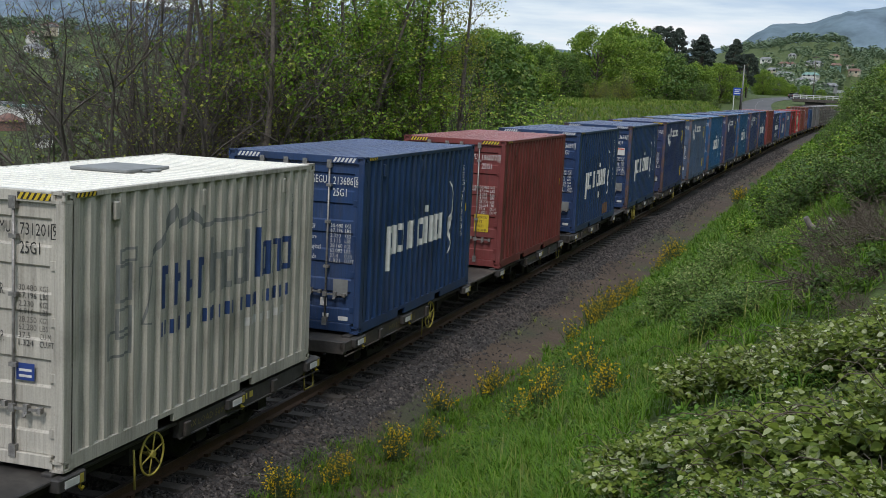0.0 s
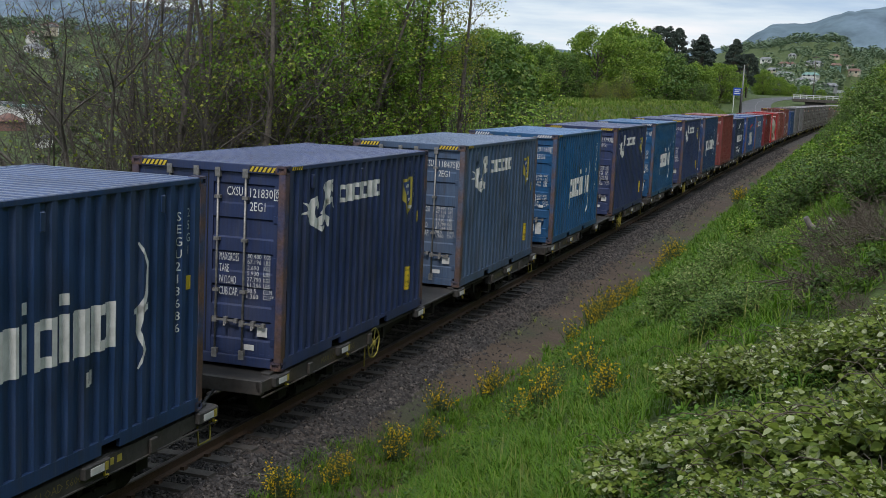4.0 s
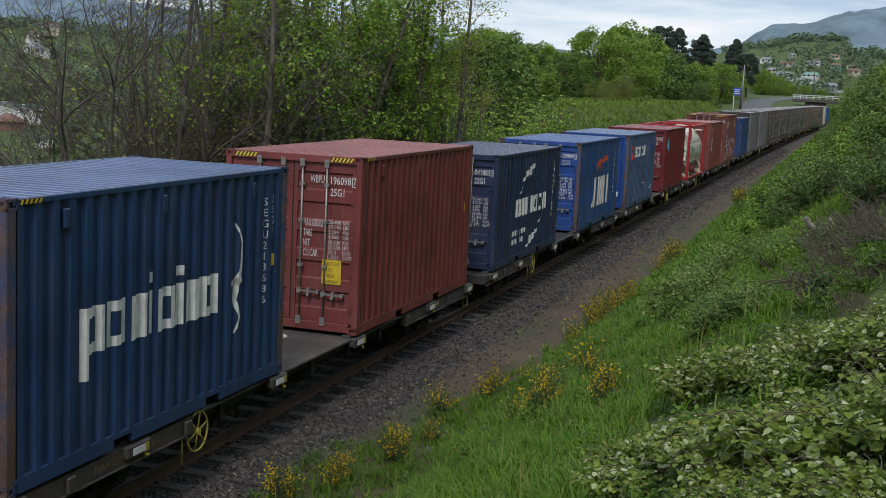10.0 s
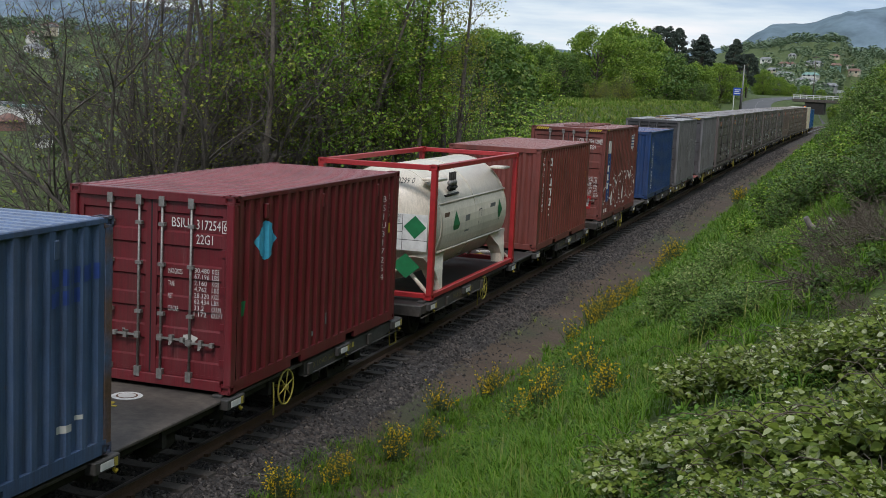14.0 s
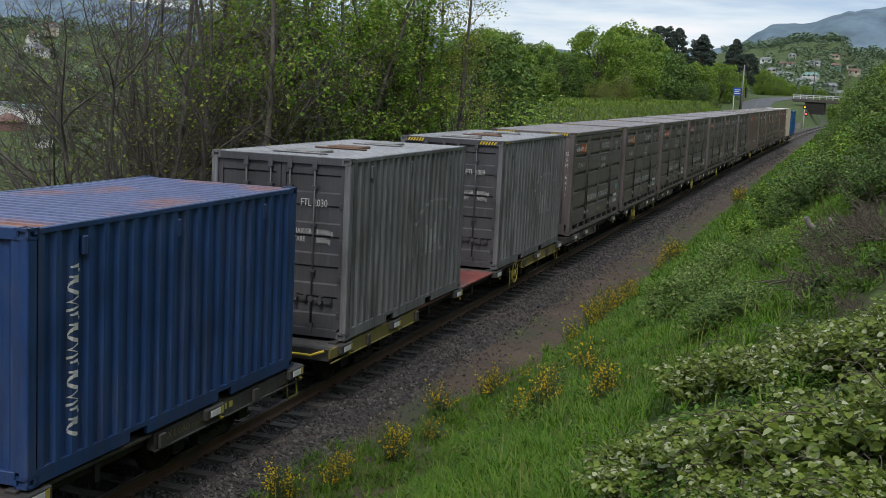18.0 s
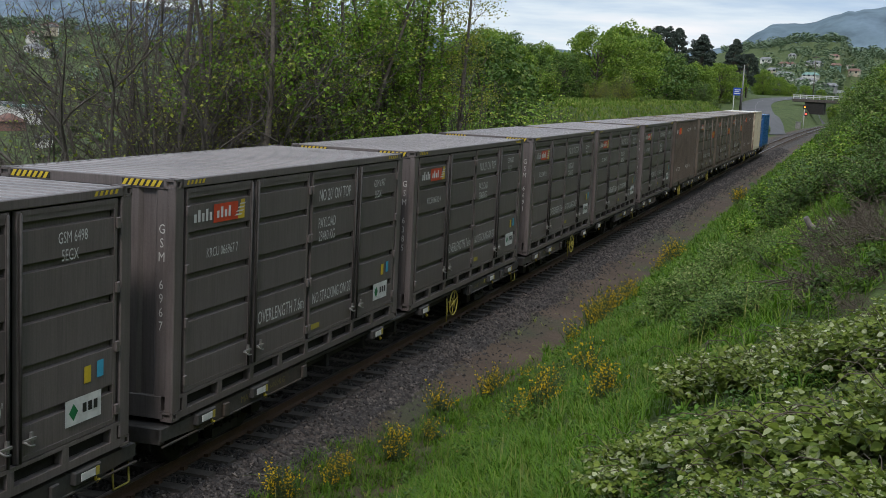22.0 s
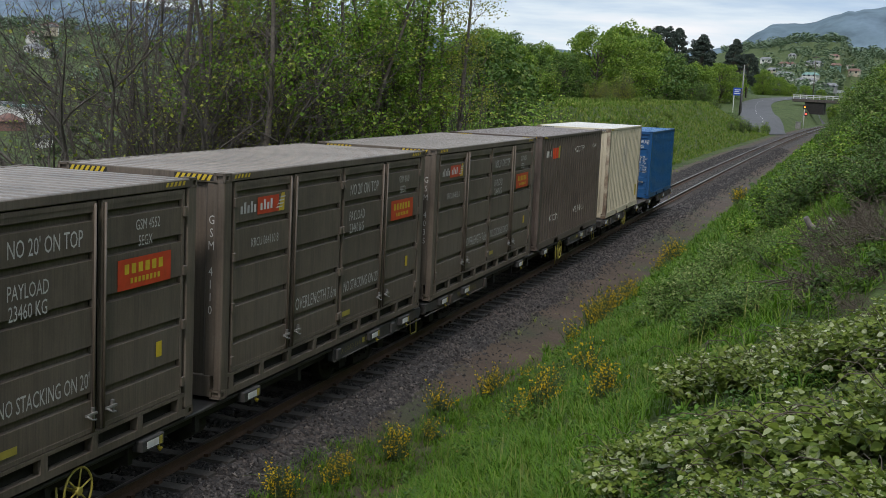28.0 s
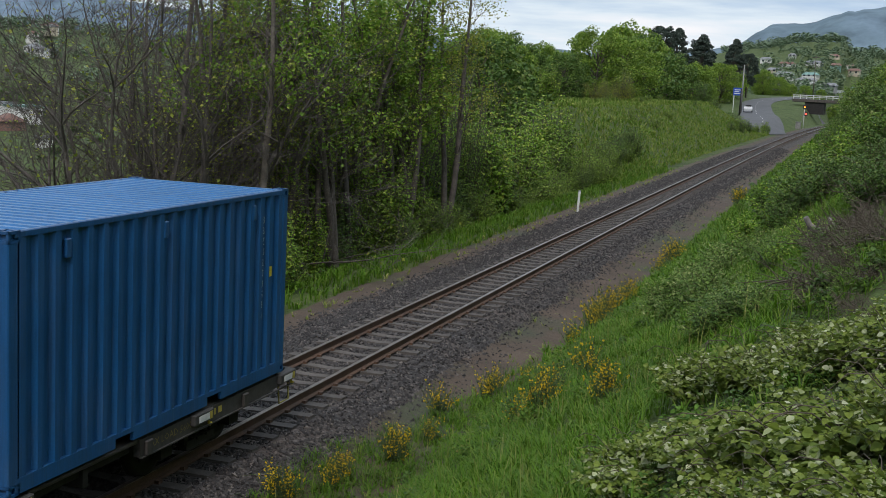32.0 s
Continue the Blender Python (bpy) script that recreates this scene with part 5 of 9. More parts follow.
# tank container
def build_tank(rear):
    t = empty("tank_container", "cream-white gas tank in a red steel container frame", "tank container", "containers on the train")
    x, y, H = CW / 2, L20 / 2, STD
    red = MATS["red_paint"]
    for sx in (-1, 1):
        for sy in (-1, 1):
            part("corner_post", boxes((sx * (x - 0.06) - 0.055, sx * (x - 0.06) + 0.055, sy * (y - 0.07) - 0.07, sy * (y - 0.07) + 0.07, 0.11, H - 0.11), bevel=0.012), red, t)
            for z in (0, H - 0.118):
                q = hang("corner_casting", pooled("casting", casting_mesh), red, t)
                q.location = (sx * (x - 0.081), sy * (y - 0.089), z)
        for z in (0.02, H - 0.11):
            part("long_rail", boxes((sx * (x - 0.06) - 0.05, sx * (x - 0.06) + 0.05, -y + 0.15, y - 0.15, z, z + 0.10), bevel=0.01), red, t)
    for sy in (-1, 1):
        for z in (0.02, H - 0.11):
            part("cross_rail", boxes((-x + 0.15, x - 0.15, sy * (y - 0.07) - 0.05, sy * (y - 0.07) + 0.05, z, z + 0.10), bevel=0.01), red, t)
        for sx in (-1, 1):
            part("brace", tube(([(sx * (x - 0.1), sy * (y - 0.1), 0.10), (sx * 0.35, sy * (y - 0.35), 0.75)], 0.04), ([(sx * 0.1, sy * (y - 0.08), 0.10), (sx * 0.7, sy * (y - 0.45), 0.9)], 0.035), sides=6), P["tank"], t)
            bm = fresh()
            yc = sy * (y - 0.75)
            rim = []
            for z, a, b, d in ((0.10, 0.90, 1.16, 0.10), (0.30, 0.88, 1.14, 0.12), (0.50, 0.82, 1.10, 0.24), (0.68, 0.72, 1.02, 0.48), (0.80, 0.66, 0.98, 0.66)):
                rim.append([bm.verts.new((sx * q, yc + e, z)) for q, e in ((a, -d), (b, -d), (b, d), (a, d))])
            for p, q in zip(rim, rim[1:]):
                for k in range(4):
                    bm.faces.new((p[k], p[(k + 1) % 4], q[(k + 1) % 4], q[k]))
            bm.faces.new(rim[0][::-1])
            bm.faces.new(rim[-1])
            part("saddle", bm, P["tank"], t, "flared cream support foot")
            part("gusset", boxes((sx * 0.95 - 0.18, sx * 0.95 + 0.18, sy * (y - 0.7) - 0.25, sy * (y - 0.7) + 0.25, H - 0.35, H - 0.30), bevel=0.01), P["tank"], t)
    r, hy, zc = 1.13, y - 0.16, 1.36
    prof = [(-hy, 0.02), (-hy + 0.03, 0.35), (-hy + 0.12, 0.72), (-hy + 0.28, 0.96), (-hy + 0.5, r), (hy - 0.5, r), (hy - 0.28, 0.96), (hy - 0.12, 0.72), (hy - 0.03, 0.35), (hy, 0.02)]
    part("tank_shell", lathe(prof, "y", (0, 0, zc), 40), P["tank"], t, "stained cream tank shell")
    for q in (-hy + 0.55, 0, hy - 0.55):
        part("hoop", lathe([(q - 0.03, r + 0.012), (q + 0.03, r + 0.012)], "y", (0, 0, zc), 40), P["tank"], t)
    # the label panel along the side
    bm = fresh()
    for k in range(6):
        a0, a1 = radians(-22 + 44 * k / 6), radians(-22 + 44 * (k + 1) / 6)
        v = [bm.verts.new(((r + 0.02) * math.cos(a), yy, zc - 0.05 + (r + 0.02) * math.sin(a))) for a, yy in ((a0, -hy + 0.6), (a0, hy - 0.5), (a1, hy - 0.5), (a1, -hy + 0.6))]
        bm.faces.new(v)
    part("label_panel", bm, P["tank"], t, "cleaner white label band")
    rr = r + 0.026
    for a in (-24, 24):
        part("ridge", tube(([((r + 0.03) * math.cos(radians(a)), -hy + 0.55, zc - 0.05 + (r + 0.03) * math.sin(radians(a))), ((r + 0.03) * math.cos(radians(a)), hy - 0.45, zc - 0.05 + (r + 0.03) * math.sin(radians(a)))], 0.022), sides=6), P["tank"], t, "raised rib along the shell")

    def on_drum(polys, m, name, lift=0.0):
        bm = shape_2d(*polys)
        for v in bm.verts:
            a = (v.co.y - zc) / rr
            v.co = ((rr + lift) * math.cos(a), v.co.x, zc + (rr + lift) * math.sin(a))
        write(t, name, bm, m)
    on_drum([[(-1.65, 1.3), (-1.42, 1.0), (-1.19, 1.3), (-1.42, 1.6)]], "green_paint", "gas_diamond", 0.006)
    on_drum([rect(-2.15, 0.95, -1.85, 1.6)], "rusty_frame", "brown_label", 0.006)
    on_drum([rect(-0.8, 1.1, -0.5, 1.45), rect(1.05, 1.0, 1.45, 1.55)], "faded_grey", "data_plate", 0.006)
    on_drum([rect(0.15, 1.15, 0.17, 1.5), rect(0.35, 1.15, 0.37, 1.5), rect(0.17, 1.48, 0.35, 1.5)], "black_paint", "symbol", 0.006)
    on_drum([[(1.6, 1.35), (1.78, 1.1), (1.96, 1.35), (1.78, 1.6)]], "green_paint", "gas_diamond", 0.006)
    fy = -y + 0.06
    # hazard board at the end
    part("end_board", boxes((0.02, 1.06, fy, fy + 0.02, 0.92, 1.62)), MATS["white_paint"], t, "white hazard information board")
    write(t, "board_lines", on_end(shape_2d(rect(0.02, 1.42, 0.55, 1.43), rect(0.55, 0.92, 0.56, 1.62), rect(0.02, 1.12, 1.06, 1.13), rect(0.02, 1.27, 0.55, 1.28)), fy - 0.003), "black_paint")
    write(t, "hazard_diamond", on_end(shape_2d([(0.58, 1.38), (0.81, 1.15), (1.04, 1.38), (0.81, 1.6)]), fy - 0.004), "green_paint")
    write(t, "hazard_diamond", on_end(shape_2d([(0.36, 0.62), (0.66, 0.38), (0.94, 0.62), (0.64, 0.86)]), fy - 0.004), "green_paint")
    for body, size, a, b in (("2187", 0.17, 0.29, 1.35), ("2T", 0.14, 0.29, 1.20), ("CARBON DIOXIDE", 0.075, 0.29, 1.57), ("REFRIGERATED LIQUID", 0.058, 0.29, 1.48), ("DIAL POLICE or", 0.065, 0.29, 1.06), ("FIRE BRIGADE", 0.07, 0.29, 0.98)):
        write(t, "lettering", on_end(text_2d(body, size), fy - 0.005, a, b), "black_paint")
    bm = text_2d("DESU 560299 0", 0.15)
    for v in bm.verts:
        px, pz = v.co.x + 0.25, v.co.y + 2.22
        v.co = (px, float(np.interp(math.hypot(px, pz - zc), [0.02, 0.35, 0.72, 0.96, r], [-hy, -hy + 0.03, -hy + 0.12, -hy + 0.28, -hy + 0.5])) - 0.006, pz)
    write(t, "lettering", bm, "black_paint")
    # end shroud plates and valve gear
    vg = part("valve_gear", tube(([(1.0, -1.5, 1.98), (1.0, -1.5, 2.36)], 0.03), ([(1.0, -1.35, 1.98), (1.0, -1.35, 2.36)], 0.03), ([(1.0, -1.2, 1.98), (1.0, -1.2, 2.36)], 0.03), ([(1.0, -1.6, 2.05), (1.0, -1.1, 2.05)], 0.04), ([(1.0, -1.8, 1.9), (1.02, -1.0, 1.92)], 0.025), sides=8), MATS["under_steel"], t, "dark pressure valves and pipes")
    for yy in (-1.5, -1.35, -1.2):
        part("valve_cap", lathe([(2.10, 0.05), (2.16, 0.06), (2.2, 0.03)], "z", (1.0, yy, 0), 10), MATS["galvanised"], vg)
    add_container(rear, L20, t)


build_tank(158.75)

# brick-red box, end wall to the front
c, prof, fr = box_20(166.96, STD, "brick", P["brick"], False, "brick-red shipping container with plain end wall")
column(c, prof, "TNIU 170267", -2.58, 2.30, 0.12, "white_paint", 0.13)
side_shape(c, prof, "word_column", [q for k in range(6) for q in hoop(-1.9, 2.1 - 0.26 * k, 0.2, 0.2, 0.05, "lrtb"[k % 4])], "white_paint")
common_side(c, prof, STD, "", "22G1")

# rust-red box with graffiti
c, prof, fr = box_20(175.47, HC, "rust", P["rust"], True, "rust-red bulk container with white graffiti along the lower side", "yellow_paint")
code(c, fr, HC, "LCRU", "084128", "0", "2EG9")
weights(c, fr, HC, z=1.30, names=("MGW", "TARE", "NET", "CAP"), nums=("35.000 KGS", "3.130 KGS", "31.870 KGS", "34.60 CU.M"))
sticker(c, fr, 0.42, 0.35, 0.42, 0.42, "red_paint", "white_paint", 1)
end_text(c, fr - 0.006, [("DANGER", 0.11, 0.46, 0.70), ("BULK LOADED", 0.075, 0.45, 0.56)], "black_paint")
side_shape(c, prof, "tall_panel", [rect(-2.42, 0.55, -2.0, 2.1)], "navy_paint")
side_shape(c, prof, "tall_panel_top", [rect(-2.42, 2.1, -2.0, 2.5)], "grey_lettering")
write(c, "tall_panel_blocks", on_side(shape_2d(*[q for k in range(5) for q in hoop(-2.33, 1.80 - 0.28 * k, 0.22, 0.2, 0.05, "lrtbl"[k])]), prof, 0, 0, 0.012), "grey_lettering")
side_shape(c, prof, "shield", [[(1.75, 2.55), (2.25, 2.62), (2.25, 2.2), (2.05, 1.95), (1.8, 2.2)]], "grey_lettering")
write(c, "shield_bars", on_side(shape_2d(*[rect(1.82, 2.5 - 0.1 * k, 2.2, 2.54 - 0.1 * k) for k in range(4)]), prof, 0, 0, 0.010), "navy_paint")


def loop_of(pts, w, n=6):
    """A closed, rounded outline through a few corners."""
    out, m = [], len(pts)
    for i in range(m):
        p = [Vector(pts[(i + k) % m]) for k in (-1, 0, 1, 2)]
        for q in range(n):
            f = q / n
            out.append(tuple(0.5 * (2 * p[1] + (p[2] - p[0]) * f + (2 * p[0] - 5 * p[1] + 4 * p[2] - p[3]) * f * f + (3 * p[1] - p[0] - 3 * p[2] + p[3]) * f ** 3)))
    return stroke(out + [out[0]], [w * (0.75 + 0.5 * math.sin(0.7 * k)) for k in range(len(out) + 1)])


g = loop_of([(-2.93, 0.95), (-2.60, 1.02), (-2.42, 1.30), (-2.20, 1.34), (-2.08, 1.10), (-1.60, 1.02), (-1.55, 0.62), (-2.00, 0.66), (-2.10, 0.36), (-2.36, 0.34), (-2.44, 0.62), (-2.90, 0.52)], 0.055)
g += loop_of([(-1.47, 0.42), (-1.38, 1.05), (-1.20, 1.24), (-0.95, 1.20), (-0.76, 0.80), (-0.80, 0.42), (-0.98, 0.56), (-1.18, 0.52)], 0.05) + loop_of([(-1.18, 0.80), (-1.05, 1.00), (-0.98, 0.80)], 0.035, 4)
g += loop_of([(-0.70, 0.34), (-0.62, 1.10), (-0.45, 1.34), (-0.22, 1.22), (0.10, 1.42), (0.36, 1.30), (0.46, 0.80), (0.30, 0.36), (-0.10, 0.52), (-0.40, 0.36)], 0.055) + loop_of([(-0.25, 0.70), (-0.15, 1.02), (0.05, 1.06), (0.12, 0.78), (0.06, 0.62)], 0.045)
g += loop_of([(0.54, 0.40), (0.60, 1.20), (0.86, 1.36), (1.02, 1.10), (1.18, 1.34), (1.44, 1.30), (1.58, 0.86), (1.48, 0.46), (1.18, 0.58), (0.90, 0.36)], 0.055) + loop_of([(0.98, 0.66), (1.02, 0.92), (1.14, 0.92), (1.12, 0.68)], 0.035, 4)
g += loop_of([(1.70, 0.40), (1.86, 0.90), (1.96, 1.38), (2.20, 1.46), (2.42, 1.20), (2.74, 0.92), (2.76, 0.50), (2.40, 0.58), (2.10, 0.42)], 0.05) + loop_of([(2.10, 0.80), (2.16, 1.12), (2.28, 1.08), (2.30, 0.76)], 0.035, 4)
for a, z in ((-1.05, 1.30), (1.62, 1.18), (2.58, 0.98)):
    for k in range(5):
        g += stroke([(a, z), (a + 0.17 * math.cos(1.2 * k + a), z + 0.17 * math.sin(1.2 * k + a))], [0.03, 0.006])
g += [rect(-2.66 + 0.14 * k, 0.22, -2.58 + 0.14 * k, 0.34, 0.02) for k in range(4)]
side_shape(c, prof, "graffiti", g, "grey_lettering")
side_shape(c, prof, "painted_number", [rect(1.4, 1.55, 1.43, 1.75)], "grey_lettering")
for yy in (-1.9, -0.6, 0.7, 1.9):
    part("roof_hatch", boxes((-0.35, 0.35, yy - 0.33, yy + 0.33, HC - 0.008, HC + 0.03), (-0.42, 0.42, yy - 0.05, yy - 0.01, HC, HC + 0.045), (-0.42, 0.42, yy + 0.1, yy + 0.14, HC, HC + 0.045), bevel=0.01), P["rust"], c, "bolted loading hatch")

# deep blue box, end wall to the front
c, prof, fr = box_20(184.61, STD, "deep", P["deep"], False, "deep blue shipping container with white painted script", roof_m=rough_mat("rust_streaked_roof", (0.060, 0.085, 0.200), (0.095, 0.120, 0.250), 0.45, scale=1.1, fine=10, c=(0.26, 0.10, 0.055)))
end_text(c, fr - 0.002, [("BLKU 41952", 0.20, -0.95, 1.55)], "white_paint")
write(c, "white_label", on_end(shape_2d(rect(0.62, 1.72, 0.72, 1.78)), fr - 0.003), "white_paint")
g = []
for k in range(11):
    z, a = 0.42 + 0.165 * k, -2.24 + 0.02 * math.sin(2.1 * k)
    if k % 3 == 0:
        g += loop_of([(a - 0.09, z), (a + 0.05, z - 0.05), (a + 0.09, z + 0.05), (a - 0.04, z + 0.08)], 0.035, 4)
    elif k % 3 == 1:
        g += stroke([(a - 0.10, z - 0.04), (a + 0.02, z - 0.05), (a + 0.09, z + 0.01), (a + 0.02, z + 0.07), (a - 0.09, z + 0.06)], [0.02, 0.04, 0.045, 0.04, 0.02])
    else:
        g += stroke([(a - 0.09, z - 0.06), (a + 0.09, z - 0.02), (a - 0.07, z + 0.03), (a + 0.08, z + 0.09)], [0.03, 0.04, 0.035, 0.02])
side_shape(c, prof, "painted_script", g, "grey_lettering")

# two old grey boxes with hatches on the roof
for rear, num in ((192.64, "2030"), (201.48, "2009")):
    c, prof, fr = box_20(rear, HC, "grey", P["grey"], True, "streaked old grey container with roof hatches", "yellow_paint" if num == "2009" else None, end_paint=P["soot"], bar_m=P["soot"])
    end_text(c, fr, [("FTL " + num, 0.17, 0.36, 2.16), ("MAX.GR.", 0.12, 0.25, 1.70), ("TARE", 0.12, 0.25, 1.57), ("30480kg", 0.12, 0.64, 1.70), ("2600kg", 0.12, 0.64, 1.57)], "grey_lettering")
    g = stroke([(0.2, 1.55), (0.6, 1.85), (1.2, 1.95), (1.9, 1.9), (2.2, 1.7)], 0.05) + [rect(0.0 + 0.26 * k, 0.95 + 0.07 * (k % 3), 0.05 + 0.26 * k, 1.4 + 0.1 * (k % 2)) for k in range(8)] + [rect(0.0 + 0.26 * k, 0.95, 0.2 + 0.26 * k, 1.0) for k in range(0, 8, 2)]
    side_shape(c, prof, "faded_graffiti", g, "faded_grey")
    for yy in (-1.9, -0.2, 1.6):
        part("roof_hatch", boxes((-0.3, 0.3, yy - 0.3, yy + 0.3, HC - 0.008, HC + 0.035), (-0.5, 0.5, yy - 0.40, yy - 0.36, HC - 0.006, HC + 0.02), bevel=0.01), MATS["galvanised"] if yy != -0.2 else MATS["rusty_frame"], c, "riveted roof hatch")


# 7.6 m boxes with side doors
LK = 7.65


def side_leaf(w, h):
    """One side door leaf, swaged across."""
    bm = fresh()
    z = 0.0
    rows = [0.0, 0.36, 0.42, 0.86, 0.92, 1.36, 1.42, 1.86, 1.92, 2.27, 2.33, h]
    pts = []
    for i in range(0, len(rows), 2):
        a, b = rows[i], rows[i + 1]
        pts += [(a + 0.02, 0.0), (b - 0.015, 0.0)]
        if b < h:
            pts += [(b - 0.005, 0.052), (b + 0.060, 0.052)]
    add_sheet(bm, pts, 0.05, w - 0.05, lambda a, d, q: (-d, q, a))
    return bm


def leaf_frame(w, h):
    """The flat rim round a side door leaf, one ring."""
    bm = fresh()
    rows = []
    for x, d in ((-0.045, 0.0), (0.006, 0.0), (0.006, 0.05), (-0.045, 0.05)):
        rows.append([bm.verts.new((x, a, z)) for a, z in ((d, d), (w - d, d), (w - d, h - d), (d, h - d))])
    for i in range(4):
        p, q = rows[i], rows[(i + 1) % 4]
        for k in range(4):
            bm.faces.new((p[k], p[(k + 1) % 4], q[(k + 1) % 4], q[k]))
    return bm


def catch_mesh():
    bm = boxes((0, 0.03, -0.02, 0.02, -0.06, 0.06), (0.03, 0.05, -0.16, 0.04, -0.015, 0.012))
    add_tube(bm, [(0.04, -0.15, 0), (0.07, -0.10, -0.05), (0.07, -0.02, -0.06)], 0.012, 5)
    return bm


def side_door_box(rear, pm, owner, extra, red_tag=False):
    H = HC
    lab = {"slate": "slate-grey", "dust": "dusty olive-grey"}[pm]
    c = empty("side_door_container", lab + " container with four pressed side doors and white stencils", "container", "containers on the train")
    y0, y1 = -LK / 2, LK / 2
    pm_m = P[pm]
    x = CW / 2
    for sx in (-1, 1):
        for sy in (-1, 1):
            py = sy * (LK / 2 - 0.10)
            hang("corner_post", pooled(("kpost", sx, sy), lambda: boxes((sx * (x - 0.055) - 0.054, sx * (x - 0.055) + 0.054, py - 0.10, py + 0.10, 0.11, H - 0.11), bevel=0.012)), pm_m, c)
            for z in (0.0, H - 0.118):
                q = hang("corner_casting", pooled("casting", casting_mesh), pm_m, c)
                q.location = (sx * (x - 0.081), sy * (LK / 2 - 0.089), z)
        hang("top_rail", pooled(("ktr", sx), lambda: boxes((min(sx * 1.14, sx * x), max(sx * 1.14, sx * x), y0 + 0.1, y1 - 0.1, H - 0.11, H - 0.006), bevel=0.01)), pm_m, c)

        def br(sx=sx):
            xa, xb = min(sx * 1.12, sx * (x - 0.002)), max(sx * 1.12, sx * (x - 0.002))
            bm = boxes((xa, xb, y0 + 0.1, y1 - 0.1, 0.26, 0.30), (xa, xb, y0 + 0.1, y1 - 0.1, 0.015, 0.10))
            for k in range(9):
                yy = y0 + 0.30 + (LK - 0.6) * k / 8
                add_box(bm, xa, xb, yy - 0.055, yy + 0.055, 0.101, 0.259)
            return bm
        hang("bottom_rail", pooled(("kbr", sx), br), pm_m, c)
    hang("floor", pooled("kfloor", lambda: boxes((-1.11, 1.11, y0 + 0.1, y1 - 0.1, 0.03, 0.28))), MATS["under_steel"], c)

    def roof():
        bm = fresh()
        add_sheet(bm, corrugation(y0 + 0.12, y1 - 0.12, 0.24, 0.016, 0.38, 0.12), -1.15, 1.15, lambda a, d, h: (h, a, H - 0.008 - d))
        return bm
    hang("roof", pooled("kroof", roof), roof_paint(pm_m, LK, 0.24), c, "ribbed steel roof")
    hang("header", pooled("kheader", lambda: boxes((-1.10, 1.10, y0 + 0.005, y0 + 0.11, H - 0.125, H - 0.004), bevel=0.008)), pm_m, c)
    hang("sill", pooled("ksill", lambda: boxes((-1.06, 1.06, y0 + 0.008, y0 + 0.12, 0.02, 0.30), bevel=0.008)), pm_m, c)

    def ew():
        bm = fresh()
        add_sheet(bm, corrugation(-1.11, 1.11, 0.44, 0.05, 0.4, 0.1), 0.30, H - 0.12, lambda a, d, h: (a, y0 + 0.02 + d, h))
        return bm
    hang("end_panel", pooled("kend", ew), pm_m, c, "deeply ribbed end wall")
    hang("end_wall", pooled("krear", lambda: boxes((-1.13, 1.13, y1 - 0.08, y1 - 0.03, 0.05, H - 0.02))), pm_m, c)
    hang("far_side", pooled("kfar", lambda: boxes((-x + 0.02, -x + 0.05, y0 + 0.15, y1 - 0.15, 0.30, H - 0.1))), pm_m, c)
    # black sheet behind the leaves, painting the shade of the door gaps
    hang("inner_wall", pooled("kin", lambda: boxes((x - 0.10, x - 0.07, y0 + 0.15, y1 - 0.15, 0.29, H - 0.1))), MATS["gasket"], c)
    w = (LK - 0.44) / 4
    zb = 0.31
    hleaf = H - 0.125 - zb
    for k in range(4):
        a = y0 + 0.22 + k * w
        d = hang("side_door", pooled("kleaf", lambda: side_leaf(w - 0.11, hleaf)), pm_m, c, "pressed steel side door leaf")
        d.location = (x - 0.012, a + 0.055, zb)
        hang("leaf_frame", pooled("kframe", lambda: leaf_frame(w - 0.11, hleaf)), pm_m, d)
        for yy in ((0.0,) if k in (0, 2) else (w - 0.11,)):
            for z in (0.15, 0.85, 1.5, 2.2):
                hang("hinge", pooled("khinge", lambda: boxes((0.0, 0.03, -0.035, 0.035, -0.06, 0.06), bevel=0.008)), pm_m, d).location = (0.004, yy, z)
        b = hang("locking_bar", pooled("kbar", lambda: tube(([(0.022, 0, 0.0), (0.022, 0, hleaf - 0.02)], 0.015), sides=6)), MATS["wagon_grey"] if pm == "slate" else pm_m, d)
        b.location = (0, (w - 0.15) if k in (0, 2) else 0.04, 0)
        q = hang("catch", pooled("kcatch", catch_mesh), MATS["galvanised"], d)
        q.location = (0.012, (w - 0.17) if k in (0, 2) else 0.20, 0.22)
    for k, ch in enumerate(extra):
        if ch != " ":
            write(c, "corner_lettering", on_end(text_2d(ch, 0.16, 0.75), y0 + 0.016, 1.035, 2.30 - 0.165 * k), "grey_lettering")
    xf = x - 0.012 + 0.009

    def side(bm, a, z, m, name="lettering"):
        for v in bm.verts:
            v.co = (xf, v.co.x + a, v.co.y + z)
        write(c, name, bm, m)
    a0 = y0 + 0.22
    m = "white_paint" if pm == "slate" else "grey_lettering"
    side(shape_2d(rect(-0.02, -0.115, 0.62, 0.115)), a0 + 0.72, 2.42, "orange_red", "brand_panel")
    for v, mm, nm in ((shape_2d([(0.62, -0.115), (0.80, -0.115), (0.80, 0.13), (0.70, 0.13)]), "yellow_paint", "brand_corner"), (shape_2d(*[rect(-0.50 + 0.095 * k, -0.07, -0.44 + 0.095 * k, 0.03 + 0.045 * (k % 2)) for k in range(5)]), m, "brand_blocks")):
        side(v, a0 + 0.72, 2.42, mm, nm)
    xf += 0.003
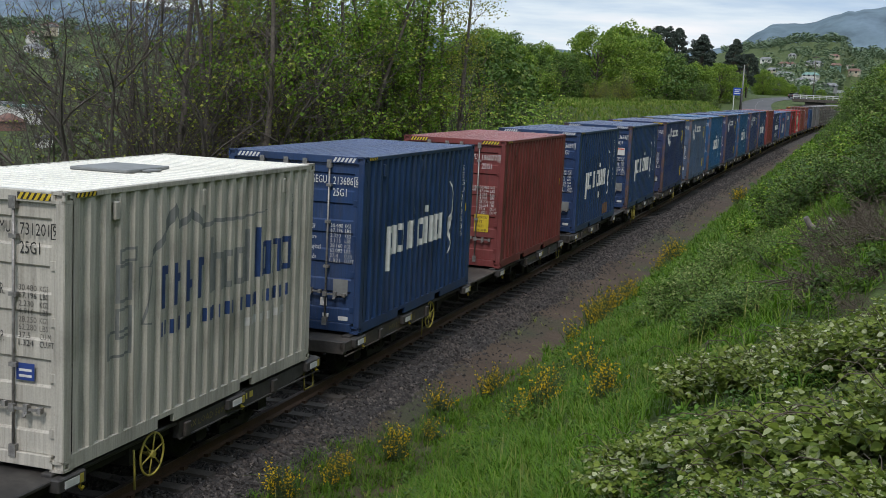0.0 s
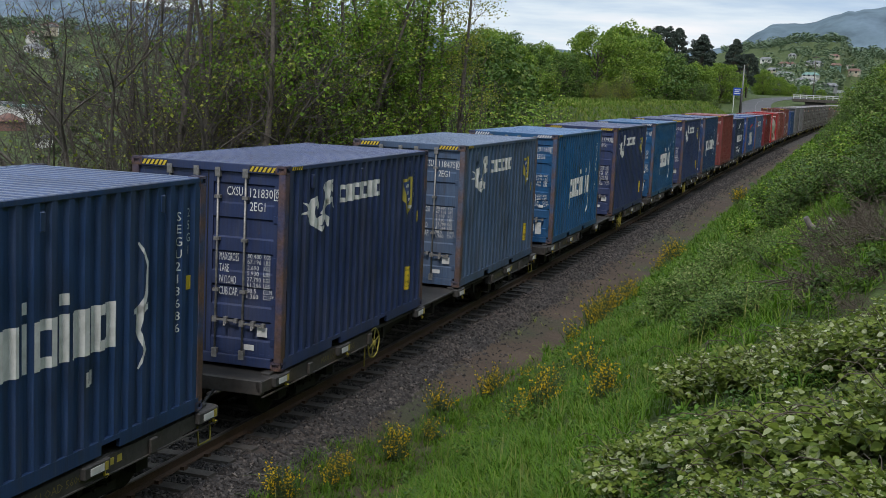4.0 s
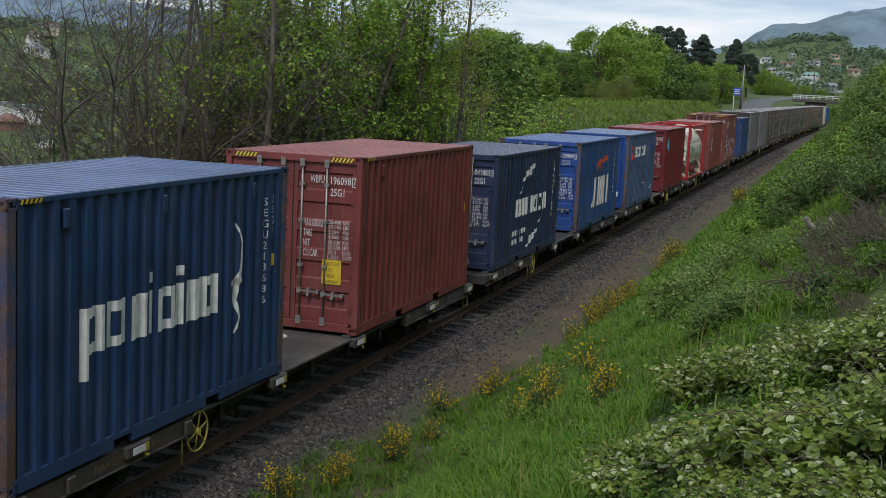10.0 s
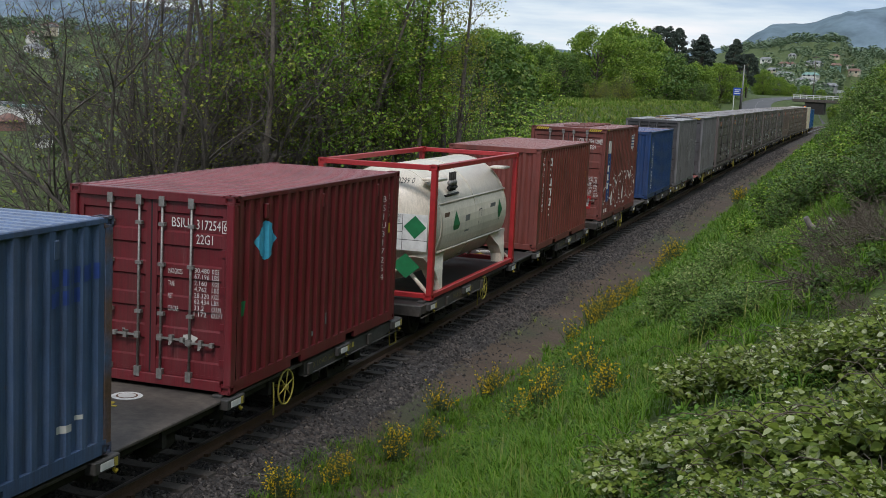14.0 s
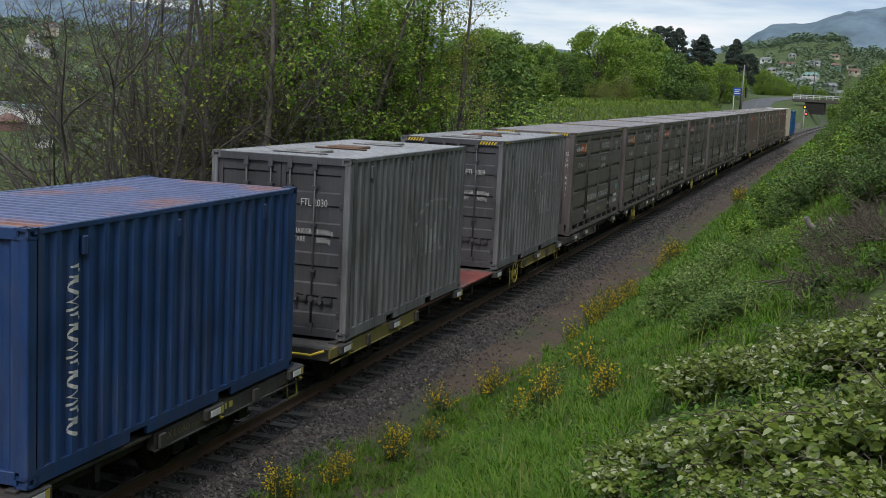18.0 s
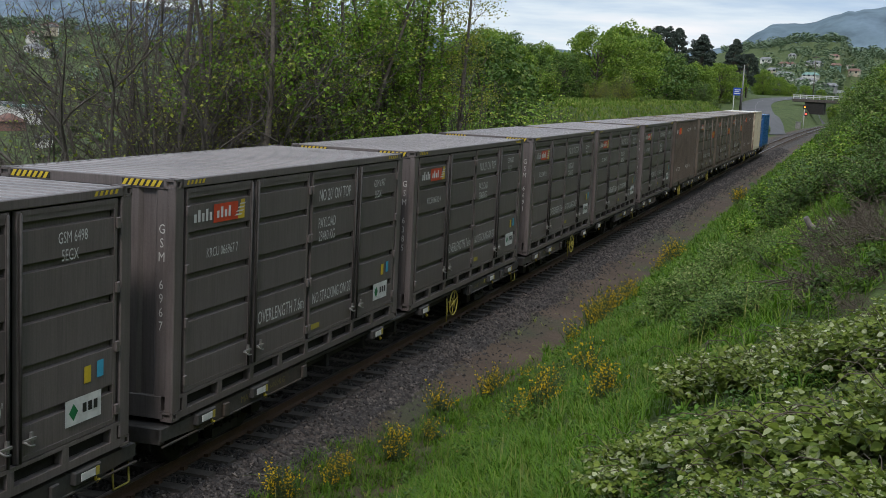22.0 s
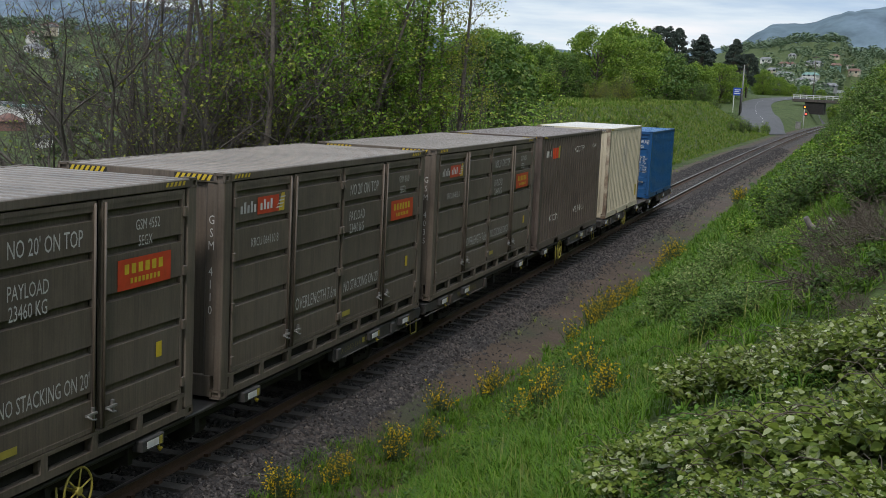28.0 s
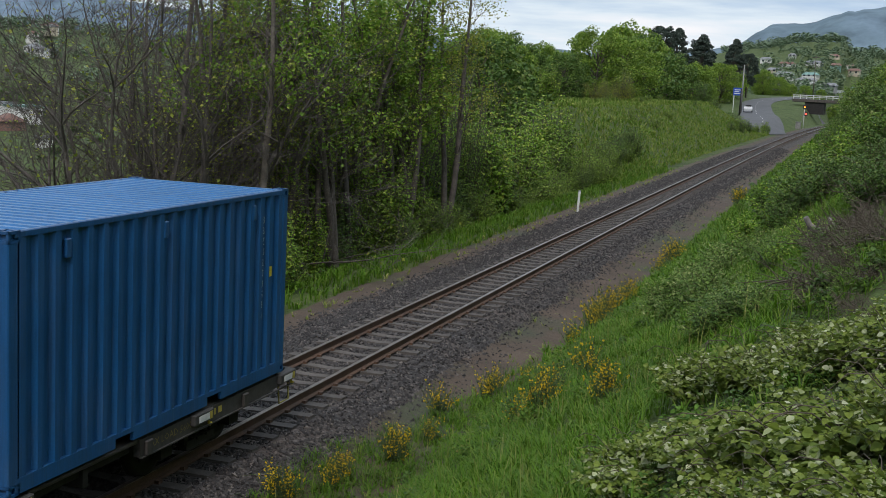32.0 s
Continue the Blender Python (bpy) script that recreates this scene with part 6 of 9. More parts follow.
    side(shape_2d(*([rect(0.06 + 0.10 * k, -0.06, 0.12 + 0.10 * k, 0.03 + 0.045 * (k % 2)) for k in range(4)] + [rect(0.52 + 0.04 * k, -0.07 + 0.045 * k, 0.70 + 0.03 * k, -0.052 + 0.045 * k, 0.05) for k in range(4)])), a0 + 0.72, 2.42, "white_paint", "brand_blocks")
    xf -= 0.003
    side(text_2d(owner, 0.17), a0 + 0.95, 1.94, m)
    side(text_2d("OVERLENGTH 7.6m", 0.26, 0.66), a0 + w + 0.92, 0.88, m)
    side(text_2d("NO 20' ON TOP", 0.25, 0.68), a0 + 2 * w + 0.90, 2.40, m)
    side(text_2d("PAYLOAD", 0.215, 0.68), a0 + 2 * w + 0.62, 1.99, m)
    side(text_2d("23460 KG", 0.215, 0.68), a0 + 2 * w + 0.62, 1.79, m)
    side(text_2d("NO STACKING ON 20'", 0.24, 0.62), a0 + 2 * w + 0.90, 0.88, m)
    side(text_2d(extra, 0.17, 0.7), a0 + 3 * w + 0.95, 2.44, m)
    side(text_2d("5EGX", 0.17, 0.7), a0 + 3 * w + 0.90, 2.26, m)
    if red_tag:
        side(shape_2d(rect(-0.55, -0.17, 0.55, 0.17)), a0 + 3 * w + 0.90, 1.92, "orange_red", "red_tag")
        xf += 0.003
        side(shape_2d(*[rect(-0.42 + 0.14 * k, 0.0, -0.33 + 0.14 * k, 0.11) for k in range(6)], *[rect(-0.3 + 0.08 * k, -0.11, -0.25 + 0.08 * k, -0.05) for k in range(8)]), a0 + 3 * w + 0.90, 1.92, "yellow_paint", "tag_blocks")
        xf -= 0.003
    else:
        side(shape_2d(rect(-0.32, -0.14, 0.32, 0.14)), a0 + 3 * w + 1.15, 0.61, "white_paint", "white_plate")
        xf += 0.003
        side(shape_2d([(-0.26, 0.0), (-0.18, -0.09), (-0.10, 0.0), (-0.18, 0.09)]), a0 + 3 * w + 1.15, 0.61, "green_paint", "plate_mark")
        side(shape_2d(*[rect(-0.02 + 0.1 * k, -0.04, 0.05 + 0.1 * k, 0.06) for k in range(3)]), a0 + 3 * w + 1.15, 0.61, "black_paint", "plate_blocks")
        xf -= 0.003
        side(shape_2d(rect(-0.06, -0.09, 0.06, 0.09)), a0 + 3 * w + 1.45, 0.98, "cyan_paint", "blue_label")
    side(shape_2d(rect(-0.06, -0.09, 0.06, 0.09)), a0 + 3 * w + 1.22, 0.96, "yellow_paint", "yellow_label")
    side(shape_2d(rect(-0.2, -0.04, 0.2, 0.04)), a0 + 2 * w + 0.25, 0.46, "old_yellow", "yellow_label")
    # hazard marks
    for xx in (-1.05, 0.50):
        hang("hazard_band", pooled(("kband", xx), lambda: boxes((xx, xx + 0.56, 0.0, 0.004, H - 0.100, H - 0.022))), MATS["black_paint"], c).location = (0, y0 + 0.0005, 0)
        hang("hazard_stripes", pooled(("kstr", xx), lambda: on_end(stripes(7, 0.045, 0.076, 0.076), 0, xx, H - 0.099)), MATS["yellow_paint"], c).location = (0, y0 - 0.003, 0)
    for ya in (y0 + 0.24, y1 - 0.72):
        def sh():
            bm = stripes(5, 0.05, 0.05, 0.092)
            for v in bm.verts:
                v.co = (x + 0.003, v.co.x + ya, v.co.y + H - 0.075)
            return bm
        hang("side_hazard_stripes", pooled(("kss", ya > 0), sh), MATS["yellow_paint"], c)
    bm = fresh()
    col = "GSM " + extra[-4:]
    z = H - 0.55
    for ch in col:
        if ch != " ":
            t = text_2d(ch, 0.14)
            me = finish("letters", on_end(t, y0 + 0.014, 0.06, z))
            bm.from_mesh(me)
            bpy.data.meshes.remove(me)
        z -= 0.14
    write(c, "end_lettering", bm, m)
    write(c, "end_plate", on_end(shape_2d(rect(-0.62, 0.42, -0.25, 0.62)), y0 + 0.012), "white_paint")
    add_container(rear, LK, c)


KB = ((210.51, "slate", "KRCU 066411 8", "GSM 6411", 0), (218.84, "slate", "KRCU 066498 3", "GSM 6498", 0), (227.41, "slate", "KRCU 066967 7", "GSM 6967", 0), (235.70, "slate", "KRCU 066385 4", "GSM 6385", 0),
      (244.29, "slate", "KRCU 066691 1", "GSM 6691", 0), (252.40, "slate", "KRCU 067014 9", "GSM 7014", 0), (261.11, "slate", "KRCU 066032 3", "GSM 6032", 0),
      (278.21, "dust", "KRCU 064552 2", "GSM 4552", 1), (286.56, "dust", "KRCU 064110 8", "GSM 4110", 1), (294.84, "dust", "KRCU 064035 6", "GSM 4035", 1))
for row in KB:
    side_door_box(*row)

# 7.6 m boxes with ribbed sides
for rear, ln in ((269.59, LK), (303.19, LK)):
    c, prof, fr = box_body(LK, HC, P["umber"], P["umber"], False, "long umber-grey ribbed container with faded stencils", hatch="yellow_paint")
    add_container(rear, LK, c)
    side_shape(c, prof, "brand_panel", [rect(-2.55, 2.28, -1.95, 2.56)], "orange_red")
    side_shape(c, prof, "brand_corner", [rect(-1.95, 2.28, -1.72, 2.60)], "old_yellow")
    side_shape(c, prof, "brand_blocks", [rect(-3.15 + 0.11 * k, 2.34, -3.08 + 0.11 * k, 2.50) for k in range(5)], "grey_lettering")
    write(c, "lettering", on_side(text_2d("NO 20' ON TOP", 0.24, 0.7), prof, 2.42, 0.75), "grey_lettering")
    for body, a in (("NO STACKING", -2.1), ("OVERLENGTH 7.6m", 1.05)):
        write(c, "lettering", on_side(text_2d(body, 0.26, 0.7), prof, 0.70, a), "grey_lettering")
    write(c, "lettering", on_side(text_2d("GSM 4301", 0.18, 0.7), prof, 2.45, 2.95), "grey_lettering")

# ivory and bright blue boxes at the tail
c, prof, fr = box_20(310.74, HC, "ivory", RUSTY, False, "ivory shipping container with plain ribbed walls", "black_paint")
column(c, prof, "25G1", 2.62, 2.3, 0.14, "black_paint", 0.15)
column(c, prof, "FBXU742577", 2.38, 2.3, 0.14, "black_paint", 0.15)
side_sticker(c, prof, 2.55, 1.35, 0.1, 0.22)
side_sticker(c, prof, 2.45, 0.38, 0.22, 0.40, "old_yellow", [("CAUTION", 0.055, 0.33), ("-9'6\"-", 0.07, 0.22), ("HIGH", 0.07, 0.11)])
side_shape(c, prof, "faint_panel", [oval(-0.05, 1.95, 0.36, 0.46)], "old_ivory")
end_text(c, fr - 0.002, [("FBXU", 0.13, 0.2, 2.5)], "black_paint")
bm = fresh()
z = 2.45
for ch in "FBXU742577":
    me = finish("letters", on_end(text_2d(ch, 0.15), fr - 0.004, 0.62, z))
    bm.from_mesh(me)
    bpy.data.meshes.remove(me)
    z -= 0.155
write(c, "end_lettering", bm, "black_paint")

c, prof, fr = box_20(319.49, STD, "sky", P["sky"], True, "bright blue shipping container with closed doors and white stencils", roof_m=paint("bright_blue_roof_paint", (0.016, 0.130, 0.330), 0.1, 0.34, 0.3, 0.15, 0.2111))
code(c, fr, STD, "BBZU", "200531", "9", "22G1")
weights(c, fr, STD, z=1.56, names=("MAX. GR.", "TARE", "NET", "CU. CAP."), nums=("30.480 KG", "2.185 KG", "28.295 KG", "33.1 CU.M"), x0=0.24, size=0.14)
write(c, "white_oval", on_end(shape_2d(oval(-0.78, 1.98, 0.11, 0.14)), fr - 0.003), "white_paint")
write(c, "yellow_triangle", on_end(shape_2d([(-0.90, 1.42), (-0.78, 1.22), (-0.66, 1.42)]), fr - 0.003), "yellow_paint")
part("lock_box", boxes((-0.16, 0.12, fr - 0.10, fr + 0.02, 1.16, 1.32), bevel=0.015), P["sky"], c, "blue welded lock box")
column(c, prof, "22G1", 2.62, 2.2, 0.14, "white_paint", 0.145)
column(c, prof, "BBZU200531", 2.38, 2.2, 0.14, "white_paint", 0.145)
side_sticker(c, prof, 2.5, 1.42, 0.08, 0.14)

# ---------------------------------------------------------------- the wagons under them
REARS = [q for _, q in CONTAINERS]
ORDER = sorted(range(len(CONTAINERS)), key=lambda i: REARS[i])
BY_Y = [(CONTAINERS[i][1], LK if "side_door" in CONTAINERS[i][0].name or abs(CONTAINERS[i][1] + LK / 2 - 269.59) < 0.01 or abs(CONTAINERS[i][1] + LK / 2 - 303.19) < 0.01 else L20) for i in ORDER]
HAND_FIRST = {1, 3, 6, 7, 9, 10, 14, 16, 18}
WAGONS = []


def lay_wagons():
    pairs = [(None, BY_Y[0])] + [(BY_Y[k], BY_Y[k + 1]) for k in range(1, len(BY_Y) - 1, 2)]
    for i, (a, b) in enumerate(pairs):
        if a is None:
            a = (b[0] - L20 - 2.5, L20)
        front, rear = a[0] - a[1] / 2, b[0] + b[1] / 2
        long = a[1] > 7
        f, r = front - (0.18 if long else 0.50), rear + (0.18 if long else 0.42)
        mid = (f + r) / 2
        hand = (a[0] + a[1] / 2 - 2.3 if i in HAND_FIRST else b[0] - b[1] / 2 + (2.85 if long else 1.8)) - mid
        inner = (a[0] + a[1] / 2, b[0] - b[1] / 2)
        spots = [inner[0] - (0.95 if long else 0.12) - mid, inner[1] + (0.85 if long else 0.12) - mid, f + 0.24 - mid + (0.3 if not long else 0.75), r - (0.30 if not long else 1.0) - mid, front + 2.3 - mid, rear - 2.3 - mid]
        w = build_wagon(i, f - mid, r - mid, spots, hand, red_deck=(i == 11), rail_end=i in (3, 4, 8, 13, 18))
        WAGONS.append((w, mid))


lay_wagons()


# ---------------------------------------------------------------- plants
leaf_mat("leaf_sycamore", (0.092, 0.200, 0.018), (0.210, 0.355, 0.034), (0.390, 0.450, 0.080), trans=0.4)
leaf_mat("leaf_yellowgreen", (0.140, 0.190, 0.018), (0.290, 0.335, 0.042), (0.38, 0.37, 0.09), trans=0.5, mottle=0.4)
leaf_mat("leaf_dark", (0.042, 0.096, 0.017), (0.098, 0.182, 0.028), (0.180, 0.230, 0.055), trans=0.3)
leaf_mat("leaf_round", (0.086, 0.170, 0.017), (0.195, 0.308, 0.034), (0.310, 0.395, 0.075), trans=0.35)
leaf_mat("leaf_pine", (0.030, 0.048, 0.040), (0.060, 0.085, 0.062), trans=0.1)
leaf_mat("leaf_bramble", (0.070, 0.118, 0.011), (0.205, 0.270, 0.040), (0.45, 0.48, 0.31), rough=0.7, trans=0.3)
leaf_mat("leaf_nettle", (0.046, 0.118, 0.010), (0.112, 0.228, 0.022), (0.240, 0.220, 0.060), rough=0.75, trans=0.3)
leaf_mat("leaf_shrub", (0.068, 0.138, 0.022), (0.165, 0.268, 0.052), (0.29, 0.34, 0.12), rough=0.7, trans=0.3)
# distance haze painted into the far leaves: paler, bluer, hardly mottled
leaf_mat("leaf_hill_haze", (0.095, 0.150, 0.090), (0.150, 0.215, 0.120), (0.19, 0.25, 0.14), trans=0.15, mottle=0.15)
leaf_mat("grass_blade", (0.044, 0.113, 0.003), (0.100, 0.222, 0.007), (0.172, 0.235, 0.040), rough=0.7, trans=0.35)
leaf_mat("grass_mound", (0.110, 0.180, 0.022), (0.180, 0.255, 0.036), (0.28, 0.28, 0.09), rough=0.7, mottle=0.35)
leaf_mat("grass_dry", (0.125, 0.185, 0.030), (0.250, 0.300, 0.062), (0.42, 0.38, 0.15), rough=0.7)
leaf_mat("broom_green", (0.051, 0.088, 0.030), (0.087, 0.135, 0.046), rough=0.7, trans=0.15)
leaf_mat("broom_flower", (0.62, 0.40, 0.006), (0.80, 0.58, 0.015), rough=0.7, trans=0.3)


def unit(v):
    return v / np.maximum(np.linalg.norm(v, axis=1, keepdims=True), 1e-9)


def leaves(name, centres, size, rs, material, up=0.6, wide=0.42, fold=0.12, full=False, out=None):
    """Leaves, turned at random but mostly facing the sky: small folded lozenges, or six-cornered ones where they are seen from near."""
    n = len(centres)
    centres = np.asarray(centres, float)
    size = (np.asarray(size, float) * rs.uniform(0.55, 1.3, n))[:, None]
    nor = unit(rs.normal(0, 1, (n, 3)) * (1 - up) + np.array([0, 0, up]) + (0 if out is None else out))
    a = unit(np.cross(nor, rs.normal(0, 1, (n, 3))))
    b = np.cross(nor, a)
    i = np.arange(n)[:, None]
    if full:
        w, f0 = size * wide, nor * size * fold
        tip = centres + a * size * 0.55 - nor * size * 0.10
        v = np.stack([centres - a * size * 0.5, centres - a * size * 0.22 + b * w + f0, centres + a * size * 0.18 + b * w * 0.92 + f0, tip, centres + a * size * 0.18 - b * w * 0.92 + f0, centres - a * size * 0.22 - b * w + f0], 1).reshape(-1, 3)
        f = np.concatenate([i * 6 + np.array([0, 1, 2, 3]), i * 6 + np.array([0, 3, 4, 5])], 1).reshape(-1, 4)
    else:
        v = np.stack([centres - a * size * 0.5, centres + b * size * wide + nor * size * fold, centres + a * size * 0.5, centres - b * size * wide + nor * size * fold], 1).reshape(-1, 3)
        f = np.concatenate([i * 4 + np.array([0, 1, 2]), i * 4 + np.array([0, 2, 3])], 1).reshape(-1, 3)
    return mesh_from(name, v, f, material, False)


def grow(rng, bm, p, d, length, r, level, top, tips, wander=0.18, kids=(2, 3), spread_a=0.6, sides=5, lift=0.15, shrink=0.68):
    """One branch and all that grows from it."""
    pts, radii = [Vector(p)], [r]
    n = 4 if level < 2 else 3
    for k in range(n):
        d = (d + Vector((rng.gauss(0, wander), rng.gauss(0, wander), rng.gauss(0, wander * 0.6) + lift * 0.3))).normalized()
        pts.append(pts[-1] + d * length / n)
        radii.append(r * (1 - 0.5 * (k + 1) / n))
    add_tube(bm, pts, radii, sides if level < 2 else (4 if level < 3 else 3), cap=False)
    if level >= top - 1:
        tips += [q for q in pts[1:]]
    if level >= top:
        return
    for k in range(rng.randint(*kids)):
        at = rng.choice(pts[2:]) if level else rng.choice(pts[1:])
        turn = Vector((rng.gauss(0, 1), rng.gauss(0, 1), rng.gauss(0, 0.4) + lift)).normalized()
        nd = (d * (1 - spread_a) + turn * spread_a).normalized()
        grow(rng, bm, at, nd, length * shrink * rng.uniform(0.75, 1.15), max(0.0075, radii[-1] * 0.8), level + 1, top, tips, wander, kids, spread_a, sides, lift, shrink)
    grow(rng, bm, pts[-1], d, length * shrink, radii[-1], level + 1, top, tips, wander, kids, spread_a, sides, lift, shrink)


def tree(name, label, category, seed, stems, tall, radius, top, leaf_m, per_tip, leaf_size, puff, bark="bark", lean=0.12, kids=(2, 3), spread_a=0.55, lift=0.25, crown_from=0.0, shrink=0.68, group=""):
    rng, rs = random.Random(seed), np.random.RandomState(seed)
    t = empty(name, label, category, group)
    tips = []
    for s in range(stems):
        bm = fresh()
        a = 2 * math.pi * s / stems + rng.uniform(-0.5, 0.5)
        off = 0.0 if stems == 1 else rng.uniform(0.15, 0.45)
        d = Vector((math.cos(a) * lean, math.sin(a) * lean, 1)).normalized()
        h = tall * rng.uniform(0.85, 1.1)
        grow(rng, bm, (off * math.cos(a), off * math.sin(a), -0.4), d, h * 0.42, radius * rng.uniform(0.8, 1.15), 0, top, tips, 0.13, kids, spread_a, 7, lift, shrink)
        part("trunk", bm, MATS[bark], t, "thin grey-brown trunk with bare branches" if per_tip < 3 else "")
    if per_tip:
        base = np.array([list(q) for q in tips])
        base = base[base[:, 2] > crown_from]
        n = max(1, int(len(base) * per_tip))
        c = base[rs.randint(0, len(base), n)] + rs.normal(0, puff, (n, 3)) * np.array([1, 1, 0.8])
        ob = new("crown", leaves("crown", c, np.full(n, leaf_size), rs, MATS[leaf_m]))
        ob.parent = t
    return t


def pole_tree(seed, tall, radius, leaf_m, n_leaf, leaf_size, bark, low=0.3, reach=0.24, label="", group="trees of the wood", stems=1):
    """A slender tree: an upright trunk to the top, rising side branches with twigs, sparse young leaf."""
    rng, rs = random.Random(seed), np.random.RandomState(seed)
    t = empty("slender_tree", label, "tree", group)
    tips = []
    for s in range(stems):
        bm = fresh()
        lean = Vector((rng.gauss(0, 0.05), rng.gauss(0, 0.05), 1)) if stems == 1 else Vector((rng.gauss(0, 0.11), rng.gauss(0, 0.11), 1))
        p, pts, radii, n = Vector((0.25 * s * rng.uniform(-1, 1), 0.25 * s * rng.uniform(-1, 1), -0.5)), [], [], 10
        h = tall * (1 if s == 0 else rng.uniform(0.7, 0.95))
        for k in range(n + 1):
            pts.append(p.copy())
            radii.append(radius * (1 - 0.85 * k / n) * (1.25 if k == 0 else 1))
            lean = (lean + Vector((rng.gauss(0, 0.05), rng.gauss(0, 0.05), 0.05))).normalized()
            p = p + lean * h / n
        add_tube(bm, pts, radii, 8, cap=False)
        for k in range(26):
            q = low + (1 - low) * rng.random()
            i = min(int(q * n), n - 1)
            at = pts[i].lerp(pts[i + 1], q * n - i)
            a = rng.uniform(0, 6.28)
            l = h * reach * (1.15 - q) * rng.uniform(0.6, 1.2)
            d = Vector((math.cos(a), math.sin(a), rng.uniform(0.5, 1.3))).normalized()
            grow(rng, bm, at, d, l * 0.7, max(0.011, radii[i] * 0.24), 2, 4, tips, 0.16, (1, 3), 0.5, 4, 0.2, 0.62)
        part("trunk", bm, MATS[bark], t, "slender upright trunk with rising twigs")
    base = np.array([list(q) for q in tips])
    per = 16
    k = max(1, n_leaf // per)
    mid = base[rs.randint(0, len(base), k)] + rs.normal(0, 0.10, (k, 3))
    off = rs.normal(0, 1, (k * per, 3)) * np.array([0.24, 0.24, 0.10])
    off[:, 2] -= 1.1 * (off[:, 0] ** 2 + off[:, 1] ** 2)
    ob = new("crown", leaves("crown", np.repeat(mid, per, 0) + off, np.full(k * per, leaf_size), rs, MATS[leaf_m], up=0.62, wide=0.46))
    ob.parent = t
    return t


def round_tree(name, label, category, seed, tall, wide, leaf_m, leaf_size, clumps, per, trunk=0.18, low=0.25, group="", cone=False, full=False, puff=0.24):
    """A full crown: many clumps of leaves with gaps, on a forked trunk."""
    rng, rs = random.Random(seed), np.random.RandomState(seed)
    t = empty(name, label, category, group)
    bm = fresh()
    add_tube(bm, [(0, 0, -0.6), (rng.gauss(0, 0.1), rng.gauss(0, 0.1), tall * 0.4), (rng.gauss(0, 0.2), rng.gauss(0, 0.2), tall * 0.85)], [trunk, trunk * 0.75, trunk * 0.2], 6)
    cs = []
    for k in range(clumps):
        a = rng.uniform(0, 2 * math.pi)
        q = rng.uniform(0, 1)
        z = low + (0.98 - low) * q
        rim = (1 - q) ** 0.7 if cone else math.sin(math.pi * (0.12 + 0.80 * q)) ** 0.7
        rr = wide * rim * math.sqrt(rng.uniform(0.25, 1.0)) * rng.uniform(0.8, 1.15)
        c = Vector((rr * math.cos(a), rr * math.sin(a), z * tall))
        cs.append(c)
        if k % 3 == 0:
            add_tube(bm, [(0, 0, z * tall * 0.6), c * 0.6 + Vector((0, 0, z * tall * 0.3)), c], [trunk * 0.35, trunk * 0.2, 0.02], 4, cap=False)
    tr = part("trunk" if trunk > 0.03 else "stem_tangle", bm, MATS["bark"], t)
    if trunk <= 0.03:
        tr["kind"] = "stuff"
    cs = np.array([list(c) for c in cs])
    n = clumps * per
    size = np.repeat(wide * puff * rs.uniform(0.7, 1.3, clumps), per)[:, None]
    way = unit(rs.normal(0, 1, (n, 3)) + np.array([0, 0, 0.35]))
    c = cs[np.repeat(np.arange(clumps), per)] + way * size * rs.uniform(0.55, 1.15, (n, 1)) * np.array([1, 1, 0.75 if not cone else 0.45])
    c[:, 2] = np.maximum(c[:, 2], 0.05)
    ob = new("crown", leaves("crown", c, np.full(n, leaf_size), rs, MATS[leaf_m], up=0.4, full=full, out=way * 0.7))
    ob.parent = t
    return t


def leaf_set(name, c, a, nor, size, material, wide=0.42, fold=0.10, sag=0.12, full=True):
    """Leaves with given middles, long axes and normals: six corners and a midrib, or plain folded lozenges."""
    n = len(c)
    size = np.asarray(size, float)[:, None]
    a = unit(a)
    b = unit(np.cross(nor, a))
    nor = np.cross(a, b)
    i = np.arange(n)[:, None]
    w, up = size * wide, nor * size * fold
    if full:
        v = np.stack([c - a * size * 0.5, c - a * size * 0.2 + b * w + up, c + a * size * 0.2 + b * w * 0.85 + up * 0.8, c + a * size * 0.55 - nor * size * sag, c + a * size * 0.2 - b * w * 0.85 + up * 0.8, c - a * size * 0.2 - b * w + up], 1).reshape(-1, 3)
        f = np.concatenate([i * 6 + np.array([0, 1, 2, 3]), i * 6 + np.array([0, 3, 4, 5])], 1).reshape(-1, 4)
    else:
        v = np.stack([c - a * size * 0.5, c + b * w + up, c + a * size * 0.5 - nor * size * sag, c - b * w + up], 1).reshape(-1, 3)
        f = np.concatenate([i * 4 + np.array([0, 1, 2]), i * 4 + np.array([0, 2, 3])], 1).reshape(-1, 3)
    return mesh_from(name, v, f, material, False)


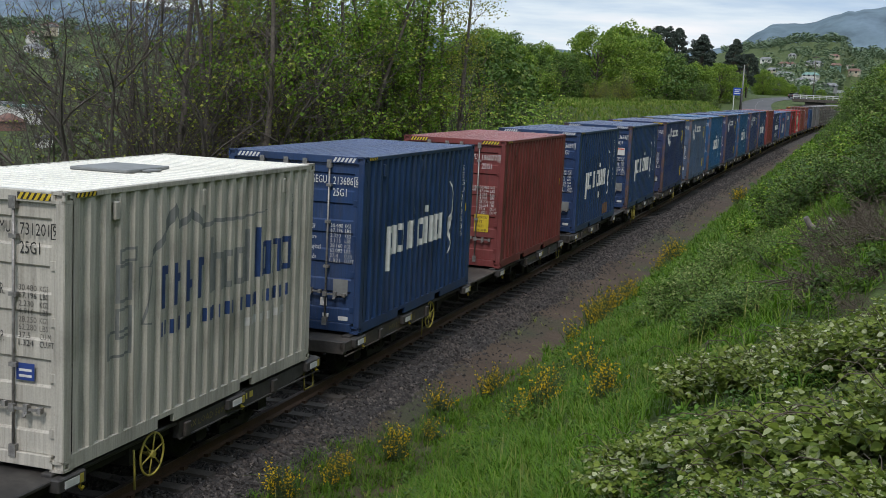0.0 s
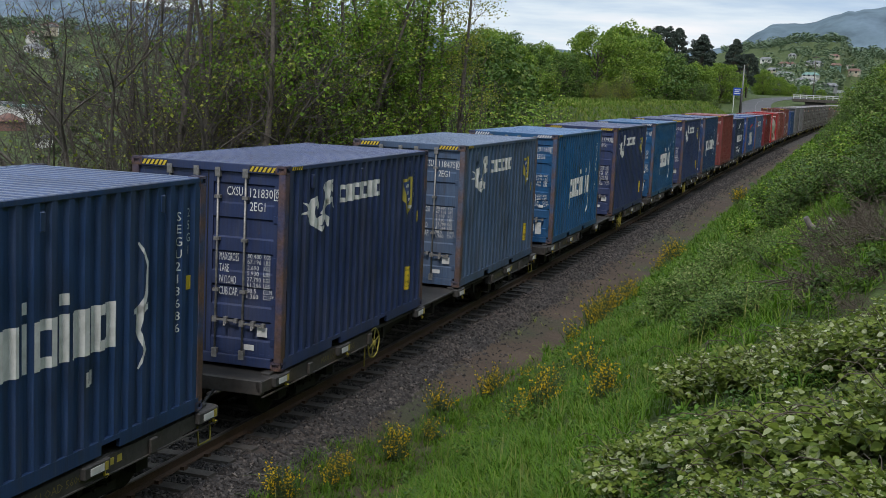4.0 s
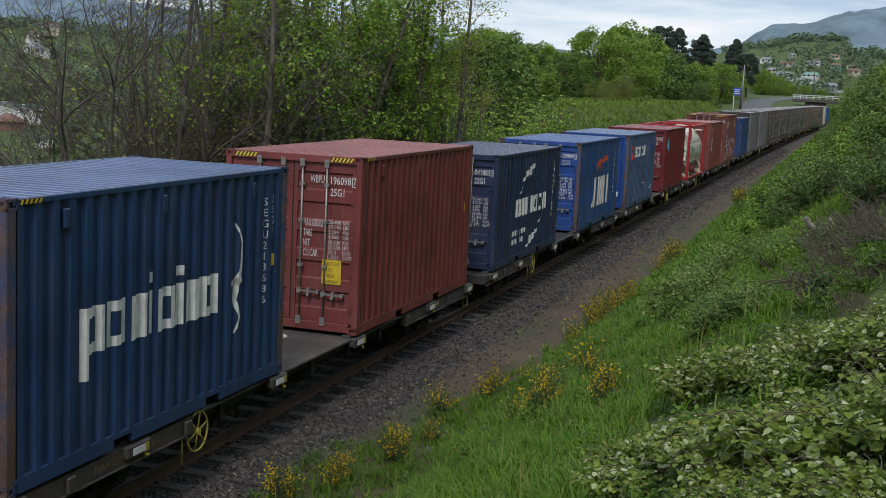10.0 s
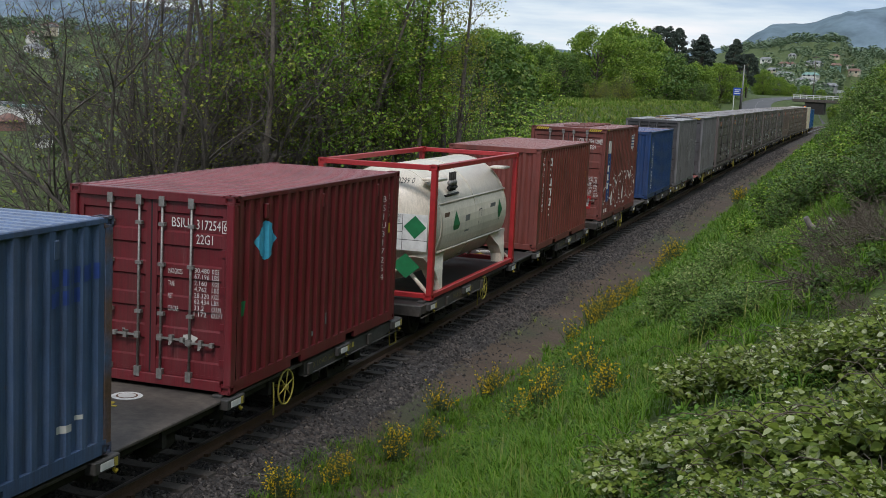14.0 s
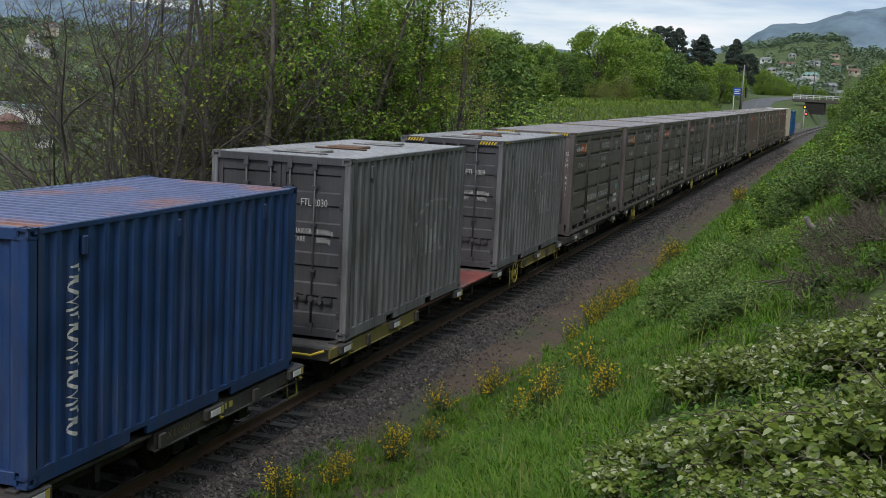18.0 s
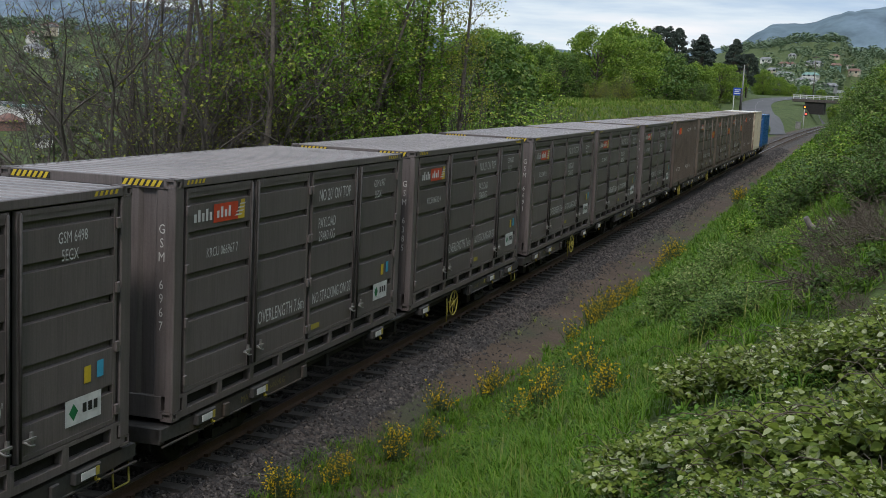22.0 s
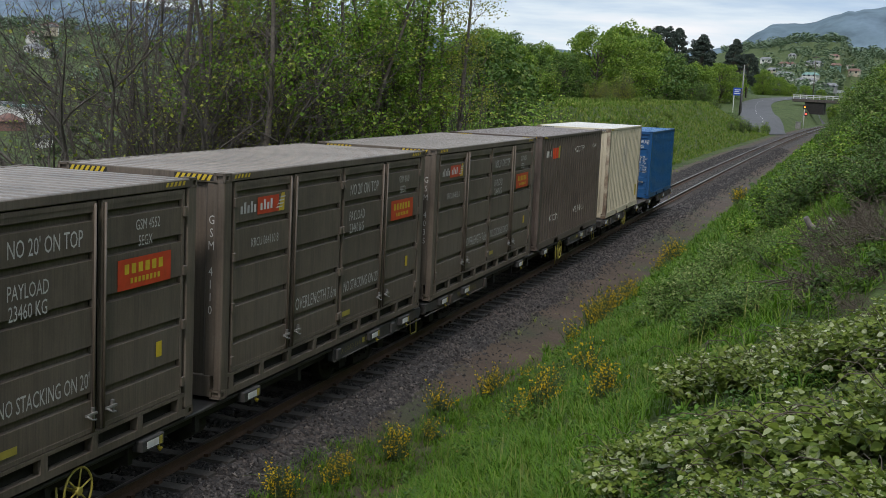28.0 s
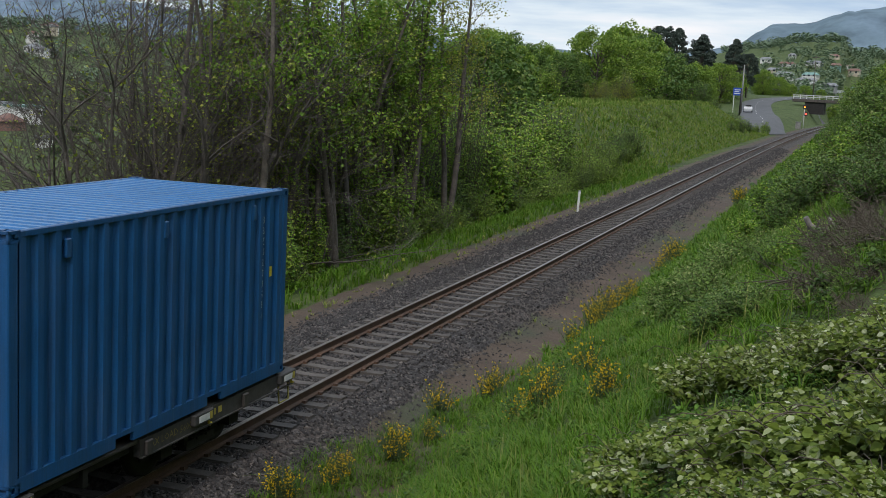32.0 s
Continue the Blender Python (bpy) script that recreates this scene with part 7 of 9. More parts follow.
def spray_bush(name, label, category, seed, tall, wide, stems, nodes, whorl, leaf_m, leaf, group, low=0.25, droop=0.30, slim=0.42, full=True, bark="cane_brown", peak=0.75, upright=1.3, thick=0.006, ruffle=0.26):
    """A bush of many arching stems, each with leaves in whorls that stand out and droop, smaller towards the tip."""
    rs = np.random.RandomState(seed)
    t = empty(name, label, category, group)
    az = rs.uniform(0, 6.283, stems)
    rr = np.sqrt(rs.uniform(0, 1, stems)) * rs.uniform(0.8, 1.12, stems)
    hh = tall * np.sqrt(np.clip(1 - peak * rr ** 2, 0.06, 1)) * rs.uniform(0.62, 1.1, stems)
    p0 = np.stack([np.cos(az) * rr * wide * 0.3, np.sin(az) * rr * wide * 0.3, np.full(stems, -0.03)], 1)
    p1 = np.stack([np.cos(az) * rr * wide, np.sin(az) * rr * wide, hh], 1)
    ts = np.linspace(low, 1.0, nodes)

    def along(q):
        q = np.asarray(q)
        return p0[:, None] + (p1 - p0)[:, None] * np.stack([q ** upright, q ** upright, q ** 0.8], 1)[None]
    bm = fresh()
    for line in along([0.0, 0.3, 0.65, 1.0]):
        add_tube(bm, line, [tall * thick, tall * thick * 0.8, tall * thick * 0.6, tall * thick * 0.3], 3, cap=False)
    part("stem_tangle", bm, MATS[bark], t)["kind"] = "stuff"
    pts = along(ts) + rs.normal(0, 0.03 * wide, (stems, nodes, 3))
    n = stems * nodes * whorl
    base = np.repeat(pts.reshape(-1, 3), whorl, 0)
    q = np.repeat(np.tile(ts, stems), whorl)
    ang = np.repeat(rs.uniform(0, 6.283, stems * nodes), whorl) + np.tile(np.arange(whorl) * 6.283 / whorl, stems * nodes) + rs.normal(0, 0.3, n)
    d = np.stack([np.cos(ang), np.sin(ang), -droop + rs.normal(0, 0.30, n)], 1)
    d = unit(d)
    size = leaf * rs.uniform(0.6, 1.25, n) * (1.15 - 0.5 * q)
    nor = np.array([0, 0, 1.0]) + d * np.array([0.5, 0.5, 0.0]) * droop + rs.normal(0, ruffle, (n, 3))
    c = base + d * (size * rs.uniform(0.5, 0.95, n))[:, None]
    c[:, 2] = np.maximum(c[:, 2], 0.02)
    ob = new("crown" if tall > 2 else "foliage", leaf_set("foliage", c, d, nor, size, MATS[leaf_m], slim, full=full))
    ob.parent = t
    return t


def ground_at(x, y):
    return float(height(np.array([x]), np.array([y]))[0])


def place(proto, used, x, y, turn, s=1.0, sink=0.0, z=None):
    """The prototype itself at first, copies afterwards."""
    zz = (ground_at(x, y) if z is None else z) - sink
    if proto.name not in used:
        used.add(proto.name)
        proto.scale = (s, s, s)
        proto.matrix_basis = pose(x, y, zz, 0, 0, turn) @ Matrix.Diagonal((s, s, s, 1))
        return proto
    q = copy_thing(proto, pose(x, y, zz, 0, 0, turn))
    q.scale = (s, s, s)
    return q


USED = set()
PR = random.Random(77)

# the wood on the drop: bare twiggy trees, then tall trees in young leaf
bare = [tree("bare_tree", "leafless many-stemmed tree with dark fanning twigs", "tree", 3 + k, 4, 11.0, 0.15, 5, "leaf_yellowgreen", 0.05, 0.12, 0.16, "bark_dark", 0.42, (2, 3), 0.50, 0.06, 2.0, group="trees of the wood") for k in range(2)]
for k, (x, y, s) in enumerate(((-10.6, 30.2, 1.05), (-12.4, 31.6, 1.0), (-14.6, 36.0, 1.0), (-11.4, 34.4, 1.05), (-9.6, 32.0, 1.0))):
    place(bare[k % 2], USED, x, y, PR.uniform(0, 360), s)
tall = [pole_tree(13 + k, 12.0, r, lm, nl, ls, bk, lo, 0.24, lab, stems=st) for k, (st, r, lm, nl, ls, bk, lo, lab) in enumerate((
    (1, 0.145, "leaf_sycamore", 2000, 0.11, "bark_pale", 0.42, "tall slender tree with pale trunk and sparse young leaf"),
    (2, 0.13, "leaf_yellowgreen", 6500, 0.085, "bark_dark", 0.30, "slender twin-stemmed tree in yellow-green leaf"),
    (3, 0.14, "leaf_sycamore", 4600, 0.115, "bark", 0.28, "slender many-stemmed tree in young green leaf"),
    (1, 0.12, "leaf_yellowgreen", 700, 0.075, "bark_dark", 0.30, "thin dark sapling trunk with few leaves")))]
SPOTS = ((-8.75, 32.2, 0), (-9.1, 31.0, 3), (-7.05, 31.6, 0), (-8.46, 33.0, 3), (-9.5, 33.6, 1), (-7.65, 36.0, 2), (-6.8, 36.2, 2), (-7.0, 46.3, 0), (-7.1, 42.2, 2), (-8.2, 40.3, 2), (-8.9, 37.6, 1), (-6.75, 43.4, 2), (-10.4, 36.0, 1), (-7.9, 34.6, 3), (-10.2, 32.6, 3), (-11.6, 32.0, 3), (-12.8, 34.6, 3), (-10.9, 39.0, 2), (-9.6, 44.0, 2), (-12.6, 43.0, 1), (-13.8, 38.0, 3), (-6.3, 46.2, 1), (-8.0, 46.0, 2), (-14.2, 46.0, 2), (-10.5, 47.0, 2), (-9.8, 30.0, 3), (-7.3, 39.0, 3), (-9.3, 34.8, 0), (-11.8, 36.6, 3))
for x, y, k in SPOTS:
    place(tall[k], USED, x, y, PR.uniform(0, 360), PR.uniform(0.92, 1.1) * (1.16 if x < -9.2 else 1.0))

# undergrowth and saplings below them
sap = [spray_bush("sapling_bush", lab, "bush", 31 + k, tl, wd, st, nd, 4, lm, lf, "undergrowth of the wood", 0.10, 0.35, sl, full=False, bark="bark", peak=pk, upright=up, thick=0.004) for k, (lm, tl, wd, st, nd, lf, sl, pk, up, lab) in enumerate((
    ("leaf_sycamore", 3.8, 1.15, 54, 13, 0.17, 0.46, 0.90, 1.0, "leafy green sapling in layered sprays at the wood's edge"),
    ("leaf_dark", 2.8, 1.5, 62, 11, 0.13, 0.42, 0.75, 1.2, "dense dark green bush under the trees"),
    ("leaf_round", 3.2, 1.6, 66, 11, 0.14, 0.44, 0.80, 1.1, "dense fresh green bush at the wood's edge"),
    ("leaf_yellowgreen", 3.8, 1.5, 62, 12, 0.10, 0.40, 0.85, 1.0, "yellow-green leafy thicket under the trees")))]


def scatter(protos, n, u, y, s, sink=0.08, power=1.0, grow_by=0.0, keep=None):
    """Copies strewn over a stretch of the plan; u from the track, y along it; grow_by: larger with every metre along."""
    for k in range(n):
        yy = y[0] + (y[1] - y[0]) * PR.random() ** power
        uu = PR.uniform(*u)
        if keep and not keep(uu, yy):
            continue
        place(PR.choice(protos), USED, uu + track_x(yy), yy, PR.uniform(0, 360), PR.uniform(*s) * (1 + grow_by * (yy - y[0])), sink)


thicket = [spray_bush("thicket_tree", lab, "tree", 131 + k, tl, wd, st, 17, 3, lm, lf, "undergrowth of the wood", 0.12, 0.35, 0.44, full=False, bark="bark_dark", peak=0.85, upright=1.0, thick=0.003) for k, (lm, tl, wd, st, lf, lab) in enumerate((
    ("leaf_yellowgreen", 8.0, 2.0, 60, 0.105, "tall yellow-green leafy thicket among the trunks"),
    ("leaf_sycamore", 8.5, 2.1, 60, 0.14, "tall leafy sycamore regrowth among the trunks"),
    ("leaf_dark", 7.0, 2.0, 60, 0.12, "dark leafy thicket among the trunks")))]
# low bushes right at the grass verge, taller ones behind, thicket in the depth
scatter([sap[1], sap[2], sap[2]], 26, (-7.0, -6.0), (30, 72), (0.42, 0.62))
scatter([sap[0], sap[1], sap[2], sap[2]], 34, (-8.6, -6.9), (30, 72), (0.75, 1.05))
scatter([sap[0], sap[2], sap[1]], 34, (-12.0, -8.3), (46, 80), (1.2, 1.75))
scatter([sap[3], sap[3], sap[2]], 34, (-14.0, -8.2), (30, 48), (1.0, 1.45))
scatter([thicket[0], thicket[0], thicket[1]], 20, (-12.5, -8.6), (33, 46), (0.95, 1.4))
scatter([thicket[0], thicket[0], thicket[1]], 9, (-9.2, -7.6), (28.5, 35.0), (0.42, 0.62))
scatter([thicket[1], thicket[2], thicket[1]], 14, (-12.5, -8.0), (42, 56), (0.8, 1.1))
scatter([thicket[0]], 8, (-17.5, -12.5), (36, 46), (0.75, 1.0))
scatter([thicket[0], thicket[1]], 9, (-9.0, -7.6), (33, 42), (0.5, 0.8))
scatter([thicket[1], thicket[2], thicket[1]], 12, (-8.6, -7.2), (41, 53), (0.6, 0.85))
scatter([sap[1], sap[2]], 16, (-7.4, -5.6), (70, 92), (0.5, 0.8))
scatter([sap[1]], 8, (-13.4, -9.6), (27, 31), (0.7, 0.95))
for x, y, s, k in ((-5.3, 29.3, 0.62, 0), (-7.6, 55.0, 1.5, 0), (-7.4, 60.0, 1.5, 2), (-8.0, 64.0, 1.55, 0), (-8.6, 69.5, 1.5, 2), (-12.9, 29.4, 0.9, 2), (-11.3, 27.0, 1.15, 0)):
    place(sap[k], USED, x, y, PR.uniform(0, 360), s, 0.1)

# full-crowned trees beyond the mound
crowns = [round_tree("broadleaf_tree", "full-crowned broadleaf tree in fresh green", "tree", 51 + k, 9.0, (4.0, 5.4, 4.6)[k], lm, 0.26, 130, 110, 0.22, 0.06, "trees beyond the mound", puff=0.20) for k, lm in enumerate(("leaf_round", "leaf_round", "leaf_dark"))]
for k, (x, y, s) in enumerate(((-24, 92, 0.41), (-20, 84, 0.66), (-27, 104, 0.42), (-22, 112, 0.57), (-31, 118, 0.53), (-25, 128, 0.65), (-19.5, 124, 0.56), (-33, 138, 0.92), (-27.5, 146, 0.74), (-22, 152, 1.0), (-36, 158, 1.08), (-29, 168, 0.7), (-23, 176, 1.03), (-33, 186, 1.2), (-26, 195, 1.75), (-21, 204, 1.2), (-38, 205, 1.13), (-29, 218, 1.75), (-16.5, 90, 0.58), (-15, 80, 0.95), (-18.5, 72, 1.2), (-22, 76, 1.05), (-20, 228, 1.04), (-25, 240, 1.07))):
    place(crowns[(k * 2 + k // 3) % 3], USED, x, y, PR.uniform(0, 360), s, 0.3)
for k, (x, y, s) in enumerate(((-27, 300, 1.07), (-23, 310, 1.04), (-31, 330, 1.18), (-26, 350, 0.99), (-21, 420, 0.95), (-17, 430, 0.72), (-13, 440, 0.5), (-28, 400, 0.9), (-34, 380, 0.94), (-9, 455, 0.5), (-4, 470, 0.45), (-24, 460, 0.7), (1, 480, 0.8), (6, 470, 0.8), (-16, 480, 0.6))):
    place(crowns[(0, 1, 0, 1)[k % 4]], USED, x, y, PR.uniform(0, 360), s, 0.3)
pines = [round_tree("pine_tree", "dark old pine with ragged crown", "tree", 71 + k, 17.0, 4.4, "leaf_pine", 0.42, 130, 80, 0.35, 0.30, "dark pines", cone=(k == 1), puff=0.15) for k in range(2)]
for k, (x, y, s) in enumerate(((-34, 285, 1.05), (-31.5, 292, 1.05), (-36.5, 291, 0.9), (-27.5, 305, 0.98), (-29.5, 318, 0.9), (-22.5, 335, 0.95), (-20.5, 352, 0.72), (-24.5, 345, 0.8))):
    place(pines[k % 2], USED, x, y, PR.uniform(0, 360), s, 0.3)

# bushes on the mound: along its ridge, at its foot, and a few in the grass
scatter([sap[1], sap[2]], 12, (-13.5, -9.0), (176, 200), (0.8, 1.3))
scatter([sap[1], sap[2]], 9, (-7.4, -5.6), (150, 186), (0.35, 0.6))
scatter([sap[2], sap[1]], 7, (-17.0, -8.0), (100, 160), (0.28, 0.45))
scatter([sap[1], sap[2]], 10, (-7.6, -5.0), (186, 204), (0.28, 0.5))
scatter([sap[3]], 8, (-20.0, -15.0), (112, 150), (0.6, 1.0))
scatter([sap[2], sap[0]], 9, (-24.0, -13.0), (82, 100), (0.9, 1.3))

# shrubs on the cutting bank
shrub = [spray_bush("bank_shrub", lab, "bush", 91 + k, tl, wd, st, nd, wh, lm, lf, "shrubs on the bank", 0.2, 0.30, sl, peak=0.7) for k, (lm, tl, wd, st, nd, wh, lf, sl, lab) in enumerate((
    ("leaf_shrub", 0.85, 0.75, 58, 7, 4, 0.078, 0.40, "pale green shrub in leafy rosettes on the bank"),
    ("leaf_sycamore", 0.90, 0.70, 50, 7, 4, 0.085, 0.44, "bright green shrub on the cutting bank"),
    ("leaf_dark", 0.95, 0.80, 62, 7, 4, 0.080, 0.42, "dense dark green shrub on the cutting bank"),
    ("leaf_nettle", 0.80, 0.70, 56, 8, 4, 0.065, 0.34, "nettle-green shrub on the cutting bank")))]
far_shrub = [spray_bush("bank_shrub", "leafy bush on the distant bank", "bush", 111 + k, 1.7, 1.3, 46, 7, 4, lm, 0.19, "shrubs on the bank", 0.12, 0.3, 0.42, full=False, bark="bark", peak=0.75) for k, lm in enumerate(("leaf_dark", "leaf_round", "leaf_shrub"))]
# the clump in leafy rosettes above the grass
scatter([shrub[0], shrub[0], shrub[3]], 22, (5.7, 7.6), (17.5, 25.0), (0.62, 0.85), keep=lambda u, y: u > 5.7 + (y - 17.5) * 0.02)
scatter([shrub[0], shrub[1], shrub[2]], 14, (7.3, 8.6), (13.5, 19.0), (0.45, 0.65))
# dark and bright bushes further up the slope
scatter([shrub[2], shrub[2], shrub[3], shrub[1]], 34, (6.7, 9.6), (25, 44), (0.7, 1.15), grow_by=0.02)
scatter([shrub[2], shrub[3]], 12, (8.7, 9.7), (18, 27), (0.6, 0.9))
scatter([shrub[3], shrub[2], shrub[0]], 16, (8.1, 9.1), (10.8, 18), (0.22, 0.36))
scatter([shrub[1], shrub[3], shrub[2]], 14, (7.0, 8.2), (27, 50), (0.40, 0.65), grow_by=0.012)
scatter(far_shrub + [far_shrub[0]], 60, (8.0, 13.0), (46, 110), (0.55, 0.9), grow_by=0.006)
scatter([far_shrub[0], far_shrub[0], far_shrub[2]], 22, (7.2, 8.4), (46, 110), (0.32, 0.5))
scatter(far_shrub, 40, (7.4, 12.5), (100, 215), (0.7, 1.2))
scatter([shrub[3], shrub[1]], 8, (4.2, 5.2), (44, 70), (0.35, 0.55))


def bramble(seed, wide, tall, leaf, stems):
    """A mound of broad pale leaves on arching canes, with bare canes over it."""
    rng = random.Random(seed)
    t = spray_bush("bramble_bush", "pale green bramble with broad leaves and arching canes", "bush", seed, tall, wide, stems, 8, 2, "leaf_bramble", leaf, "brambles on the bank", 0.22, 0.22, 0.50, peak=0.6, upright=1.1, ruffle=0.45)
    bm = fresh()
    for k in range(3):
        a, reach, top = rng.uniform(0, 6.28), wide * rng.uniform(0.6, 1.3), tall * rng.uniform(0.8, 1.35)
        pts = [Vector((math.cos(a) * reach * q, math.sin(a) * reach * q, top * math.sin(q * 2.3))) for q in (0.05, 0.3, 0.55, 0.8, 1.0)]
        add_tube(bm, pts, [0.005, 0.004, 0.003, 0.003, 0.002], 4, cap=False)
    part("cane_tangle", bm, MATS["cane_brown"], t, "brown arching canes")["kind"] = "stuff"
    return t


def along_line(protos, a, b, n, wander, s):
    """Copies along a line of the plan."""
    for k in range(n):
        q = (k + PR.random()) / n
        x, y = a[0] + (b[0] - a[0]) * q + PR.gauss(0, wander), a[1] + (b[1] - a[1]) * q + PR.gauss(0, wander)
        place(PR.choice(protos), USED, x, y, PR.uniform(0, 360), PR.uniform(*s), 0.03)


brs = [bramble(201 + k, 0.52, 0.40, 0.062, 80) for k in range(3)]
low = [bramble(211 + k, 0.40, 0.20, 0.066, 44) for k in range(2)]
along_line(brs, (7.45, 11.0), (9.15, 7.6), 13, 0.10, (0.7, 1.0))
along_line(brs, (8.3, 10.4), (9.2, 8.6), 4, 0.12, (0.7, 0.9))
along_line(brs, (8.9, 6.6), (9.1, 5.6), 3, 0.08, (0.7, 0.9))
along_line(low, (7.55, 8.6), (8.75, 5.8), 17, 0.10, (0.7, 1.15))
along_line(low, (8.4, 7.4), (9.0, 5.4), 8, 0.12, (0.7, 1.1))
scatter([shrub[3], shrub[2]], 10, (7.6, 9.0), (6.0, 9.6), (0.14, 0.22))
along_line(low, (8.1, 6.6), (8.8, 4.8), 12, 0.14, (0.6, 0.9))
along_line(low, (7.0, 9.2), (7.6, 7.5), 6, 0.10, (0.7, 0.95))


def broom(seed):
    """Upright green whips with yellow flowers up their length."""
    rng, rs = random.Random(seed), np.random.RandomState(seed)
    t = empty("broom_bush", "green broom shrub with bright yellow flowers", "bush", "flowering broom")
    bm = fresh()
    tips = []
    for k in range(60):
        a, l = rng.uniform(0, 6.28), rng.uniform(0.35, 0.85)
        o = rng.uniform(0.05, 0.6)
        pts = [Vector((0.06 * math.cos(a), 0.06 * math.sin(a), 0))]
        for q in (0.35, 0.7, 1.0):
            pts.append(Vector((math.cos(a) * o * q * 0.7, math.sin(a) * o * q * 0.7, l * q)) + Vector((rng.gauss(0, 0.03), rng.gauss(0, 0.03), 0)))
        add_tube(bm, pts, [0.006, 0.005, 0.004, 0.003], 3, cap=False)
        tips.append(pts)
    part("whip_tangle", bm, MATS["broom_green"], t, "thin green whips")["kind"] = "stuff"

    def up_whips(which, n, lo):
        k = rs.randint(0, len(which), n)
        q = rs.uniform(lo, 1, n)
        seg = np.array([[list(p) for p in w] for w in which])
        i = np.minimum((q * 3).astype(int), 2)
        f = (q * 3 - i)[:, None]
        return seg[k, i] * (1 - f) + seg[k, i + 1] * f + rs.normal(0, 0.016, (n, 3))
    ob = new("leaves", leaves("leaves", up_whips(tips, 900, 0.15), np.full(900, 0.040), rs, MATS["broom_green"], up=0.2, wide=0.22))
    ob.parent = t
    ob = new("blossom", leaves("blossom", up_whips(tips[::2], 210, 0.5), np.full(210, 0.040), rs, MATS["broom_flower"], up=0.2, wide=0.5, fold=0.3))
    ob.parent = t
    ob["label"], ob["kind"] = "bright yellow flowers", "stuff"
    return t


bro = [broom(301 + k) for k in range(3)]
along_line(bro, (2.1, 13.9), (2.7, 17.9), 9, 0.16, (0.55, 0.85))
along_line(bro, (2.6, 19.4), (3.1, 22.4), 4, 0.12, (0.55, 0.85))
along_line(bro, (3.3, 25.4), (3.7, 31.0), 9, 0.16, (0.75, 1.05))
along_line(bro, (3.5, 36.0), (3.7, 39.5), 4, 0.15, (0.75, 1.0))
along_line(bro, (4.9, 15.6), (5.4, 16.6), 4, 0.2, (0.6, 0.8))
along_line(bro, (6.2, 13.0), (6.35, 13.6), 2, 0.08, (0.55, 0.65))
along_line(bro, (3.9, 55.0), (3.9, 62.0), 3, 0.1, (0.9, 1.2))


def blades(name, label, n, u0, u1, y0, y1, tall, wide, m, seed, bend=0.55, power=1.0, thin=None, tuft=9, gap=-0.45):
    """Grass in tufts: bent blades that fan out from a shared foot."""
    rs = np.random.RandomState(seed)
    k = n // tuft
    y = y0 + (y1 - y0) * rs.uniform(0, 1, k) ** power
    u = rs.uniform(u0, u1, k)
    keep = wave(u, y, 1.7, seed + 5) + rs.normal(0, 0.35, k) > gap
    if thin is not None:
        keep &= thin(u, y, rs)
    y, u = y[keep], u[keep]
    big = rs.uniform(0.55, 1.25, len(y)) * (1 + 0.35 * wave(u, y, 2.9, seed + 6))
    y, u, big = np.repeat(y, tuft), np.repeat(u, tuft), np.repeat(big, tuft)
    n = len(y)
    a = rs.uniform(0, 6.28, n)
    foot = tall * 0.22 * rs.uniform(0, 1, n)
    y, u = y + np.sin(a) * foot, u + np.cos(a) * foot
    x = u + BEND * y * y / 2 + BEND3 * y ** 3
    z = height(x, y)
    h = tall * big * rs.uniform(0.55, 1.15, n)
    a = a + rs.normal(0, 0.5, n)
    d = np.stack([np.cos(a), np.sin(a), np.zeros(n)], 1)
    b = np.stack([-np.sin(a), np.cos(a), np.zeros(n)], 1) * (wide * rs.uniform(0.6, 1.3, n))[:, None]
    p = np.stack([x, y, z - 0.01], 1)
    l2 = bend * rs.uniform(0.4, 1.7, n)
    up = np.array([0, 0, 1.0])
    m1 = p + d * (h * l2 * 0.18)[:, None] + up * (h * 0.45)[:, None]
    m2 = p + d * (h * l2 * 0.55)[:, None] + up * (h * (0.80 - 0.08 * l2))[:, None]
    tip = p + d * (h * l2 * 1.05)[:, None] + up * (h * (1.0 - 0.33 * l2))[:, None]
    v = np.stack([p - b * 0.7, p + b * 0.7, m1 + b, m1 - b, m2 + b * 0.75, m2 - b * 0.75, tip], 1).reshape(-1, 3)
    i = np.arange(n)[:, None] * 7
    f = np.concatenate([i + np.array(q) for q in ((0, 1, 2), (0, 2, 3), (3, 2, 4), (3, 4, 5), (5, 4, 6))], 1).reshape(-1, 3)
    return tagged(new(name, mesh_from(name, v, f, MATS[m], False)), label, "grass", kind="stuff")


weed = [spray_bush("broadleaf_weed", "low clump of broad green weeds in the grass", "weed", 321 + k, 0.34, 0.34, 18, 5, 3, lm, lf, "weeds in the grass", 0.2, 0.3, 0.42) for k, (lm, lf) in enumerate((("leaf_nettle", 0.075), ("leaf_dark", 0.09), ("leaf_nettle", 0.06)))]
scatter(weed, 60, (2.6, 7.0), (12.0, 30.0), (0.6, 1.1), keep=lambda u, y: u > 2.0 + 0.035 * y + max(0.0, 15.0 - y) * 0.5)
scatter(weed, 16, (3.6, 5.0), (16.0, 20.0), (0.7, 1.0))
scatter(weed, 34, (7.3, 9.0), (5.2, 10.5), (0.5, 0.85))
scatter(weed, 26, (8.0, 9.0), (10.5, 18.0), (0.5, 0.9))


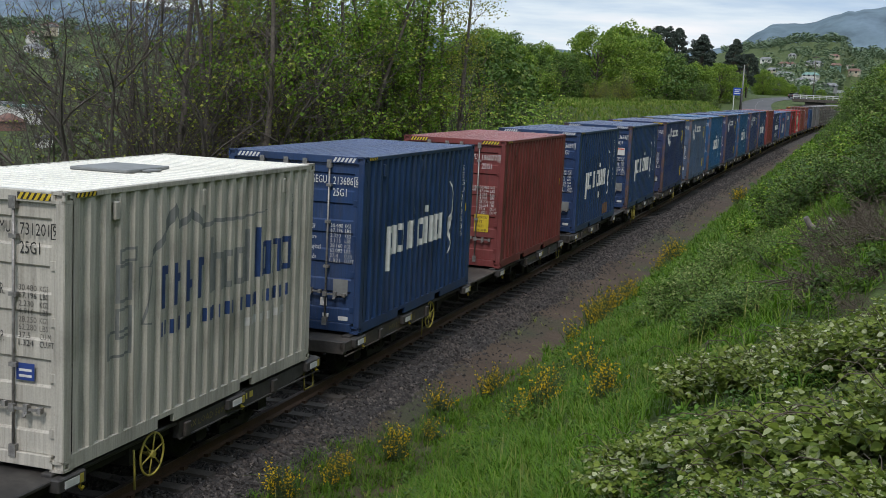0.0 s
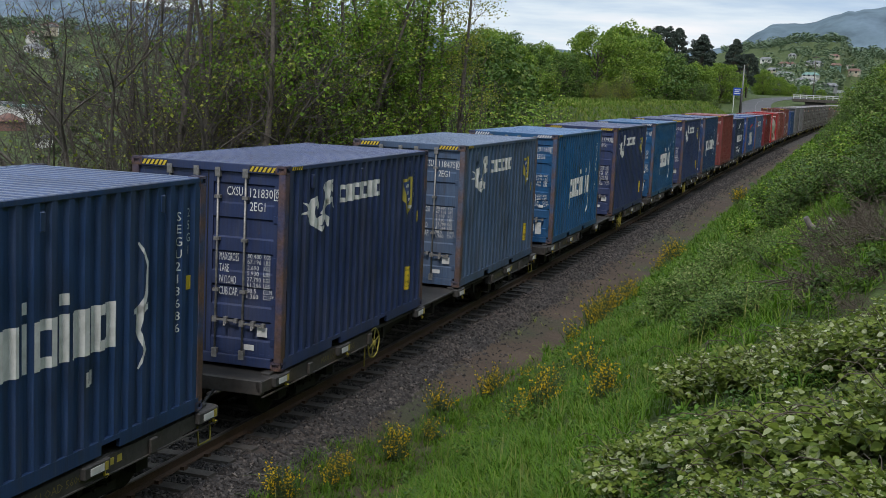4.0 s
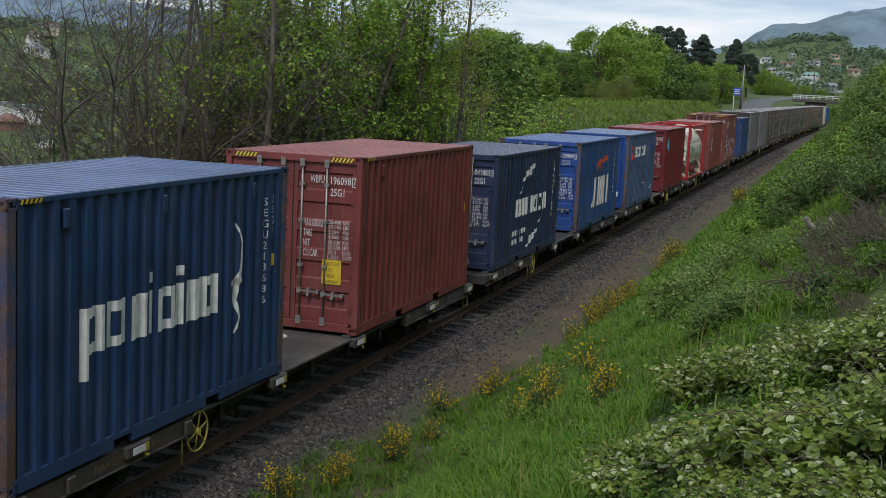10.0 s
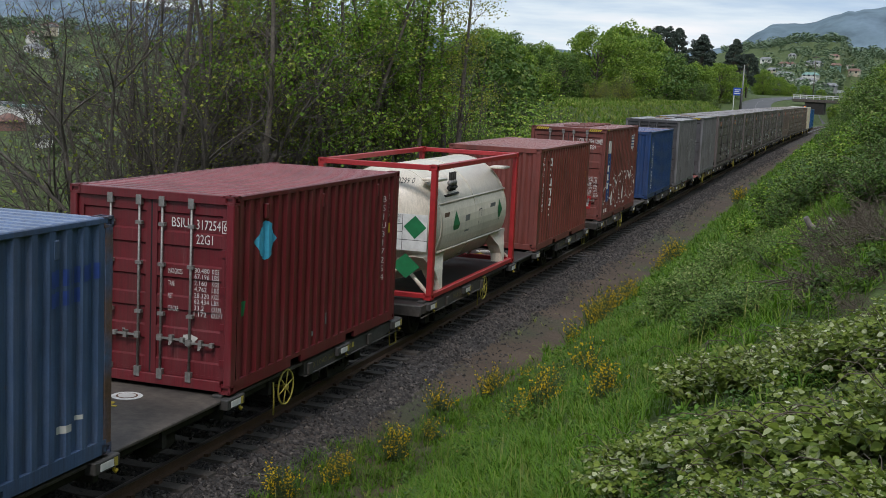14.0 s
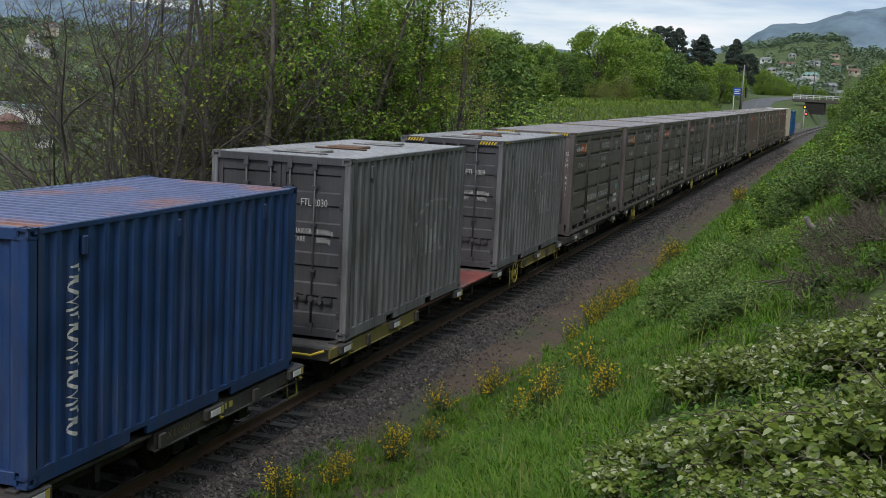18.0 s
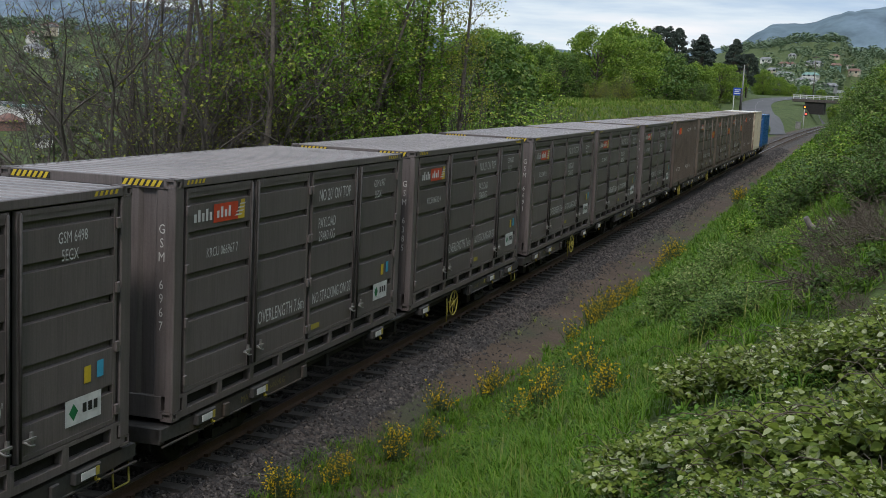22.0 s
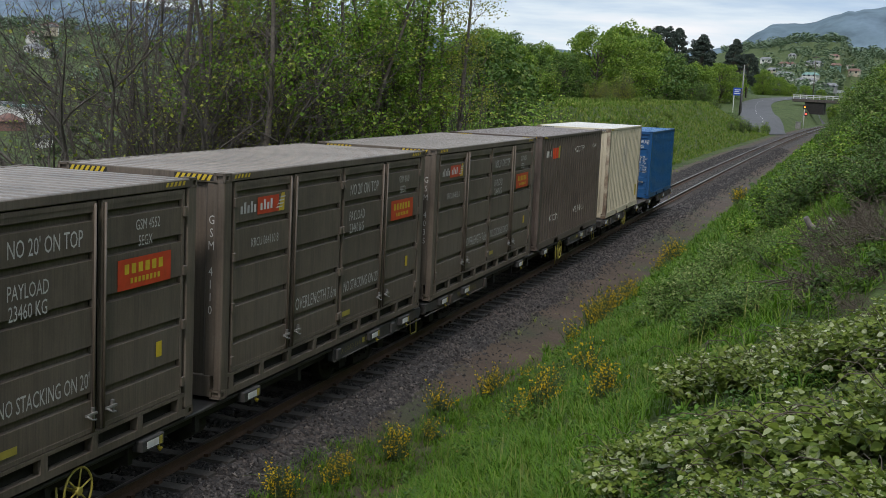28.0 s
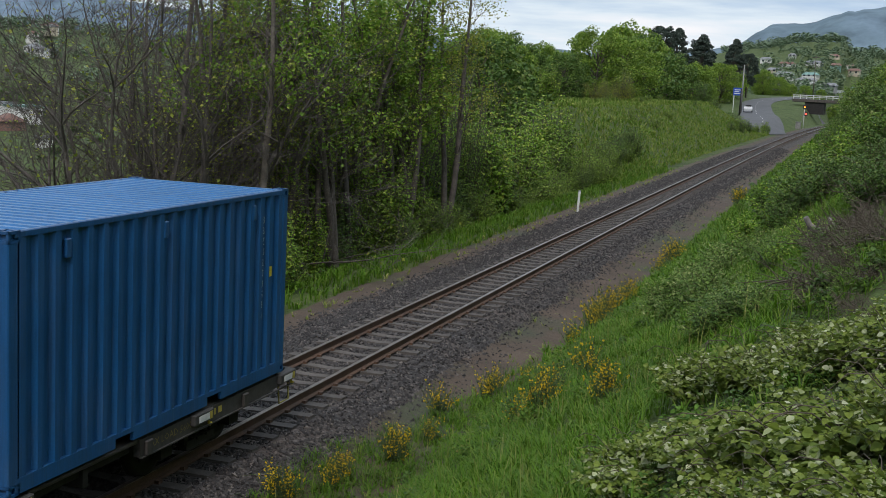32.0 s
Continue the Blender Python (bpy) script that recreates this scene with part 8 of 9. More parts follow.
def edge_in(u, y, rs):
    on = u > np.interp(y, [8, 15, 17, 19, 22, 25, 31, 60, 100], [1.65, 1.7, 1.95, 2.4, 2.85, 3.0, 3.2, 3.35, 3.2]) + rs.normal(0, 0.16, len(u))
    brambly = ((u > 7.1) & (y < 11.6) & (rs.uniform(0, 1, len(u)) > 0.12)) | ((u > 7.6) & (y < 8.0))
    scrub = (u > 8.1) & (y > 11) & (y < 20) & (rs.uniform(0, 1, len(u)) > 0.35)
    return on & ~brambly & ~scrub


blades("bank_grass", "lush green grass on the near cutting bank", 140000, 1.7, 9.4, 5.2, 24.0, 0.22, 0.0050, "grass_blade", 401, bend=0.85, thin=edge_in)
blades("bank_grass", "green grass further along the cutting bank", 70000, 2.8, 10.0, 24.0, 75.0, 0.30, 0.010, "grass_blade", 411, bend=0.8, power=1.3, thin=edge_in)
blades("bank_grass", "long green grass on the distant bank", 30000, 3.0, 12.0, 75.0, 215.0, 0.45, 0.028, "grass_blade", 421, tuft=5)
blades("verge_grass", "green grass verge on the far side of the track", 30000, -7.4, -3.75, 22.0, 92.0, 0.36, 0.011, "grass_blade", 431, power=1.2)
blades("mound_grass", "tall green grass on the mound", 80000, -24.0, -4.7, 74.0, 190.0, 0.34, 0.020, "grass_mound", 441, power=1.1, tuft=4, gap=-0.8)
blades("mound_grass", "fresh green grass on the mound", 50000, -24.0, -4.7, 74.0, 190.0, 0.34, 0.024, "grass_blade", 445, power=1.1, tuft=4, gap=-0.1)
blades("grass_stalks", "thin pale flowering grass stalks", 2600, 2.0, 8.2, 8.0, 26.0, 0.42, 0.0024, "grass_dry", 481, bend=0.22, thin=edge_in, tuft=3)
blades("path_weeds", "sparse weeds along the dirt strip", 1600, 1.9, 3.3, 14.0, 60.0, 0.13, 0.006, "grass_dry", 451)
blades("path_weeds", "sparse weeds on the far verge", 3000, -4.1, -2.9, 22.0, 90.0, 0.18, 0.008, "grass_dry", 461)
blades("bank_grass", "green grass round the top of the near bank", 16000, 2.6, 12.0, -9.0, 4.6, 0.24, 0.008, "grass_blade", 471)


# ---------------------------------------------------------------- lineside things
def signal():
    s = empty("railway_signal", "two-headed railway signal showing red on a white post", "signal")
    part("post", tube(([(0, 0, -0.3), (0, 0, 4.35)], 0.075), sides=10), MATS["white_paint"], s)
    for z, m, dx in ((3.95, "signal_amber", 0.0), (2.75, "signal_red", 0.32)):
        h = part("signal_head", boxes((dx - 0.28, dx + 0.28, -0.16, 0.02, z - 0.42, z + 0.42), bevel=0.05), MATS["black_paint"], s, "black signal head")
        part("lamp", lathe([(-0.19, 0.13), (-0.165, 0.14)], "y", (dx, 0, z - 0.05), 16), MATS[m], h, "glowing red lamp")
        part("hood", boxes((dx - 0.15, dx + 0.15, -0.42, -0.16, z + 0.09, z + 0.12)), MATS["black_paint"], h)
    part("ladder", tube(([(-0.25, 0.2, 0), (-0.25, 0.2, 4.0)], 0.02), ([(-0.05, 0.2, 0), (-0.05, 0.2, 4.0)], 0.02), sides=5), MATS["galvanised"], s)
    return s


sg = signal()
sg.matrix_basis = pose(-0.30, 235, ground_at(-0.3, 235))
cab = empty("relay_cabinet", "grey metal relay cabinet beside the signal", "cabinet")
part("body", boxes((-0.45, 0.45, -0.3, 0.3, -0.1, 1.25), bevel=0.03), MATS["galvanised"], cab)
part("door", boxes((-0.40, 0.40, -0.32, -0.302, 0.1, 1.15)), MATS["galvanised"], cab)
part("roof", boxes((-0.52, 0.52, -0.37, 0.37, 1.252, 1.32), bevel=0.01), MATS["galvanised"], cab)
cab.matrix_basis = pose(-1.15, 234, ground_at(-1.15, 234))

post = empty("marker_post", "short white trackside marker post", "post")
part("shaft", boxes((-0.05, 0.05, -0.04, 0.04, -0.2, 0.95), bevel=0.01), MATS["white_paint"], post)
part("cap", boxes((-0.055, 0.055, -0.045, 0.045, 0.951, 1.0), bevel=0.01), MATS["faded_grey"], post)
post.matrix_basis = pose(-2.9, 55.0, ground_at(-2.9, 55.0), 0, 2, 12)


def fallen_log(x, y, length, r, turn, tilt, seed):
    rng = random.Random(seed)
    g = empty("fallen_log", "grey weathered fallen log in the grass", "log", "driftwood on the bank")
    bm = fresh()
    pts = [(length * q, 0.04 * rng.gauss(0, 1), 0.03 * rng.gauss(0, 1)) for q in (0, 0.25, 0.5, 0.75, 1)]
    add_tube(bm, pts, [r, r * 1.05, r * 0.95, r * 0.85, r * 0.7], 9)
    part("trunk", bm, MATS["dead_wood"], g)
    part("stub", tube(([(length * 0.6, 0, r * 0.5), (length * 0.68, 0.06, r * 2.6)], [r * 0.35, r * 0.2]), sides=5), MATS["dead_wood"], g)
    g.matrix_basis = pose(x, y, ground_at(x, y) + r * 0.7, 0, tilt, turn)


fallen_log(8.45, 16.4, 0.48, 0.05, 165, -42, 1)
fallen_log(8.62, 16.6, 0.36, 0.04, 150, -48, 4)
fallen_log(3.1, 56.5, 1.5, 0.10, 12, 0, 2)
fallen_log(8.0, 13.2, 1.3, 0.03, 20, -12, 3)


def twigs(seed, n, size):
    rng = random.Random(seed)
    g = empty("dead_twigs", "tangle of bare grey-brown dead twigs", "twigs", "dead scrub on the bank")
    bm = fresh()
    for k in range(n):
        a = rng.uniform(0, 6.28)
        p = Vector((rng.gauss(0, size * 0.4), rng.gauss(0, size * 0.4), 0.0))
        d = Vector((math.cos(a), math.sin(a), rng.uniform(0.1, 1.1))).normalized()
        pts = [p]
        for q in range(4):
            d = (d + Vector((rng.gauss(0, 0.2), rng.gauss(0, 0.2), rng.gauss(-0.08, 0.2)))).normalized()
            pts.append(pts[-1] + d * size * rng.uniform(0.15, 0.3))
        add_tube(bm, pts, [0.008, 0.007, 0.006, 0.005, 0.003], 4, cap=False)
    part("twig_tangle", bm, MATS["cane_brown"], g)["kind"] = "stuff"
    return g


tw = [twigs(501 + k, 90, 0.62) for k in range(2)]
for k, (x, y, s) in enumerate(((8.5, 16.4, 0.7), (8.9, 17.6, 0.8), (9.2, 16.2, 0.8), (8.9, 21.0, 0.9), (8.6, 13.8, 0.55), (9.3, 19.0, 0.9), (8.4, 12.4, 0.5), (9.4, 23.0, 1.0), (8.2, 11.2, 0.4), (9.0, 14.6, 0.7), (8.7, 13.0, 0.5), (8.9, 12.0, 0.5), (8.8, 14.2, 0.6), (8.55, 15.0, 0.5), (8.65, 12.4, 0.4), (8.95, 13.4, 0.6), (8.75, 11.4, 0.4), (8.9, 10.6, 0.4))):
    place(tw[k % 2], USED, x, y, PR.uniform(0, 360), s)

scatter(tw, 12, (8.35, 9.2), (12.0, 18.0), (0.45, 0.75), sink=0.0)

# ---------------------------------------------------------------- road, bridge, sign, poles
ROAD = [(-4.4, 190), (-5.2, 200), (-6.8, 225), (-10.0, 255), (-12.6, 285), (-14.6, 312), (-14.9, 335), (-12.6, 352), (-8.0, 364), (-1.0, 372), (9.0, 378), (30.0, 386)]


def road_curve(n=120):
    out = []
    m = len(ROAD)
    for i in range(n + 1):
        t = i / n * (m - 1)
        k = min(int(t), m - 2)
        f = t - k
        p = [Vector(ROAD[min(max(k + j, 0), m - 1)]) for j in (-1, 0, 1, 2)]
        out.append(0.5 * (2 * p[1] + (p[2] - p[0]) * f + (2 * p[0] - 5 * p[1] + 4 * p[2] - p[3]) * f * f + (3 * p[1] - p[0] - 3 * p[2] + p[3]) * f ** 3))
    return out


RC = road_curve()


def road_point(i, off):
    a, b = RC[max(i - 1, 0)], RC[min(i + 1, len(RC) - 1)]
    d = (b - a).normalized()
    q = RC[i] + Vector((d.y, -d.x)) * off
    return q


def build_road():
    bm = fresh()
    offs = np.linspace(-3.6, 3.6, 7)
    rows = []
    for i in range(len(RC)):
        zs = [ground_at(*road_point(i, o)) + 0.10 for o in offs]
        rows.append([bm.verts.new((*road_point(i, o), z)) for o, z in zip(offs, zs)] + [zs[3]])
    for a, b in zip(rows, rows[1:]):
        for k in range(6):
            bm.faces.new((a[k], a[k + 1], b[k + 1], b[k]))
    me = finish("road", bm)
    me.materials.append(MATS["asphalt"])
    r = tagged(new("road", me), "grey asphalt road curving uphill", "road", kind="structure")
    for i in range(6, len(RC) - 3, 4):
        bm = fresh()
        q = [road_point(i, -0.07), road_point(i, 0.07), road_point(i + 1, 0.07), road_point(i + 1, -0.07)]
        z0, z1 = rows[i][7] + 0.012, rows[i + 1][7] + 0.012
        bm.faces.new([bm.verts.new((p.x, p.y, z)) for p, z in zip(q, (z0, z0, z1, z1))])
        part("lane_dash", bm, MATS["white_paint"], r)
    return [w[7] for w in rows]


ROAD_Z = build_road()


def bridge():
    b = empty("road_bridge", "concrete road bridge with white timber railing", "bridge")
    part("deck", boxes((-7, 9, -2.5, 2.5, -0.7, 0.0), bevel=0.05), MATS["concrete_sleeper"], b)
    part("abutment", boxes((-4.0, 0.5, -2.2, 2.2, -3.6, -0.702)), MATS["under_steel"], b, "dark abutment")
    part("abutment", boxes((4.6, 8.6, -2.2, 2.2, -3.6, -0.702)), MATS["concrete_sleeper"], b)
    for k in range(11):
        part("rail_post", boxes((-6.8 + 1.55 * k, -6.65 + 1.55 * k, -2.4, -2.25, 0.0, 1.05)), MATS["white_paint"], b)
    for z in (0.45, 0.85):
        part("rail_bar", boxes((-7, 9, -2.46, -2.41, z, z + 0.14)), MATS["white_paint"], b)
    b.matrix_basis = pose(0.6, 322, 9.3, 0, 0, -6)


bridge()
sgn = empty("road_sign", "blue road sign on two white legs", "sign")
part("board", boxes((-0.95, 0.95, -0.04, 0.0, 3.6, 5.1), bevel=0.02), MATS["sign_blue"], sgn)
part("sign_bars", boxes((-0.7, 0.5, -0.048, -0.042, 4.6, 4.75), (-0.7, 0.2, -0.048, -0.042, 4.25, 4.4), (-0.7, 0.6, -0.048, -0.042, 3.9, 4.05)), MATS["white_paint"], sgn)
for x in (-0.75, 0.75):
    part("leg", boxes((x - 0.08, x + 0.08, 0.002, 0.14, -0.3, 5.0)), MATS["white_paint"], sgn)
sgn.matrix_basis = pose(-14.0, 255, ground_at(-14.0, 255), 0, 0, 4)


def pole(x, y, tall, m, label, arm=0.0):
    q = empty("utility_pole", label, "pole")
    part("shaft", tube(([(0, 0, -0.5), (0, 0, tall)], [0.16, 0.10]), sides=8), MATS[m], q)
    if arm:
        part("crossarm", boxes((-arm, arm, -0.06, 0.06, tall - 0.7, tall - 0.56)), MATS[m], q)
    q.matrix_basis = pose(x, y, ground_at(x, y))


pole(-13.1, 254, 9.6, "galvanised", "tall grey pole beside the road sign")
pole(-12.4, 243, 5.0, "under_steel", "dark wooden pole at the road's edge")
pole(-4.8, 410, 13.0, "bark", "wooden power pole with a crossarm", 1.2)


# ---------------------------------------------------------------- cars
def car(label, m, dark="gasket"):
    c = empty("car", label, "car")
    bm = fresh()
    prof = [(-2.1, 0.30), (-2.15, 0.62), (-2.05, 0.86), (-1.75, 0.95), (-1.25, 1.40), (0.35, 1.44), (1.05, 0.98), (1.95, 0.86), (2.12, 0.62), (2.08, 0.30)]
    rows = []
    for x, k in ((-0.84, 0.94), (-0.80, 1.0), (0.80, 1.0), (0.84, 0.94)):
        rows.append([bm.verts.new((x * (0.84 if z > 1.2 else 1.0), y, 0.3 + (z - 0.3) * k)) for y, z in prof])
    for a, b in zip(rows, rows[1:]):
        for k in range(len(prof)):
            bm.faces.new((a[k], a[(k + 1) % len(prof)], b[(k + 1) % len(prof)], b[k]))
    bm.faces.new(rows[0][::-1])
    bm.faces.new(rows[-1])
    part("body", bm, m, c)
    part("windscreen", boxes((-0.62, 0.62, -0.02, 0.02, -0.33, 0.33)), MATS[dark], c).matrix_basis = pose(0, 0.74, 1.20, -34, 0, 0)
    part("rear_window", boxes((-0.6, 0.6, -0.02, 0.02, -0.30, 0.30)), MATS[dark], c).matrix_basis = pose(0, -1.53, 1.18, 42, 0, 0)
    for s in (-1, 1):
        part("side_window", boxes((s * 0.735 - 0.03, s * 0.735 + 0.03, -1.15, 0.45, 1.02, 1.34)), MATS[dark], c)
        part("headlight", boxes((s * 0.6 - 0.16, s * 0.6 + 0.16, 2.06, 2.13, 0.62, 0.76), bevel=0.02), MATS["white_paint"], c)
        part("tail_light", boxes((s * 0.64 - 0.12, s * 0.64 + 0.12, -2.16, -2.08, 0.66, 0.82), bevel=0.02), MATS["red_paint"], c)
        for y in (-1.35, 1.32):
            w = part("wheel", lathe([(s * 0.70 - 0.11, 0.27), (s * 0.70 - 0.09, 0.31), (s * 0.70 + 0.09, 0.31), (s * 0.70 + 0.11, 0.27)], "x", (0, 0, 0), 16), MATS["gasket"], c)
            w.location = (s * 0.09, y, 0.31)
    return c


flat_mat("car_silver", (0.55, 0.56, 0.57), 0.3, 0.2)
flat_mat("car_dark", (0.03, 0.032, 0.035), 0.3)
CAR_IN = car("silver-white hatchback driving down the road", MATS["car_silver"])
CAR_OUT = car("dark car driving away round the bend", MATS["car_dark"])


def on_road(s, off, back=False):
    """A car's pose at the share s of the road's length."""
    t = min(max(s, 0.0), 1.0) * (len(RC) - 1)
    i = min(int(t), len(RC) - 2)
    f = t - i
    p = road_point(i, off).lerp(road_point(i + 1, off), f)
    a, b = RC[max(i - 1, 0)], RC[min(i + 2, len(RC) - 1)]
    d = (b - a).normalized() * (-1 if back else 1)
    z = ROAD_Z[i] * (1 - f) + ROAD_Z[i + 1] * f
    return pose(p.x, p.y, z + 0.02, 0, 0, math.degrees(math.atan2(-d.x, d.y)))


# ---------------------------------------------------------------- houses and far woods
rough_mat("house_white", (0.68, 0.68, 0.65), (0.82, 0.82, 0.79), 0.8, scale=0.5, fine=6)
rough_mat("house_cream", (0.45, 0.40, 0.30), (0.58, 0.52, 0.40), 0.8, scale=0.5, fine=6)
rough_mat("roof_red", (0.20, 0.11, 0.09), (0.27, 0.15, 0.12), 0.8, scale=0.5, fine=6)
rough_mat("roof_grey", (0.18, 0.19, 0.20), (0.30, 0.31, 0.32), 0.7, scale=0.5, fine=6)
rough_mat("roof_teal", (0.16, 0.30, 0.27), (0.24, 0.40, 0.35), 0.7, scale=0.5, fine=6)
flat_mat("far_glass", (0.05, 0.06, 0.07), 0.2)


def house(x, y, w, d, h, wall, roof, turn, flat=False, label="", z=None):
    q = empty("house", label or "hillside house with pitched roof and windows", "house", "houses in the distance")
    part("wall", boxes((-w / 2, w / 2, -d / 2, d / 2, -2.5, h)), MATS[wall], q)
    if flat:
        part("roof", boxes((-w / 2 - 0.3, w / 2 + 0.3, -d / 2 - 0.3, d / 2 + 0.3, h + 0.004, h + 0.5)), MATS[roof], q)
    else:
        bm = fresh()
        e = 0.5
        v = [bm.verts.new(p) for p in ((-w / 2 - e, -d / 2 - e, h + 0.004), (w / 2 + e, -d / 2 - e, h + 0.004), (w / 2 + e, d / 2 + e, h + 0.004), (-w / 2 - e, d / 2 + e, h + 0.004), (-w / 2 + 1, 0, h + d * 0.28), (w / 2 - 1, 0, h + d * 0.28))]
        for f in ((0, 1, 5, 4), (2, 3, 4, 5), (1, 2, 5), (3, 0, 4), (3, 2, 1, 0)):
            bm.faces.new([v[i] for i in f])
        part("roof", bm, MATS[roof], q)
    n = max(2, int(w / 2.6))
    for s in range(max(1, int(h / 2.7))):
        for k in range(n):
            xx = -w / 2 + w * (k + 0.5) / n
            part("window", boxes((xx - 0.6, xx + 0.6, -d / 2 - 0.04, -d / 2 - 0.004, 0.9 + 2.7 * s, 2.2 + 2.7 * s)), MATS["far_glass"], q)
    q.matrix_basis = pose(x, y, ground_at(x, y) if z is None else z, 0, 0, turn)


HR = random.Random(9)
for k, (x, y, w, wall, roof) in enumerate(((-48.8, 827, 12, "house_white", "roof_grey"), (-37.6, 740, 14, "house_cream", "roof_grey"), (-34.4, 801, 16, "house_white", "roof_red"), (-29.4, 691, 15, "house_white", "roof_grey"), (-18.9, 816, 17, "house_white", "roof_grey"), (-5.9, 809, 11, "roof_teal", "roof_red"), (0.2, 930, 15, "house_white", "roof_red"), (-16.9, 718, 14, "house_white", "roof_teal"), (7.7, 780, 12, "house_white", "roof_teal"), (6.8, 760, 8, "roof_red", "roof_red"), (-17.4, 673, 16, "house_white", "roof_grey"), (-5.7, 657, 14, "roof_grey", "roof_grey"), (-0.8, 700, 12, "roof_grey", "roof_grey"), (-34.3, 856, 8, "house_white", "roof_grey"), (-8.4, 856, 11, "house_cream", "roof_red"), (5.2, 846, 12, "house_cream", "roof_red"))):
    house(x, y, w * 0.58, 5, 1.7 if k % 3 else 2.6, wall, roof, HR.uniform(-25, 25))
house(-177.5, 248.5, 8, 8, 4.0, "house_white", "roof_teal", -35, True, "low white building with pale green flat roof")
house(-181.5, 246, 5, 6, 4.6, "house_white", "roof_grey", -35, True, "white two-storey town building")
house(-163.5, 226, 5, 6, 2.0, "roof_red", "roof_red", -35, False, "red-brick town building with red roof")
house(-134, 198, 2.4, 3, 1.9, "house_white", "roof_grey", -35, True, "small white shed by the trees")
for k in range(12):
    x = -330 - 12 * HR.random() * 8
    y = -x * 1.3 + HR.uniform(-40, 60)
    house(x, y, HR.uniform(6, 9), 6, 2.4, HR.choice(("house_white", "house_cream")), HR.choice(("roof_grey", "roof_red")), -35 + HR.uniform(-20, 20))


def far_woods(name, label, n, xs, ys, size, seed, m, rel=True, avoid=None):
    """Clumps of tree crowns, far off."""
    rs = np.random.RandomState(seed)
    y = rs.uniform(*ys, n)
    x = rs.uniform(*xs, n) * (y / 800 if rel else 1)
    keep = wave(x, y, 60, seed) + rs.normal(0, 0.5, n) > -0.25
    if avoid:
        keep &= ~((x - 8.6 > avoid[0] * y) & (x - 8.6 < avoid[1] * y) & (y < avoid[2]))
    x, y = x[keep], y[keep]
    n = len(x)
    h = rs.uniform(0.5, 1.4, n) * size
    per = 80
    c = np.repeat(np.stack([x, y, height(x, y) + h * 0.55], 1), per, 0)
    hh = np.repeat(h, per)
    c = c + unit(rs.normal(0, 1, (n * per, 3))) * (hh * 0.55 * rs.uniform(0.55, 1.0, n * per))[:, None] * np.array([1, 1, 0.95])
    return tagged(new(name, leaves(name, c, hh * 0.25, rs, MATS[m], up=0.75, wide=0.5)), label, "trees", kind="stuff")


far_woods("hillside_trees", "hazy green trees over the distant hillside", 900, (-75, 40), (560, 1150), 4.2, 601, "leaf_hill_haze")
far_woods("hilltop_trees", "dark tree line along the hilltop", 150, (-62, 20), (1030, 1110), 6.0, 611, "leaf_hill_haze")
far_woods("valley_trees", "green trees on the far side of the valley", 1300, (-620, -280), (260, 760), 5, 621, "leaf_hill_haze", rel=False)
far_woods("valley_trees", "trees below the wood in the valley", 420, (-330, -60), (90, 330), 6, 631, "leaf_dark", rel=False, avoid=(-0.83, -0.69, 250))


def mountains():
    """The range that closes the view, distance haze painted into its blue colour."""
    xs = np.linspace(-3600, 1600, 330)
    ys = np.linspace(0, 1, 16)
    top = np.interp(xs, [-3600, -2270, -1500, -949, -876, -560, -397, -253, -215, -180, -130, -100, -30, 50, 340, 1000, 1600], [270, 255, 185, 147, 140, 128, 132, 160, 190, 210, 210, 214, 240, 254, 280, 270, 240])
    top = top + 3 * wave(xs, xs * 0, 150, 7) + 2.5 * wave(xs, xs * 0, 40, 8)
    gx, gv = np.meshgrid(xs, ys)
    gy = 2450 + 500 * gv
    z = top[None, :] * np.sin(gv * math.pi / 2) ** 0.8 + 9 * wave(gx, gy, 240, 9) * np.sin(gv * math.pi) + 5 * wave(gx, gy, 70, 10) * np.sin(gv * math.pi)
    co = np.stack([gx, gy, z - 12 * (1 - gv)], -1).reshape(-1, 3)
    n = len(xs)
    i = (np.arange(15)[:, None] * n + np.arange(n - 1)[None, :]).reshape(-1)
    f = np.stack([i, i + 1, i + 1 + n, i + n], -1)
    rough_mat("haze_tinted_mountain", (0.155, 0.215, 0.280), (0.175, 0.240, 0.305), 0.95, scale=0.006, fine=0.012, bump=0.0, c=(0.145, 0.205, 0.245), spec=0.05)
    tagged(new("backdrop", mesh_from("backdrop", co, f, MATS["haze_tinted_mountain"])), "hazy blue mountain range under low cloud", "mountain", kind="structure")


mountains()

# ---------------------------------------------------------------- sleepers, clips and stones
SLEEPER = sleeper_mesh()
SLEEPER.materials.append(MATS["concrete_sleeper"])
for k in range(300):
    y = 8.4 + 0.63 * k
    s = new("sleeper", SLEEPER)
    s.parent = TRACK
    s.matrix_basis = on_track(y, PR.uniform(-0.008, 0.004)) @ pose(PR.uniform(-0.02, 0.02), 0, 0, 0, 0, PR.uniform(-0.6, 0.6))


def clips():
    """Rail fastenings, two on each side of each rail."""
    bm = fresh()
    for k in range(110):
        y = 8.4 + 0.63 * k
        x, z = track_x(y), GRADE * y
        for r in (-0.567, 0.567):
            for s in (-1, 1):
                a = x + r + s * 0.095
                add_box(bm, a - 0.03, a + 0.03, y - 0.045, y + 0.045, z - 0.165, z - 0.118)
    ob = part("rail_clips", bm, MATS["rail_rust"], TRACK, "rusty rail fastenings")
    ob["kind"] = "stuff"


clips()


